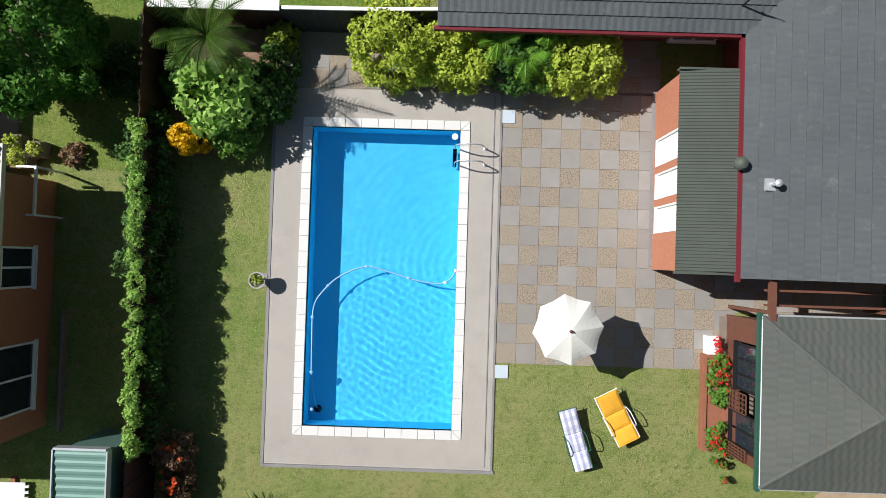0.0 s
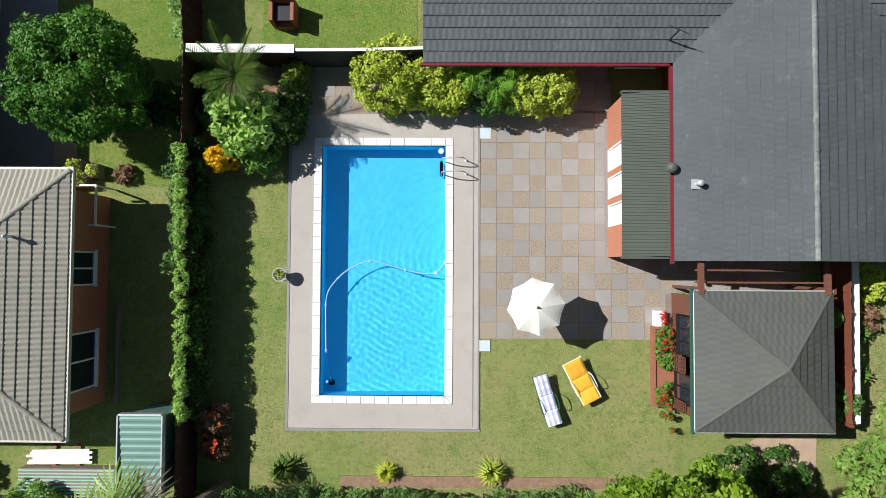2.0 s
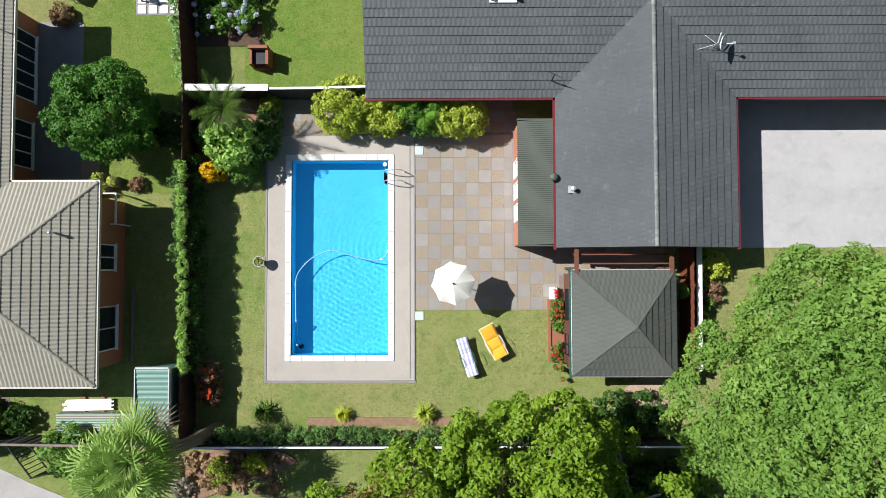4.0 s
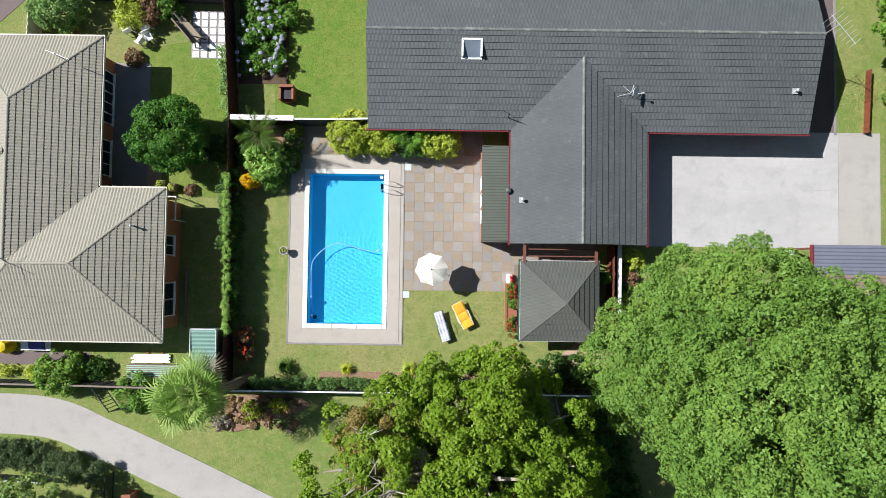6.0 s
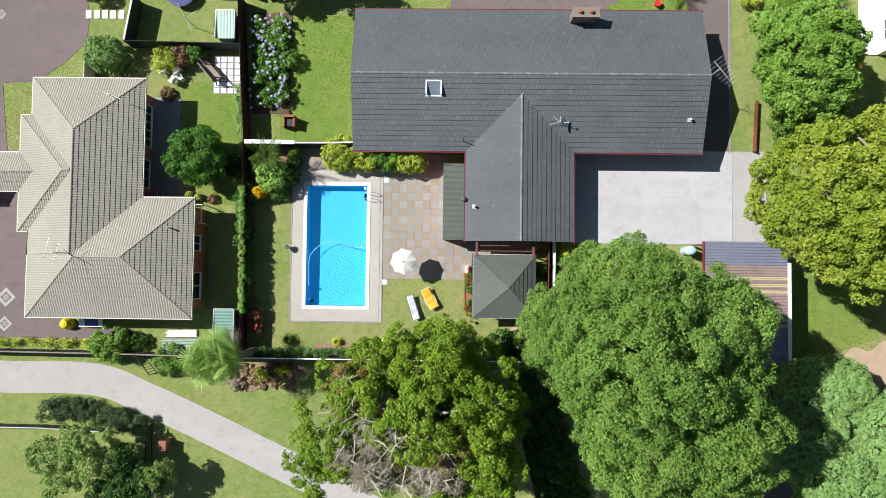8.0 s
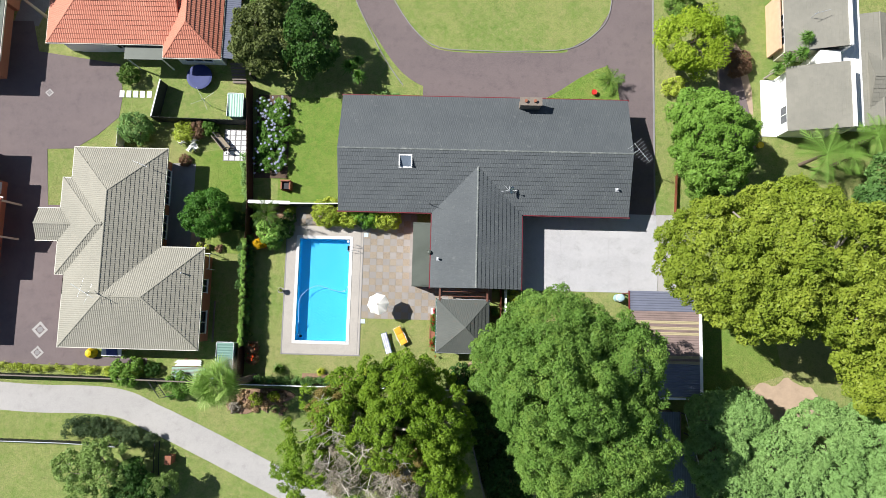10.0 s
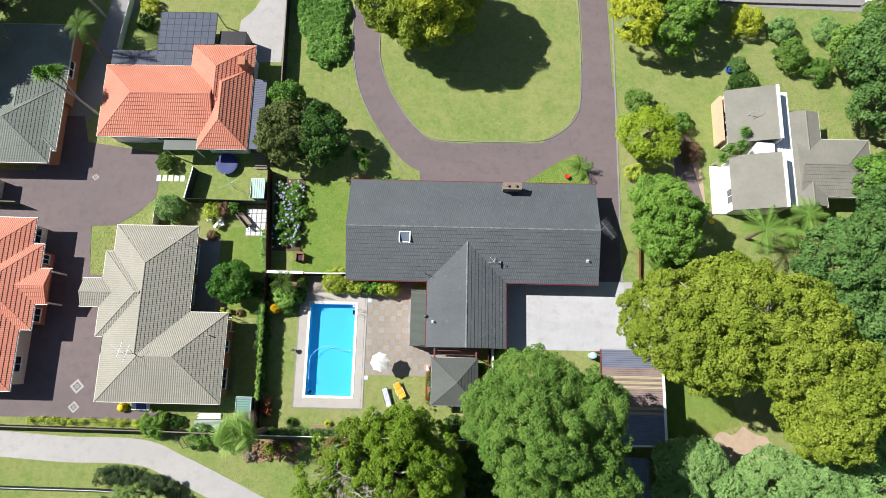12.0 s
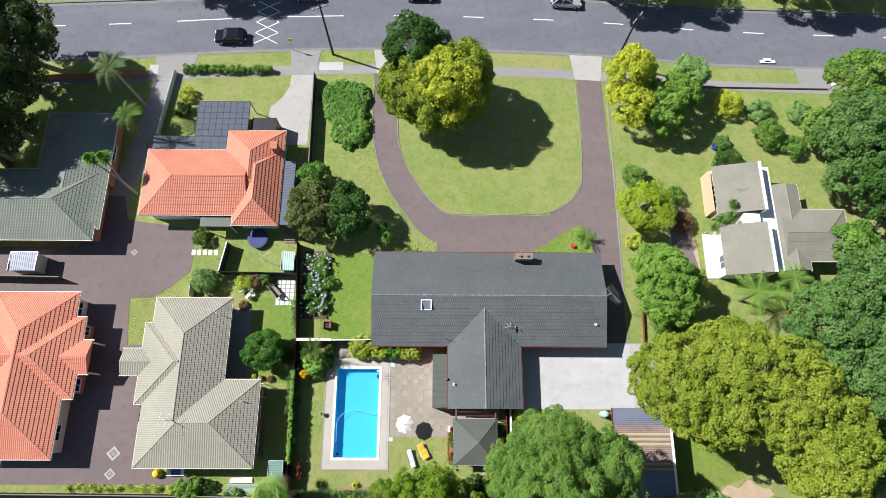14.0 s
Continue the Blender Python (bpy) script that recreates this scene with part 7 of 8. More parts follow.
# ---- shrubs: label, x, y, radius, height, leaf, size
SHRUBS = [
    ("lime-leaved round shrub by the terrace", 0.35, 7.0, 1.2, 2.0, LEAF_LIME), ("lime-leaved shrub by the terrace", 1.6, 6.6, 0.85, 1.8, LEAF_LIME),
    ("lime-leaved shrub under the eave", 2.6, 6.57, 0.8, 1.8, LEAF_LIME), ("deep green fern-leaved shrub under the eave", 3.55, 6.47, 0.85, 1.8, LEAF_DARK),
    ("fresh green shrub under the eave", 4.45, 6.52, 0.8, 1.8, LEAF_IVY), ("lime-leaved shrub under the eave", 5.3, 6.52, 0.9, 1.9, LEAF_LIME), ("lime-leaved shrub under the eave", 6.15, 6.52, 0.8, 1.9, LEAF_LIME),
    ("broad-leaved green shrub by the pool", -4.7, 5.15, 1.15, 2.0, LEAF_TOP), ("yellow-flowering shrub by the fence", -5.75, 4.0, 0.45, 1.5, LEAF_YEL), ("dark green shrub by the pool", -3.8, 5.3, 0.9, 1.3, LEAF_DARK),
    ("shade-loving shrub in the corner bed", -5.9, 5.7, 0.75, 1.2, LEAF_DARK), ("shade-loving shrub in the corner bed", -5.9, 6.9, 0.7, 1.0, LEAF_DARK), ("broad-leaved shrub in the corner bed", -3.3, 6.5, 0.6, 0.8, LEAF_DARK), ("fresh leafy shrub in the corner bed", -4.6, 4.2, 0.7, 1.1, LEAF_IVY), ("dark shrub under the round tree", -7.9, 6.0, 0.8, 0.9, LEAF_DARK), ("low dark shrub beside the fence", -7.5, 3.6, 0.35, 0.6, LEAF_DARK),
    ("dark shrub against the fence", -3.2, 7.2, 0.45, 0.9, LEAF_OLV), ("dark shrub with orange flowers", -6.0, -5.4, 0.6, 1.0, LEAF_BRZ), ("dark shrub with orange flowers", -5.9, -6.4, 0.5, 0.9, LEAF_BRZ),
    ("bright green round shrub behind the wall", 17.5, -0.4, 0.65, 0.9, LEAF_LIME), ("green shrub against the timber fence", 15.75, -1.6, 0.35, 1.5, LEAF_IVY), ("blue-green shrub at the fence end", 16.1, -4.5, 0.6, 1.5, LEAF_TEAL), ("bronze shrub by the wall", 17.4, -1.7, 0.5, 0.7, LEAF_BRZ),
    ("leafy flowering shrub by the drive fence", -17.0, -7.7, 1.3, 1.6, LEAF_FRESH), ("dark shrub by the drive fence", -14.9, -7.5, 0.6, 0.8, LEAF_DARK), ("green shrub behind the gate", -12.4, -8.9, 1.2, 1.2, LEAF_IVY),
    ("grey-green tree shrub by the gate", -17.8, 14.4, 1.3, 2.2, LEAF_PALE), ("lime fern by the fence", -13.4, 14.3, 0.9, 1.3, LEAF_LIME), ("bronze shrub by the fence", -12.2, 14.5, 0.8, 1.2, LEAF_BRZ), ("green shrub by the fence", -11.1, 14.6, 0.7, 1.2, LEAF_IVY),
    ("small green shrub in the lawn", -3.7, 14.3, 0.7, 0.9, LEAF_IVY), ("green shrub beside the sleepers", 37.2, 25.4, 1.1, 1.3, LEAF_IVY), ("bronze shrub by the path", 38.0, 21.9, 1.1, 1.2, LEAF_BRZ),
    ("round golden shrub on the east lawn", 45.0, 37.4, 1.6, 2.2, LEAF_GOLD), ("round fresh green shrub on the lawn", 49.6, 33.4, 1.7, 2.2, LEAF_BIG), ("thin green shrub on the east lawn", 48.9, 36.8, 1.3, 1.8, LEAF_PALE), ("grey-green shrub on the east lawn", 54.2, 36.6, 1.4, 1.7, LEAF_PALE),
    ("dark green shrub behind the white house", 44.3, 29.8, 1.7, 1.4, LEAF_DARK), ("small green shrub in the lawn", 43.9, 32.4, 0.9, 1.1, LEAF_TEAL), ("lime shrub under the trees", 52.6, 31.8, 1.3, 1.8, LEAF_IVY), ("small green bush in the lawn", 40.5, 40.0, 0.7, 0.7, LEAF_IVY),
    ("round dark shrub by the driveway", 32.4, 27.6, 1.4, 2.0, LEAF_BIG), ("small round shrub by the driveway", 33.9, 26.6, 0.9, 1.3, LEAF_DARK), ("yellow-green round shrub by the driveway", 31.9, 19.5, 0.95, 1.5, LEAF_LIME),
    ("yellow shrub in the front garden", -23.0, 38.6, 0.9, 1.2, LEAF_GOLD), ("dark shrub in the front garden", -23.4, 36.5, 0.9, 1.0, LEAF_DARK), ("green shrub by the porch", -19.0, 19.6, 0.9, 1.5, LEAF_PALM), ("olive shrub in the bark bed", -5.4, -9.9, 0.6, 0.5, LEAF_OLV),
    ("yellow spiky shrub in the bark bed", -3.9, -9.6, 0.5, 0.6, LEAF_GOLD), ("dry brown shrub in the bark bed", -7.3, -10.6, 0.5, 0.5, LEAF_GREY), ("shrub under the tall trees", 12.5, -7.4, 1.0, 1.4, LEAF_DARK), ("shrub under the tall trees", 14.2, -7.3, 0.9, 1.2, LEAF_DARK),
    ("green bush at the carport", 35.2, 9.4, 1.4, 1.8, LEAF_TEAL), ("green bush behind the drive", 34.0, 9.8, 1.3, 2.0, LEAF_BIG), ("small shrub by the neighbour's wall", -13.3, 11.6, 0.5, 0.5, LEAF_BRZ), ("small shrub below the wall", -9.6, 3.5, 0.34, 0.4, LEAF_BRZ),
]
for i, (label, x, y, r, h, m) in enumerate(SHRUBS):
    far = math.hypot(x, y) > 14
    shrub(label, x, y, r, h, m, 200 + i, 0.2 if "broad-leaved green" in label else 0.13 if far else 0.1, 60 if far else 95)

# ---------------------------------------------------------------- planting round the summer house, pots and garden clutter
wpart("plant", leaf_cloud("plant", [(-3.7 + 0.1 * math.cos(2.1 * k), -0.19 + 0.1 * math.sin(2.1 * k), 0.55, 0.12) for k in range(5)], 2600, 0.05, LEAF_OLV, 61, low=-0.5), LEAF_OLV, urn)
planter = thing("planter", "low brick planter with red geraniums", "planter", (10.1, -3.2, 0))
wpart("box", Geo().box(9.85, 9.95, -4.9, -2.0, 0, 0.32).box(10.5, 10.6, -4.9, -2.0, 0, 0.32).box(9.95, 10.5, -4.9, -4.8, 0, 0.32).box(9.95, 10.5, -2.1, -2.0, 0, 0.32).box(9.95, 10.5, -4.8, -2.1, 0, 0.26), TERRA, planter)
rng = np.random.default_rng(4)
gp = [(9.95 + 0.5 * rng.random(), y + 0.3 * rng.normal(), 0.35 + 0.25 * rng.random(), 0.12) for y in (-2.2, -2.5, -2.8, -4.2, -4.6, -4.9, -3.3) for _ in range(9)]
wpart("foliage", leaf_cloud("foliage", gp, 2600, 0.07, LEAF_IVY, 5, low=-1), LEAF_IVY, planter)
wpart("flowers", leaf_cloud("flowers", [(a, b, c + 0.08, 0.1) for a, b, c, _ in gp if (b > -3.0 or b < -4.1) and (a * 77) % 1 < 0.6], 1200, 0.055, LEAF_RED, 6, low=-1), LEAF_RED, planter)
tub = thing("flower_tub", "white square tub of red flowers", "planter", (10.1, -1.72, 0))
part("box", Geo().prism([(-0.16, -0.28), (0.16, -0.28), (0.16, 0.28), (-0.16, 0.28)], 0, 0.4, 0.02), WHITE, tub)
part("flowers", leaf_cloud("flowers", [(0.1, -0.15 + 0.1 * i, 0.48, 0.13) for i in range(4)], 1500, 0.06, LEAF_RED, 8, low=-1), LEAF_RED, tub)
fl = thing("flowers", "orange flowers among dark leaves", "flowers", (-6.0, -5.6, 0), kind="stuff")
fp = [(-6.3 + 0.7 * rng.random(), -6.6 + 1.6 * rng.random(), 0.95 + 0.15 * rng.random(), 0.07) for _ in range(16)]
wpart("petals", leaf_cloud("petals", fp, 2200, 0.06, LEAF_ORG, 9, low=-1), LEAF_ORG, fl)
rocks = thing("bark_garden", "mounded bark and stones with dry grasses", "garden bed", (-5.5, -10.3, 0), kind="stuff")
wpart("soil", Geo().prism([tuple(p) for p in smooth_line([(-8.3, -9.6), (-8.0, -10.9), (-6.4, -11.3), (-5.2, -10.7), (-4.2, -10.5), (-2.8, -10.1), (-2.0, -9.5), (-3.4, -9.0), (-6.4, -9.1), (-8.3, -9.6)], 4)[:-1]], -0.05, 0.06, 0.04), SOIL, rocks)
stn = Geo()
for i in range(60):
    a, b, r = -8.0 + 5.3 * rng.random(), -11.2 + 2.0 * rng.random(), 0.05 + 0.1 * rng.random() ** 2
    stn.lathe(a, b, [(r, 0.08), (r * 1.05, 0.08 + r * 0.5), (r * 0.6, 0.08 + r * 0.95)], 6)
wpart("stones", stn, plain("reddish_stone", lin(150, 126, 106), 0.9, var=0.35, scale=3, rand="island"), rocks)
wpart("dry_grass", leaf_cloud("dry_grass", [(-8.0 + 5.2 * rng.random(), -11.0 + 1.8 * rng.random(), 0.12, 0.2) for _ in range(70)], 900, 0.14, leaf("dry_grass", lin(156, 130, 96), lin(182, 158, 122), lin(132, 108, 78)), 3), leaf("dry_grass", lin(156, 130, 96), lin(182, 158, 122), lin(132, 108, 78)), rocks)
structure("soil_strip", Geo().box(-1.5, 9.5, -7.95, -7.55, -0.05, 0.03), SOIL, "bare soil strip along the clipped hedge", "soil")
structure("corner_bed", Geo().prism([(-6.7, 3.6), (-4.2, 3.6), (-3.6, 5.0), (-3.58, 7.55), (-6.7, 7.55)], -0.05, 0.04), SOIL, "dark soil corner bed by the pool", "soil")
structure("soil_patch", Geo().prism([(12.2, -8.0), (15.8, -8.0), (15.9, -5.4), (14.6, -5.4), (13.5, -6.2)], -0.05, 0.02), BARE, "bare dry earth beside the summer house", "soil")
structure("lawn_east_yard", Geo().prism([(33.2, -9.4), (41.5, -6.6), (40.5, -1.5), (33.2, -1.5)], -0.05, 0.008), LUSH, "fresh green lawn beside the carport", "lawn")
structure("yard_paving", Geo().box(33.4, 40, -21.5, -17.2, -0.05, 0.014), PATHC, "pinkish grey paving behind the sheds", "paving")
ragged = [(41.2 + 3.6 * (1 + 0.22 * noise.noise((2.2 * math.cos(q), 2.2 * math.sin(q), 4))) * math.cos(q), -9.6 + 2.4 * (1 + 0.25 * noise.noise((3 * math.cos(q), 3 * math.sin(q), 9))) * math.sin(q) + 0.5 * math.cos(q)) for q in (2 * math.pi * k / 60 for k in range(60))]
structure("earth_patch", Geo().prism(ragged, -0.05, 0.012), BARE, "bare dry earth under the trees", "soil")
structure("lush_lawn_west", Geo().prism([(-12.3, 3.4), (-7.5, 3.0), (-7.5, 7.5), (-8.0, 13.2), (-13.4, 12.2), (-12.3, 8)], -0.05, 0.012), LUSH, "lush green lawn of the neighbour", "lawn")
structure("lush_lawn_north", Geo().prism([(-4.6, 7.9), (1.2, 7.9), (1.3, 18), (-4.6, 18)], -0.05, 0.011), LUSH, "lush green lawn beside the house", "lawn")
structure("paved_strip", Geo().box(-14.6, -12.4, 3.3, 11.4, -0.05, 0.02), PATHC, "paved strip along the neighbour's wall", "path")
structure("path_pale", Geo().prism([(-12.4, 3.3), (-11.6, 3.4), (-11.5, 4.6), (-12.4, 6.4)], -0.05, 0.022), BARE, "pale earth path", "path")
structure("soil_bed", Geo().box(-6.9, -3.8, 10.2, 18.2, -0.05, 0.05), plain("dark_soil", lin(96, 80, 66), 0.95, var=0.3, scale=5, bump=0.04, bscale=30), "dark soil bed under the agapanthus", "soil")
structure("sleepers_path", Geo().prism([(36.6, 24.2), (37.8, 23.8), (38.6, 20.0), (39.6, 15.4), (37.4, 14.6), (36.6, 17.4), (36.4, 21.0)], -0.05, 0.014), DRIVE, "brown path to the white house", "path")

patio = tagged(new("patio"), "patio of white square pavers set in gravel", "patio", kind="structure")
part("bed", Geo().box(-9.9, -7.75, 11.75, 14.75, -0.05, 0.02), PATHC, patio)
tile = Geo().prism([(-0.2, -0.2), (0.2, -0.2), (0.2, 0.2), (-0.2, 0.2)], 0.0, 0.05, 0.01).mesh("paver", WHITE)
for i in range(4):
    for j in range(6):
        part("paver", tile, WHITE, patio).location = (-9.6 + i * 0.53, 12.0 + j * 0.49, 0)


def white_chair(x, y, a):
    r = thing("garden_chair", "white plastic garden chair", "chair", (x, y, 0), "garden chairs")
    part("seat", Geo().prism([(-0.22, -0.22), (0.22, -0.22), (0.24, 0.22), (-0.24, 0.22)], 0.4, 0.44, 0.01), WHITE, r)
    part("backrest", Geo().prism([(-0.22, -0.26), (0.22, -0.26), (0.22, -0.22), (-0.22, -0.22)], 0.44, 0.85), WHITE, r)
    for sx in (-1, 1):
        part("arm", Geo().box(sx * 0.25 - 0.025, sx * 0.25 + 0.025, -0.22, 0.18, 0.6, 0.63), WHITE, r)
        for sy in (-1, 1):
            part("leg", Geo().beam((sx * 0.2, sy * 0.19, 0.4), (sx * 0.25, sy * 0.24, 0), 0.04), WHITE, r)
    r.rotation_euler = (0, 0, a)


for q in ((-13.7, 13.4, 0.5), (-12.6, 13.5, 2.6), (-12.4, 12.9, 3.6), (-12.9, 12.7, 1.0), (-8.6, -6.2, 0)):
    if q[1] > 0:
        white_chair(*q)
bench = thing("garden_swing_seat", "dark garden swing seat with a pale cushion", "swing seat", (-9.9, 13.4, 0))
part("seat", Geo().box(-0.9, 0.9, -0.3, 0.3, 0.42, 0.5), LEAF_DRY, bench)
part("backrest", Geo().box(-0.9, 0.9, -0.38, -0.3, 0.5, 1.0), GREYWOOD, bench)
for s in (-1, 1):
    part("side_frame", Geo().beam((s * 0.95, 0.4, 0), (s * 0.95, 0, 1.2), 0.06).beam((s * 0.95, -0.45, 0), (s * 0.95, 0, 1.2), 0.06), IRON, bench)
part("canopy_bar", Geo().beam((-0.95, 0, 1.2), (0.95, 0, 1.2), 0.06), IRON, bench)
bench.rotation_euler = (0, 0, -0.85)

bbq = thing("barbecue", "small brick barbecue on the lawn", "barbecue", (-3.7, 9.5, 0))
part("back_wall", Geo().box(-0.45, 0.45, 0.25, 0.4, 0, 0.95), TERRA, bbq)
part("side_wall", Geo().box(-0.45, -0.32, -0.45, 0.25, 0, 0.8), TERRA, bbq)
part("side_wall", Geo().box(0.32, 0.45, -0.45, 0.25, 0, 0.8), TERRA, bbq)
part("hearth", Geo().box(-0.32, 0.32, -0.5, 0.25, 0, 0.3), TERRA, bbq)
part("grate", Geo().box(-0.32, 0.32, -0.4, 0.25, 0.62, 0.64), IRON, bbq)

line_r = thing("clothes_line", "folding rotary clothes line on a pole", "clothes line", (-11.4, 17.0, 0))
part("pole", Geo().tube([(0, 0, 0), (0, 0, 2.0)], 0.025), STEEL, line_r)
for k in range(4):
    a = k * math.pi / 2 + 0.5
    part("arm", Geo().tube([(0, 0, 1.7), (1.2 * math.cos(a), 1.2 * math.sin(a), 2.0)], 0.015, 5), STEEL, line_r)
planks = thing("plank_pile", "pile of white-painted planks on blocks", "plank pile", (-11.8, -6.9, 0))
for i in range(6):
    part("plank", Geo().beam((-1.2 + 0.1 * (i % 3), -0.25 + 0.09 * i, 0.12 + 0.05 * (i % 2)), (1.2 - 0.08 * (i % 2), -0.2 + 0.09 * i, 0.13 + 0.05 * (i % 2)), 0.09, 0.04), WHITE, planks)
for x in (-0.3, 0.6):
    part("block", Geo().box(x, x + 0.14, -0.35, 0.4, 0, 0.1), TERRA, planks)
YEL = plain("yellow_tarpaulin", lin(226, 196, 30), 0.5, var=0.15, scale=5)
cover = thing("covered_barbecue", "bundle under a bright yellow cover", "cover", (-20.6, -6.25, 0))
part("cover", Geo().lathe(0, 0, [(0.5, 0), (0.46, 0.4), (0.3, 0.72), (0.1, 0.8)], 9), YEL, cover)
sheet = thing("drying_table", "low white table with a folded blue cloth", "table", (-18.6, -6.1, 0))
part("tabletop", Geo().box(-0.9, 0.9, -0.35, 0.35, 0.5, 0.54), WHITE, sheet)
for sx in (-1, 1):
    for sy in (-1, 1):
        part("leg", Geo().box(sx * 0.8 - 0.03, sx * 0.8 + 0.03, sy * 0.28 - 0.03, sy * 0.28 + 0.03, 0, 0.5), WHITE, sheet)
part("cloth", Geo().prism([(-0.4, -0.3), (0.6, -0.3), (0.5, 0.3), (-0.5, 0.3)], 0.54, 0.6, 0.02), plain("blue_cloth", lin(80, 92, 150), 0.8), sheet)
rack = thing("cold_frame", "long glazed cold frame of pale slats", "cold frame", (-11.2, -7.75, 0))
part("base", Geo().box(-1.9, 1.9, -0.5, 0.5, 0, 0.4), GREYWOOD, rack)
for i in range(9):
    part("slat", Geo().box(-1.9, 1.9, -0.5 + i * 0.115, -0.45 + i * 0.115, 0.42, 0.45), MINTTIN, rack)
for x, y, s in ((-11.4, 3.75, 0.28), (-10.7, 3.6, 0.24), (-11.2, 3.3, 0.3)):
    bx = thing("planter_box", "dark timber planter box with pale rim", "planter", (x, y, 0))
    part("box", Geo().prism([(-s, -s), (s, -s), (s, s), (-s, s)], 0, 0.4, 0.02), GREYWOOD, bx)
    part("plant", leaf_cloud("plant", [(0, 0, 0.45, s)], 2500, 0.07, LEAF_LIME, 4), LEAF_LIME, bx)
gate = thing("garden_gate", "tall dark metal garden gate standing open", "gate", (-13.9, -8.9, 0))
for p, q in (((-14.7, -8.5), (-13.6, -9.9)), ((-13.6, -9.9), (-12.3, -9.6))):
    part("rail", Geo().beam((p[0] + 13.9, p[1] + 8.9, 1.3), (q[0] + 13.9, q[1] + 8.9, 1.3), 0.05), IRON, gate)
    part("rail", Geo().beam((p[0] + 13.9, p[1] + 8.9, 0.2), (q[0] + 13.9, q[1] + 8.9, 0.2), 0.05), IRON, gate)
    for i in range(9):
        c = Vector(p).lerp(Vector(q), i / 8)
        part("bar", Geo().beam((c.x + 13.9, c.y + 8.9, 0.0 if i in (0, 8) else 0.2), (c.x + 13.9, c.y + 8.9, 1.4), 0.03), IRON, gate)
low_gate = thing("garden_gate", "dark metal two-leaf gate beside the lower lawn", "gate", (-13.7, -15.2, 0))
for a, b in (((-0.1, 1.4), (-0.1, -0.1)), ((-0.1, -0.1), (0.0, -1.5))):
    for z in (0.25, 1.15):
        part("rail", Geo().beam((*a, z), (*b, z), 0.05), IRON, low_gate)
    for i in range(11):
        c = Vector(a).lerp(Vector(b), i / 10)
        part("bar", Geo().beam((c.x, c.y, 0.0 if i in (0, 10) else 0.25), (c.x, c.y, 1.25), 0.03), IRON, low_gate)
pillar = thing("letterbox", "brick letterbox pillar with a pale slab top", "letterbox", (-12.65, -15.25, 0))
part("pillar", Geo().prism([(-0.25, -0.35), (0.25, -0.35), (0.25, 0.35), (-0.25, 0.35)], 0, 0.9, 0.02), TERRA, pillar)
part("cap", Geo().prism([(-0.29, -0.39), (0.29, -0.39), (0.29, 0.39), (-0.29, 0.39)], 0.9, 0.97, 0.02), TERRA, pillar)
part("slot_plate", Geo().box(-0.15, 0.15, 0.35, 0.37, 0.55, 0.75), IRON, pillar)
for x, y, s in ((-25.6, -4.3, 0.75), (-25.65, -6.35, 0.6), (-26.8, 17.95, 0.4)):
    d = thing("drain_diamond", "white diamond of paving round a drain cover", "paving", (x, y, 0.02))
    g = Geo()
    for k in range(4):
        a, b = k * math.pi / 2, (k + 1) * math.pi / 2
        g.prism([(s * math.cos(a), s * math.sin(a)), (s * math.cos(b), s * math.sin(b)), (0.6 * s * math.cos(b), 0.6 * s * math.sin(b)), (0.6 * s * math.cos(a), 0.6 * s * math.sin(a))], -0.03, 0.012)
    part("border", g, CONCRETE, d)
    part("cover", Geo().lathe(0, 0, [(s * 0.35, -0.02), (s * 0.35, 0.008), (s * 0.1, 0.009)], 12), PATHC, d)
bin_b = thing("wheelbarrow", "blue tub on the lawn", "tub", (43.1, 32.0, 0))
part("tub", Geo().lathe(0, 0, [(0.3, 0), (0.4, 0.5), (0.42, 0.52), (0.36, 0.5), (0.2, 0.3)], 12), plain("blue_plastic", lin(40, 80, 200), 0.4), bin_b)
ybin = thing("bucket", "bright yellow bucket beside the terrace", "bucket", (39.9, 14.3, 0))
part("body", Geo().lathe(0, 0, [(0.22, 0), (0.28, 0.4), (0.3, 0.42), (0.24, 0.38)], 12), YEL, ybin)
pot = thing("flower_pot", "red flower pot in the driveway island", "plant pot", (24.6, 19.0, 0))
part("body", Geo().lathe(0, 0, [(0.16, 0.05), (0.24, 0.4), (0.26, 0.44), (0.2, 0.42)], 12), plain("red_pot", lin(200, 50, 40), 0.5), pot)
steps_o = thing("step_path", "row of white square stepping slabs", "stepping stones", (-18.5, 17.9, 0))
for i in range(5):
    part("slab", Geo().prism([(-1.6 + i * 0.65, -0.25), (-1.15 + i * 0.65, -0.25), (-1.15 + i * 0.65, 0.4), (-1.6 + i * 0.65, 0.4)], 0, 0.05, 0.01), WHITE, steps_o)
tarp = thing("trampoline", "blue covered round trampoline by the house", "trampoline", (-12.4, 19.6, 0))
part("mat", Geo().lathe(0, 0, [(1.2, 0.55), (1.2, 0.6), (1.0, 0.62), (0.05, 0.6)], 20), plain("navy_mat", lin(44, 56, 110), 0.6), tarp)
for k in range(4):
    a = k * math.pi / 2 + 0.4
    part("leg", Geo().tube([(1.1 * math.cos(a), 1.1 * math.sin(a), 0), (1.1 * math.cos(a), 1.1 * math.sin(a), 0.55)], 0.025), STEEL, tarp)

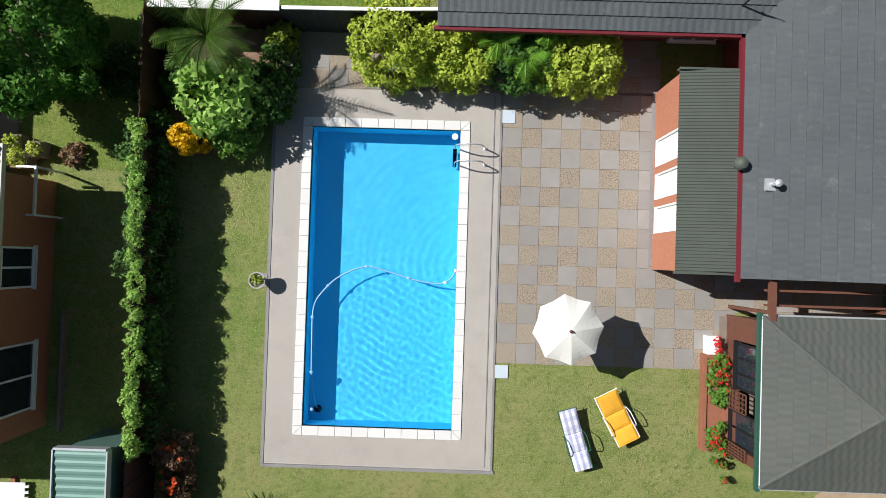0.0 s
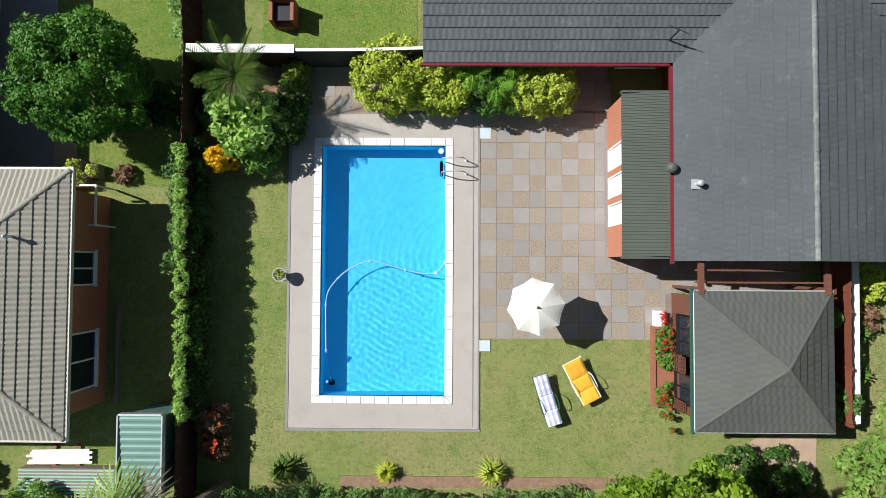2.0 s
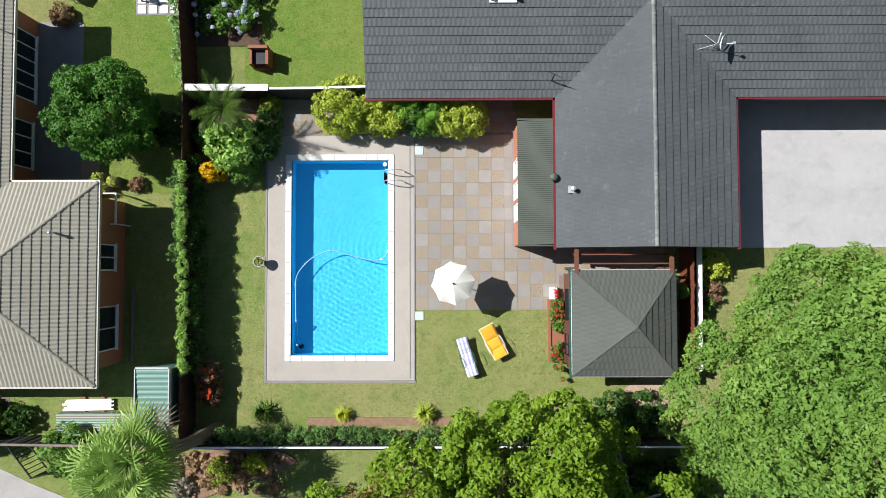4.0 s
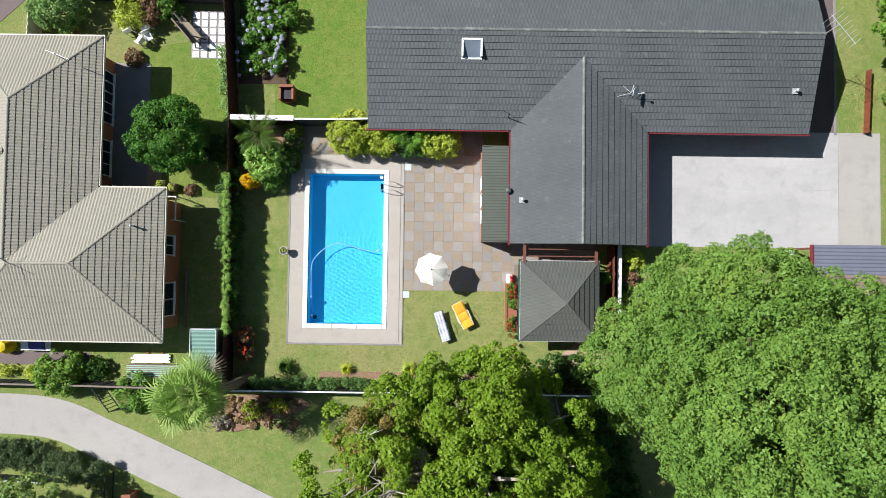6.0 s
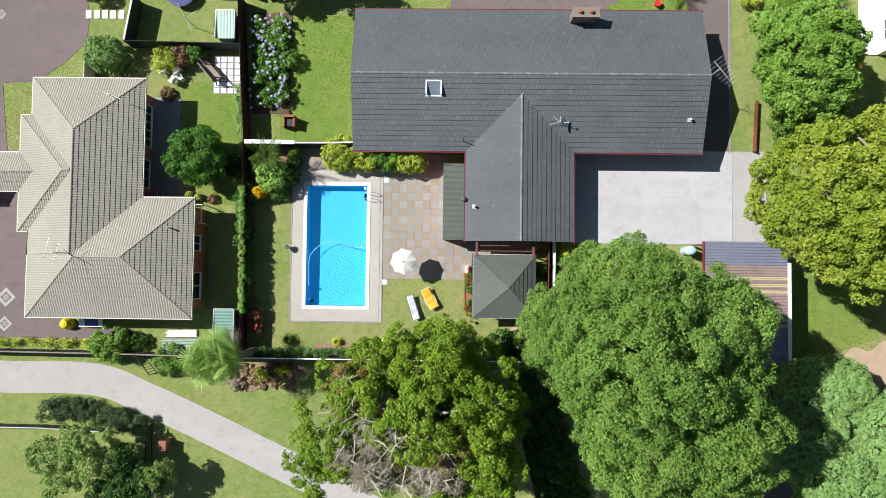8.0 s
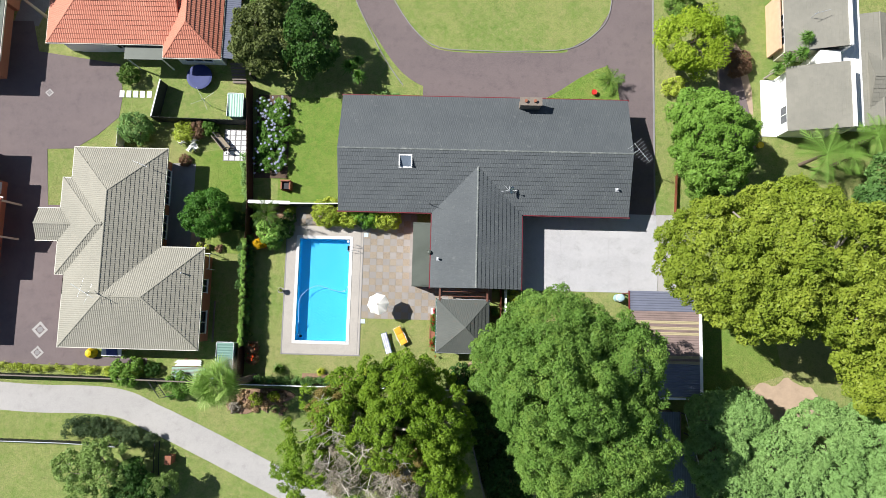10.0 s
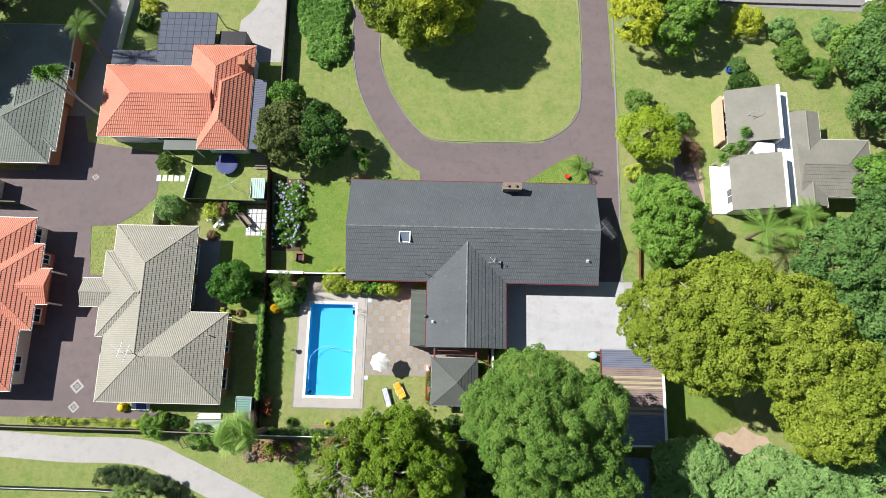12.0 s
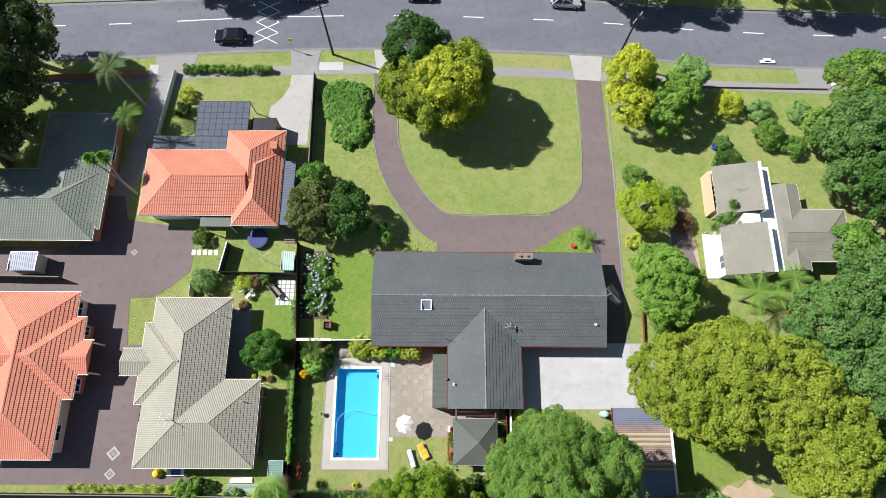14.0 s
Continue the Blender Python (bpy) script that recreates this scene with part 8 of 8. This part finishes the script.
# ---------------------------------------------------------------- road markings, poles and cars
for i, (a, b) in enumerate([(-52.9, -49.9), (-43.6, -40.7), (-35, -32.1), (-26.1, -18.1), (-12.5, -4.1)] + [(2.6 + 9.35 * k, 5.3 + 9.35 * k) for k in range(10)]):
    g = Geo()
    m = max(1, int((b - a) / 2.5))
    for k in range(m):
        p, q = a + (b - a) * k / m, a + (b - a) * (k + 1) / m
        g.face((p, road_y(p) - 0.06, -0.125), (q, road_y(q) - 0.06, -0.125), (q, road_y(q) + 0.06, -0.125), (p, road_y(p) + 0.06, -0.125))
    structure("road_line", g, WHITE, "white painted centre line dash", "road marking")
zz = Geo()
for s in (-1, 1):
    for k in range(4):
        y0 = 46.7 + k * 1.65
        x0, x1 = (-15.6, -12.6) if (k % 2 == 0) == (s > 0) else (-12.6, -15.6)
        p, q = Vector((x0, y0)), Vector((x1, y0 + 1.65))
        d = (q - p).normalized()
        n = Vector((-d.y, d.x)) * 0.05
        zz.face((*(p - n), -0.122 + 0.003 * s), (*(q - n), -0.122 + 0.003 * s), (*(q + n), -0.122 + 0.003 * s), (*(p + n), -0.122 + 0.003 * s))
structure("road_hatching", zz, WHITE, "white painted lattice hatching on the road", "road marking")


def power_pole(x, y, h, turn):
    r = thing("power_pole", "tall dark timber power pole with a crossarm", "power pole", (x, y, 0))
    part("pole", Geo().tube([(0, 0, -0.1), (0, 0, h)], [0.16, 0.1], 9), IRON, r)
    part("crossarm", Geo().beam((-1.0, 0, h - 0.5), (1.0, 0, h - 0.5), 0.1), GREYWOOD, r)
    for k in (-0.9, -0.4, 0.4, 0.9):
        part("insulator", Geo().lathe(k, 0, [(0.05, h - 0.45), (0.06, h - 0.35), (0.02, h - 0.28)], 8), WHITE, r)
    r.rotation_euler = (0, 0, turn)


power_pole(-5.1, 45.0, 9.5, 0.4)
power_pole(31.9, 44.4, 9.0, 0.9)
sign = thing("street_sign", "street sign on a thin post", "sign", (-10.3, 45.6, 0))
part("post", Geo().tube([(0, 0, 0), (0, 0, 2.4)], 0.03), STEEL, sign)
part("plate", Geo().prism([(-0.3, -0.02), (0.3, -0.02), (0.3, 0.02), (-0.3, 0.02)], 1.9, 2.4), plain("yellow_sign", lin(230, 190, 40), 0.5), sign)
drain = thing("drain_sump", "white concrete drain inlet in the verge", "drain", (51.8, 44.6, 0))
part("surround", Geo().box(-1.0, 1.0, -0.3, 0.1, 0, 0.08).box(-0.5, 0.5, 0.1, 0.4, 0, 0.08), WHITE, drain)
part("grate", Geo().box(-0.4, 0.4, -0.2, 0.05, 0.08, 0.09), IRON, drain)
bolt = thing("letterbox", "white letterbox on a post", "letterbox", (59.3, 40.6, 0))
part("box", Geo().prism([(-0.3, -0.2), (0.3, -0.2), (0.3, 0.2), (-0.3, 0.2)], 0.8, 1.15, 0.05), WHITE, bolt)
part("post", Geo().box(-0.05, 0.05, -0.05, 0.05, 0, 0.8), GREYWOOD, bolt)


def car(label, x, y, turn, paint, length=4.1, width=1.74, height=1.48):
    r = thing("car", label, "car", (x, y, -0.13))
    L, W = length / 2, width / 2
    # side outline of the body, lofted across a rounded width
    low = [(-L, 0.45), (-L * 0.98, 0.72), (-L * 0.9, 0.86), (-L * 0.35, 0.93), (L * 0.5, 0.95), (L * 0.92, 0.86), (L, 0.68), (L * 0.98, 0.35), (-L * 0.96, 0.3)]
    g = Geo()
    rows = []
    for t in (-1, -0.94, -0.7, 0, 0.7, 0.94, 1):
        k = 1 - 0.035 * abs(t) ** 6 - (0.02 if abs(t) == 1 else 0)
        rows.append([(px * k, t * W, 0.3 + (pz - 0.3) * (1 - 0.1 * (abs(t) > 0.95))) for px, pz in low])
    n = len(low)
    for row in rows:
        g.v += row
    for i in range(len(rows) - 1):
        g.f += [(i * n + j, i * n + (j + 1) % n, (i + 1) * n + (j + 1) % n, (i + 1) * n + j) for j in range(n)]
    g.f += [tuple(range(n - 1, -1, -1)), tuple(range((len(rows) - 1) * n, len(rows) * n))]
    part("body", g, paint, r)
    cab = Geo()
    base = [(-L * 0.45, 0.92), (L * 0.86, 0.92)]
    top = [(-L * 0.12, height), (L * 0.6, height)]
    k = 0
    b = [(base[0][0], -W * 0.93, 0.9), (base[1][0], -W * 0.93, 0.9), (base[1][0], W * 0.93, 0.9), (base[0][0], W * 0.93, 0.9)]
    t = [(top[0][0], -W * 0.74, height - 0.04), (top[1][0], -W * 0.74, height - 0.04), (top[1][0], W * 0.74, height - 0.04), (top[0][0], W * 0.74, height - 0.04)]
    cab.face(*t)
    for i in range(4):
        cab.face(b[i], b[(i + 1) % 4], t[(i + 1) % 4], t[i])
    part("glasshouse", cab, GLASS, r, "dark tinted windows")
    roof = Geo().prism([(top[0][0] - 0.05, -W * 0.76), (top[1][0] + 0.08, -W * 0.76), (top[1][0] + 0.08, W * 0.76), (top[0][0] - 0.05, W * 0.76)], height - 0.04, height + 0.02, 0.03)
    part("roof", roof, paint, r)
    for s in (-1, 1):
        part("pillar", Geo().beam((base[0][0], s * W * 0.93, 0.9), (top[0][0], s * W * 0.75, height - 0.02), 0.07).beam((base[1][0], s * W * 0.93, 0.9), (top[1][0], s * W * 0.75, height - 0.02), 0.1).beam((0.25 * L, s * W * 0.94, 0.9), (0.22 * L, s * W * 0.755, height - 0.02), 0.07), paint, r)
        part("mirror", Geo().box(-L * 0.36, -L * 0.28, s * W * 1.0 - 0.06 + s * 0.06, s * W * 1.0 + 0.06 + s * 0.06, 0.92, 1.04), paint, r)
        part("headlight", Geo().box(-L * 1.0, -L * 0.9, s * W * 0.7 - 0.16, s * W * 0.7 + 0.16, 0.62, 0.76), WHITE, r)
        part("tail_light", Geo().box(L * 0.93, L * 1.0, s * W * 0.75 - 0.12, s * W * 0.75 + 0.12, 0.65, 0.85), RED, r)
        for wx in (-L * 0.62, L * 0.62):
            w = Geo()
            pts = [(wx, s * (W - 0.2), 0.31), (wx, s * (W + 0.01), 0.31)]
            w.tube(pts, 0.31, 18)
            wheel = part("wheel", w, BLACKRUB, r)
            part("rim", Geo().tube([(wx, s * (W - 0.02), 0.31), (wx, s * (W + 0.025), 0.31)], 0.19, 12), STEEL, wheel)
    r.rotation_euler = (0, 0, turn)


NAVY = plain("dark_navy_car_paint", lin(28, 34, 46), 0.2, 0.3, var=0.05)
SILVER = plain("silver_car_paint", lin(196, 204, 208), 0.25, 0.5, var=0.03)
BLUEC = plain("pale_blue_car_paint", lin(150, 176, 206), 0.25, 0.3, var=0.03)
car("dark navy hatchback parked at the kerb", -18.5, 47.3, 0.02, NAVY)
car("silver hatchback driving on the far lane", 25.7, 53.4, math.pi - 0.05, SILVER)
car("pale blue car on the far lane", -9.0, 54.1, math.pi + 0.02, BLUEC)
car("dark car on the far lane", 6.2, 54.3, math.pi, NAVY)

# ---------------------------------------------------------------- terrace pavers, one by one
terrace = tagged(new("terrace"), "terrace of grey and pebble pavers laid in a chequer", "terrace", kind="structure")
part("bed", Geo().box(3.59, 8.3, -2.52, 6.0, -0.06, 0.008).box(8.3, 10.9, -2.52, 0.75, -0.06, 0.008).box(10.9, 15.4, -0.75, 0.75, -0.06, 0.008).box(-3.4, 3.58, 5.83, 6.0, -0.06, 0.008).box(-3.4, 8.3, 6.0, 7.6, -0.06, 0.008), plain("mortar", lin(146, 138, 124), 0.95, var=0.15), terrace)
P = 0.605
full = [Geo().prism([(-0.299, -0.299), (0.299, -0.299), (0.299, 0.299), (-0.299, 0.299)], -0.03, 0.02, 0.004).mesh("paver", m) for m in (PAVER, PEBBLE)]


def lay(i, j, x, y, sx=1.0, sy=1.0):
    o = part("paver", full[0 if i == 7 and 0.7 < y < 6 else (i + j + 1) % 2], None, terrace)
    o.location = (x, y, 0.002 * ((i * 7 + j * 3) % 3))
    o.scale = (sx, sy, 1)


for i in range(19):
    for j in range(14):
        x, y = 3.6 + (i + 0.5) * P, -2.5 + (j + 0.5) * P
        if x < 8.2 or (y < 0.7 and x < 10.7) or (-0.75 < y < 0.7 and x < 15):
            lay(i, j, x, y)
for i in range(-11, 8):
    lay(i, 14, 3.6 + (i + 0.5) * P, 6.15, 1, 0.97)
    lay(i, 15, 3.6 + (i + 0.5) * P, 6.757, 1, 0.97)
PALEP = plain("pale_blue_slab", lin(190, 202, 212), 0.7, var=0.06)
for y in (5.1, -2.78):
    tagged(part("pale_slab", Geo().prism([(3.58, y - 0.2), (3.98, y - 0.2), (3.98, y + 0.2), (3.58, y + 0.2)], -0.02, 0.04, 0.005), PALEP), "small pale square slab at the terrace corner", "paving slab")
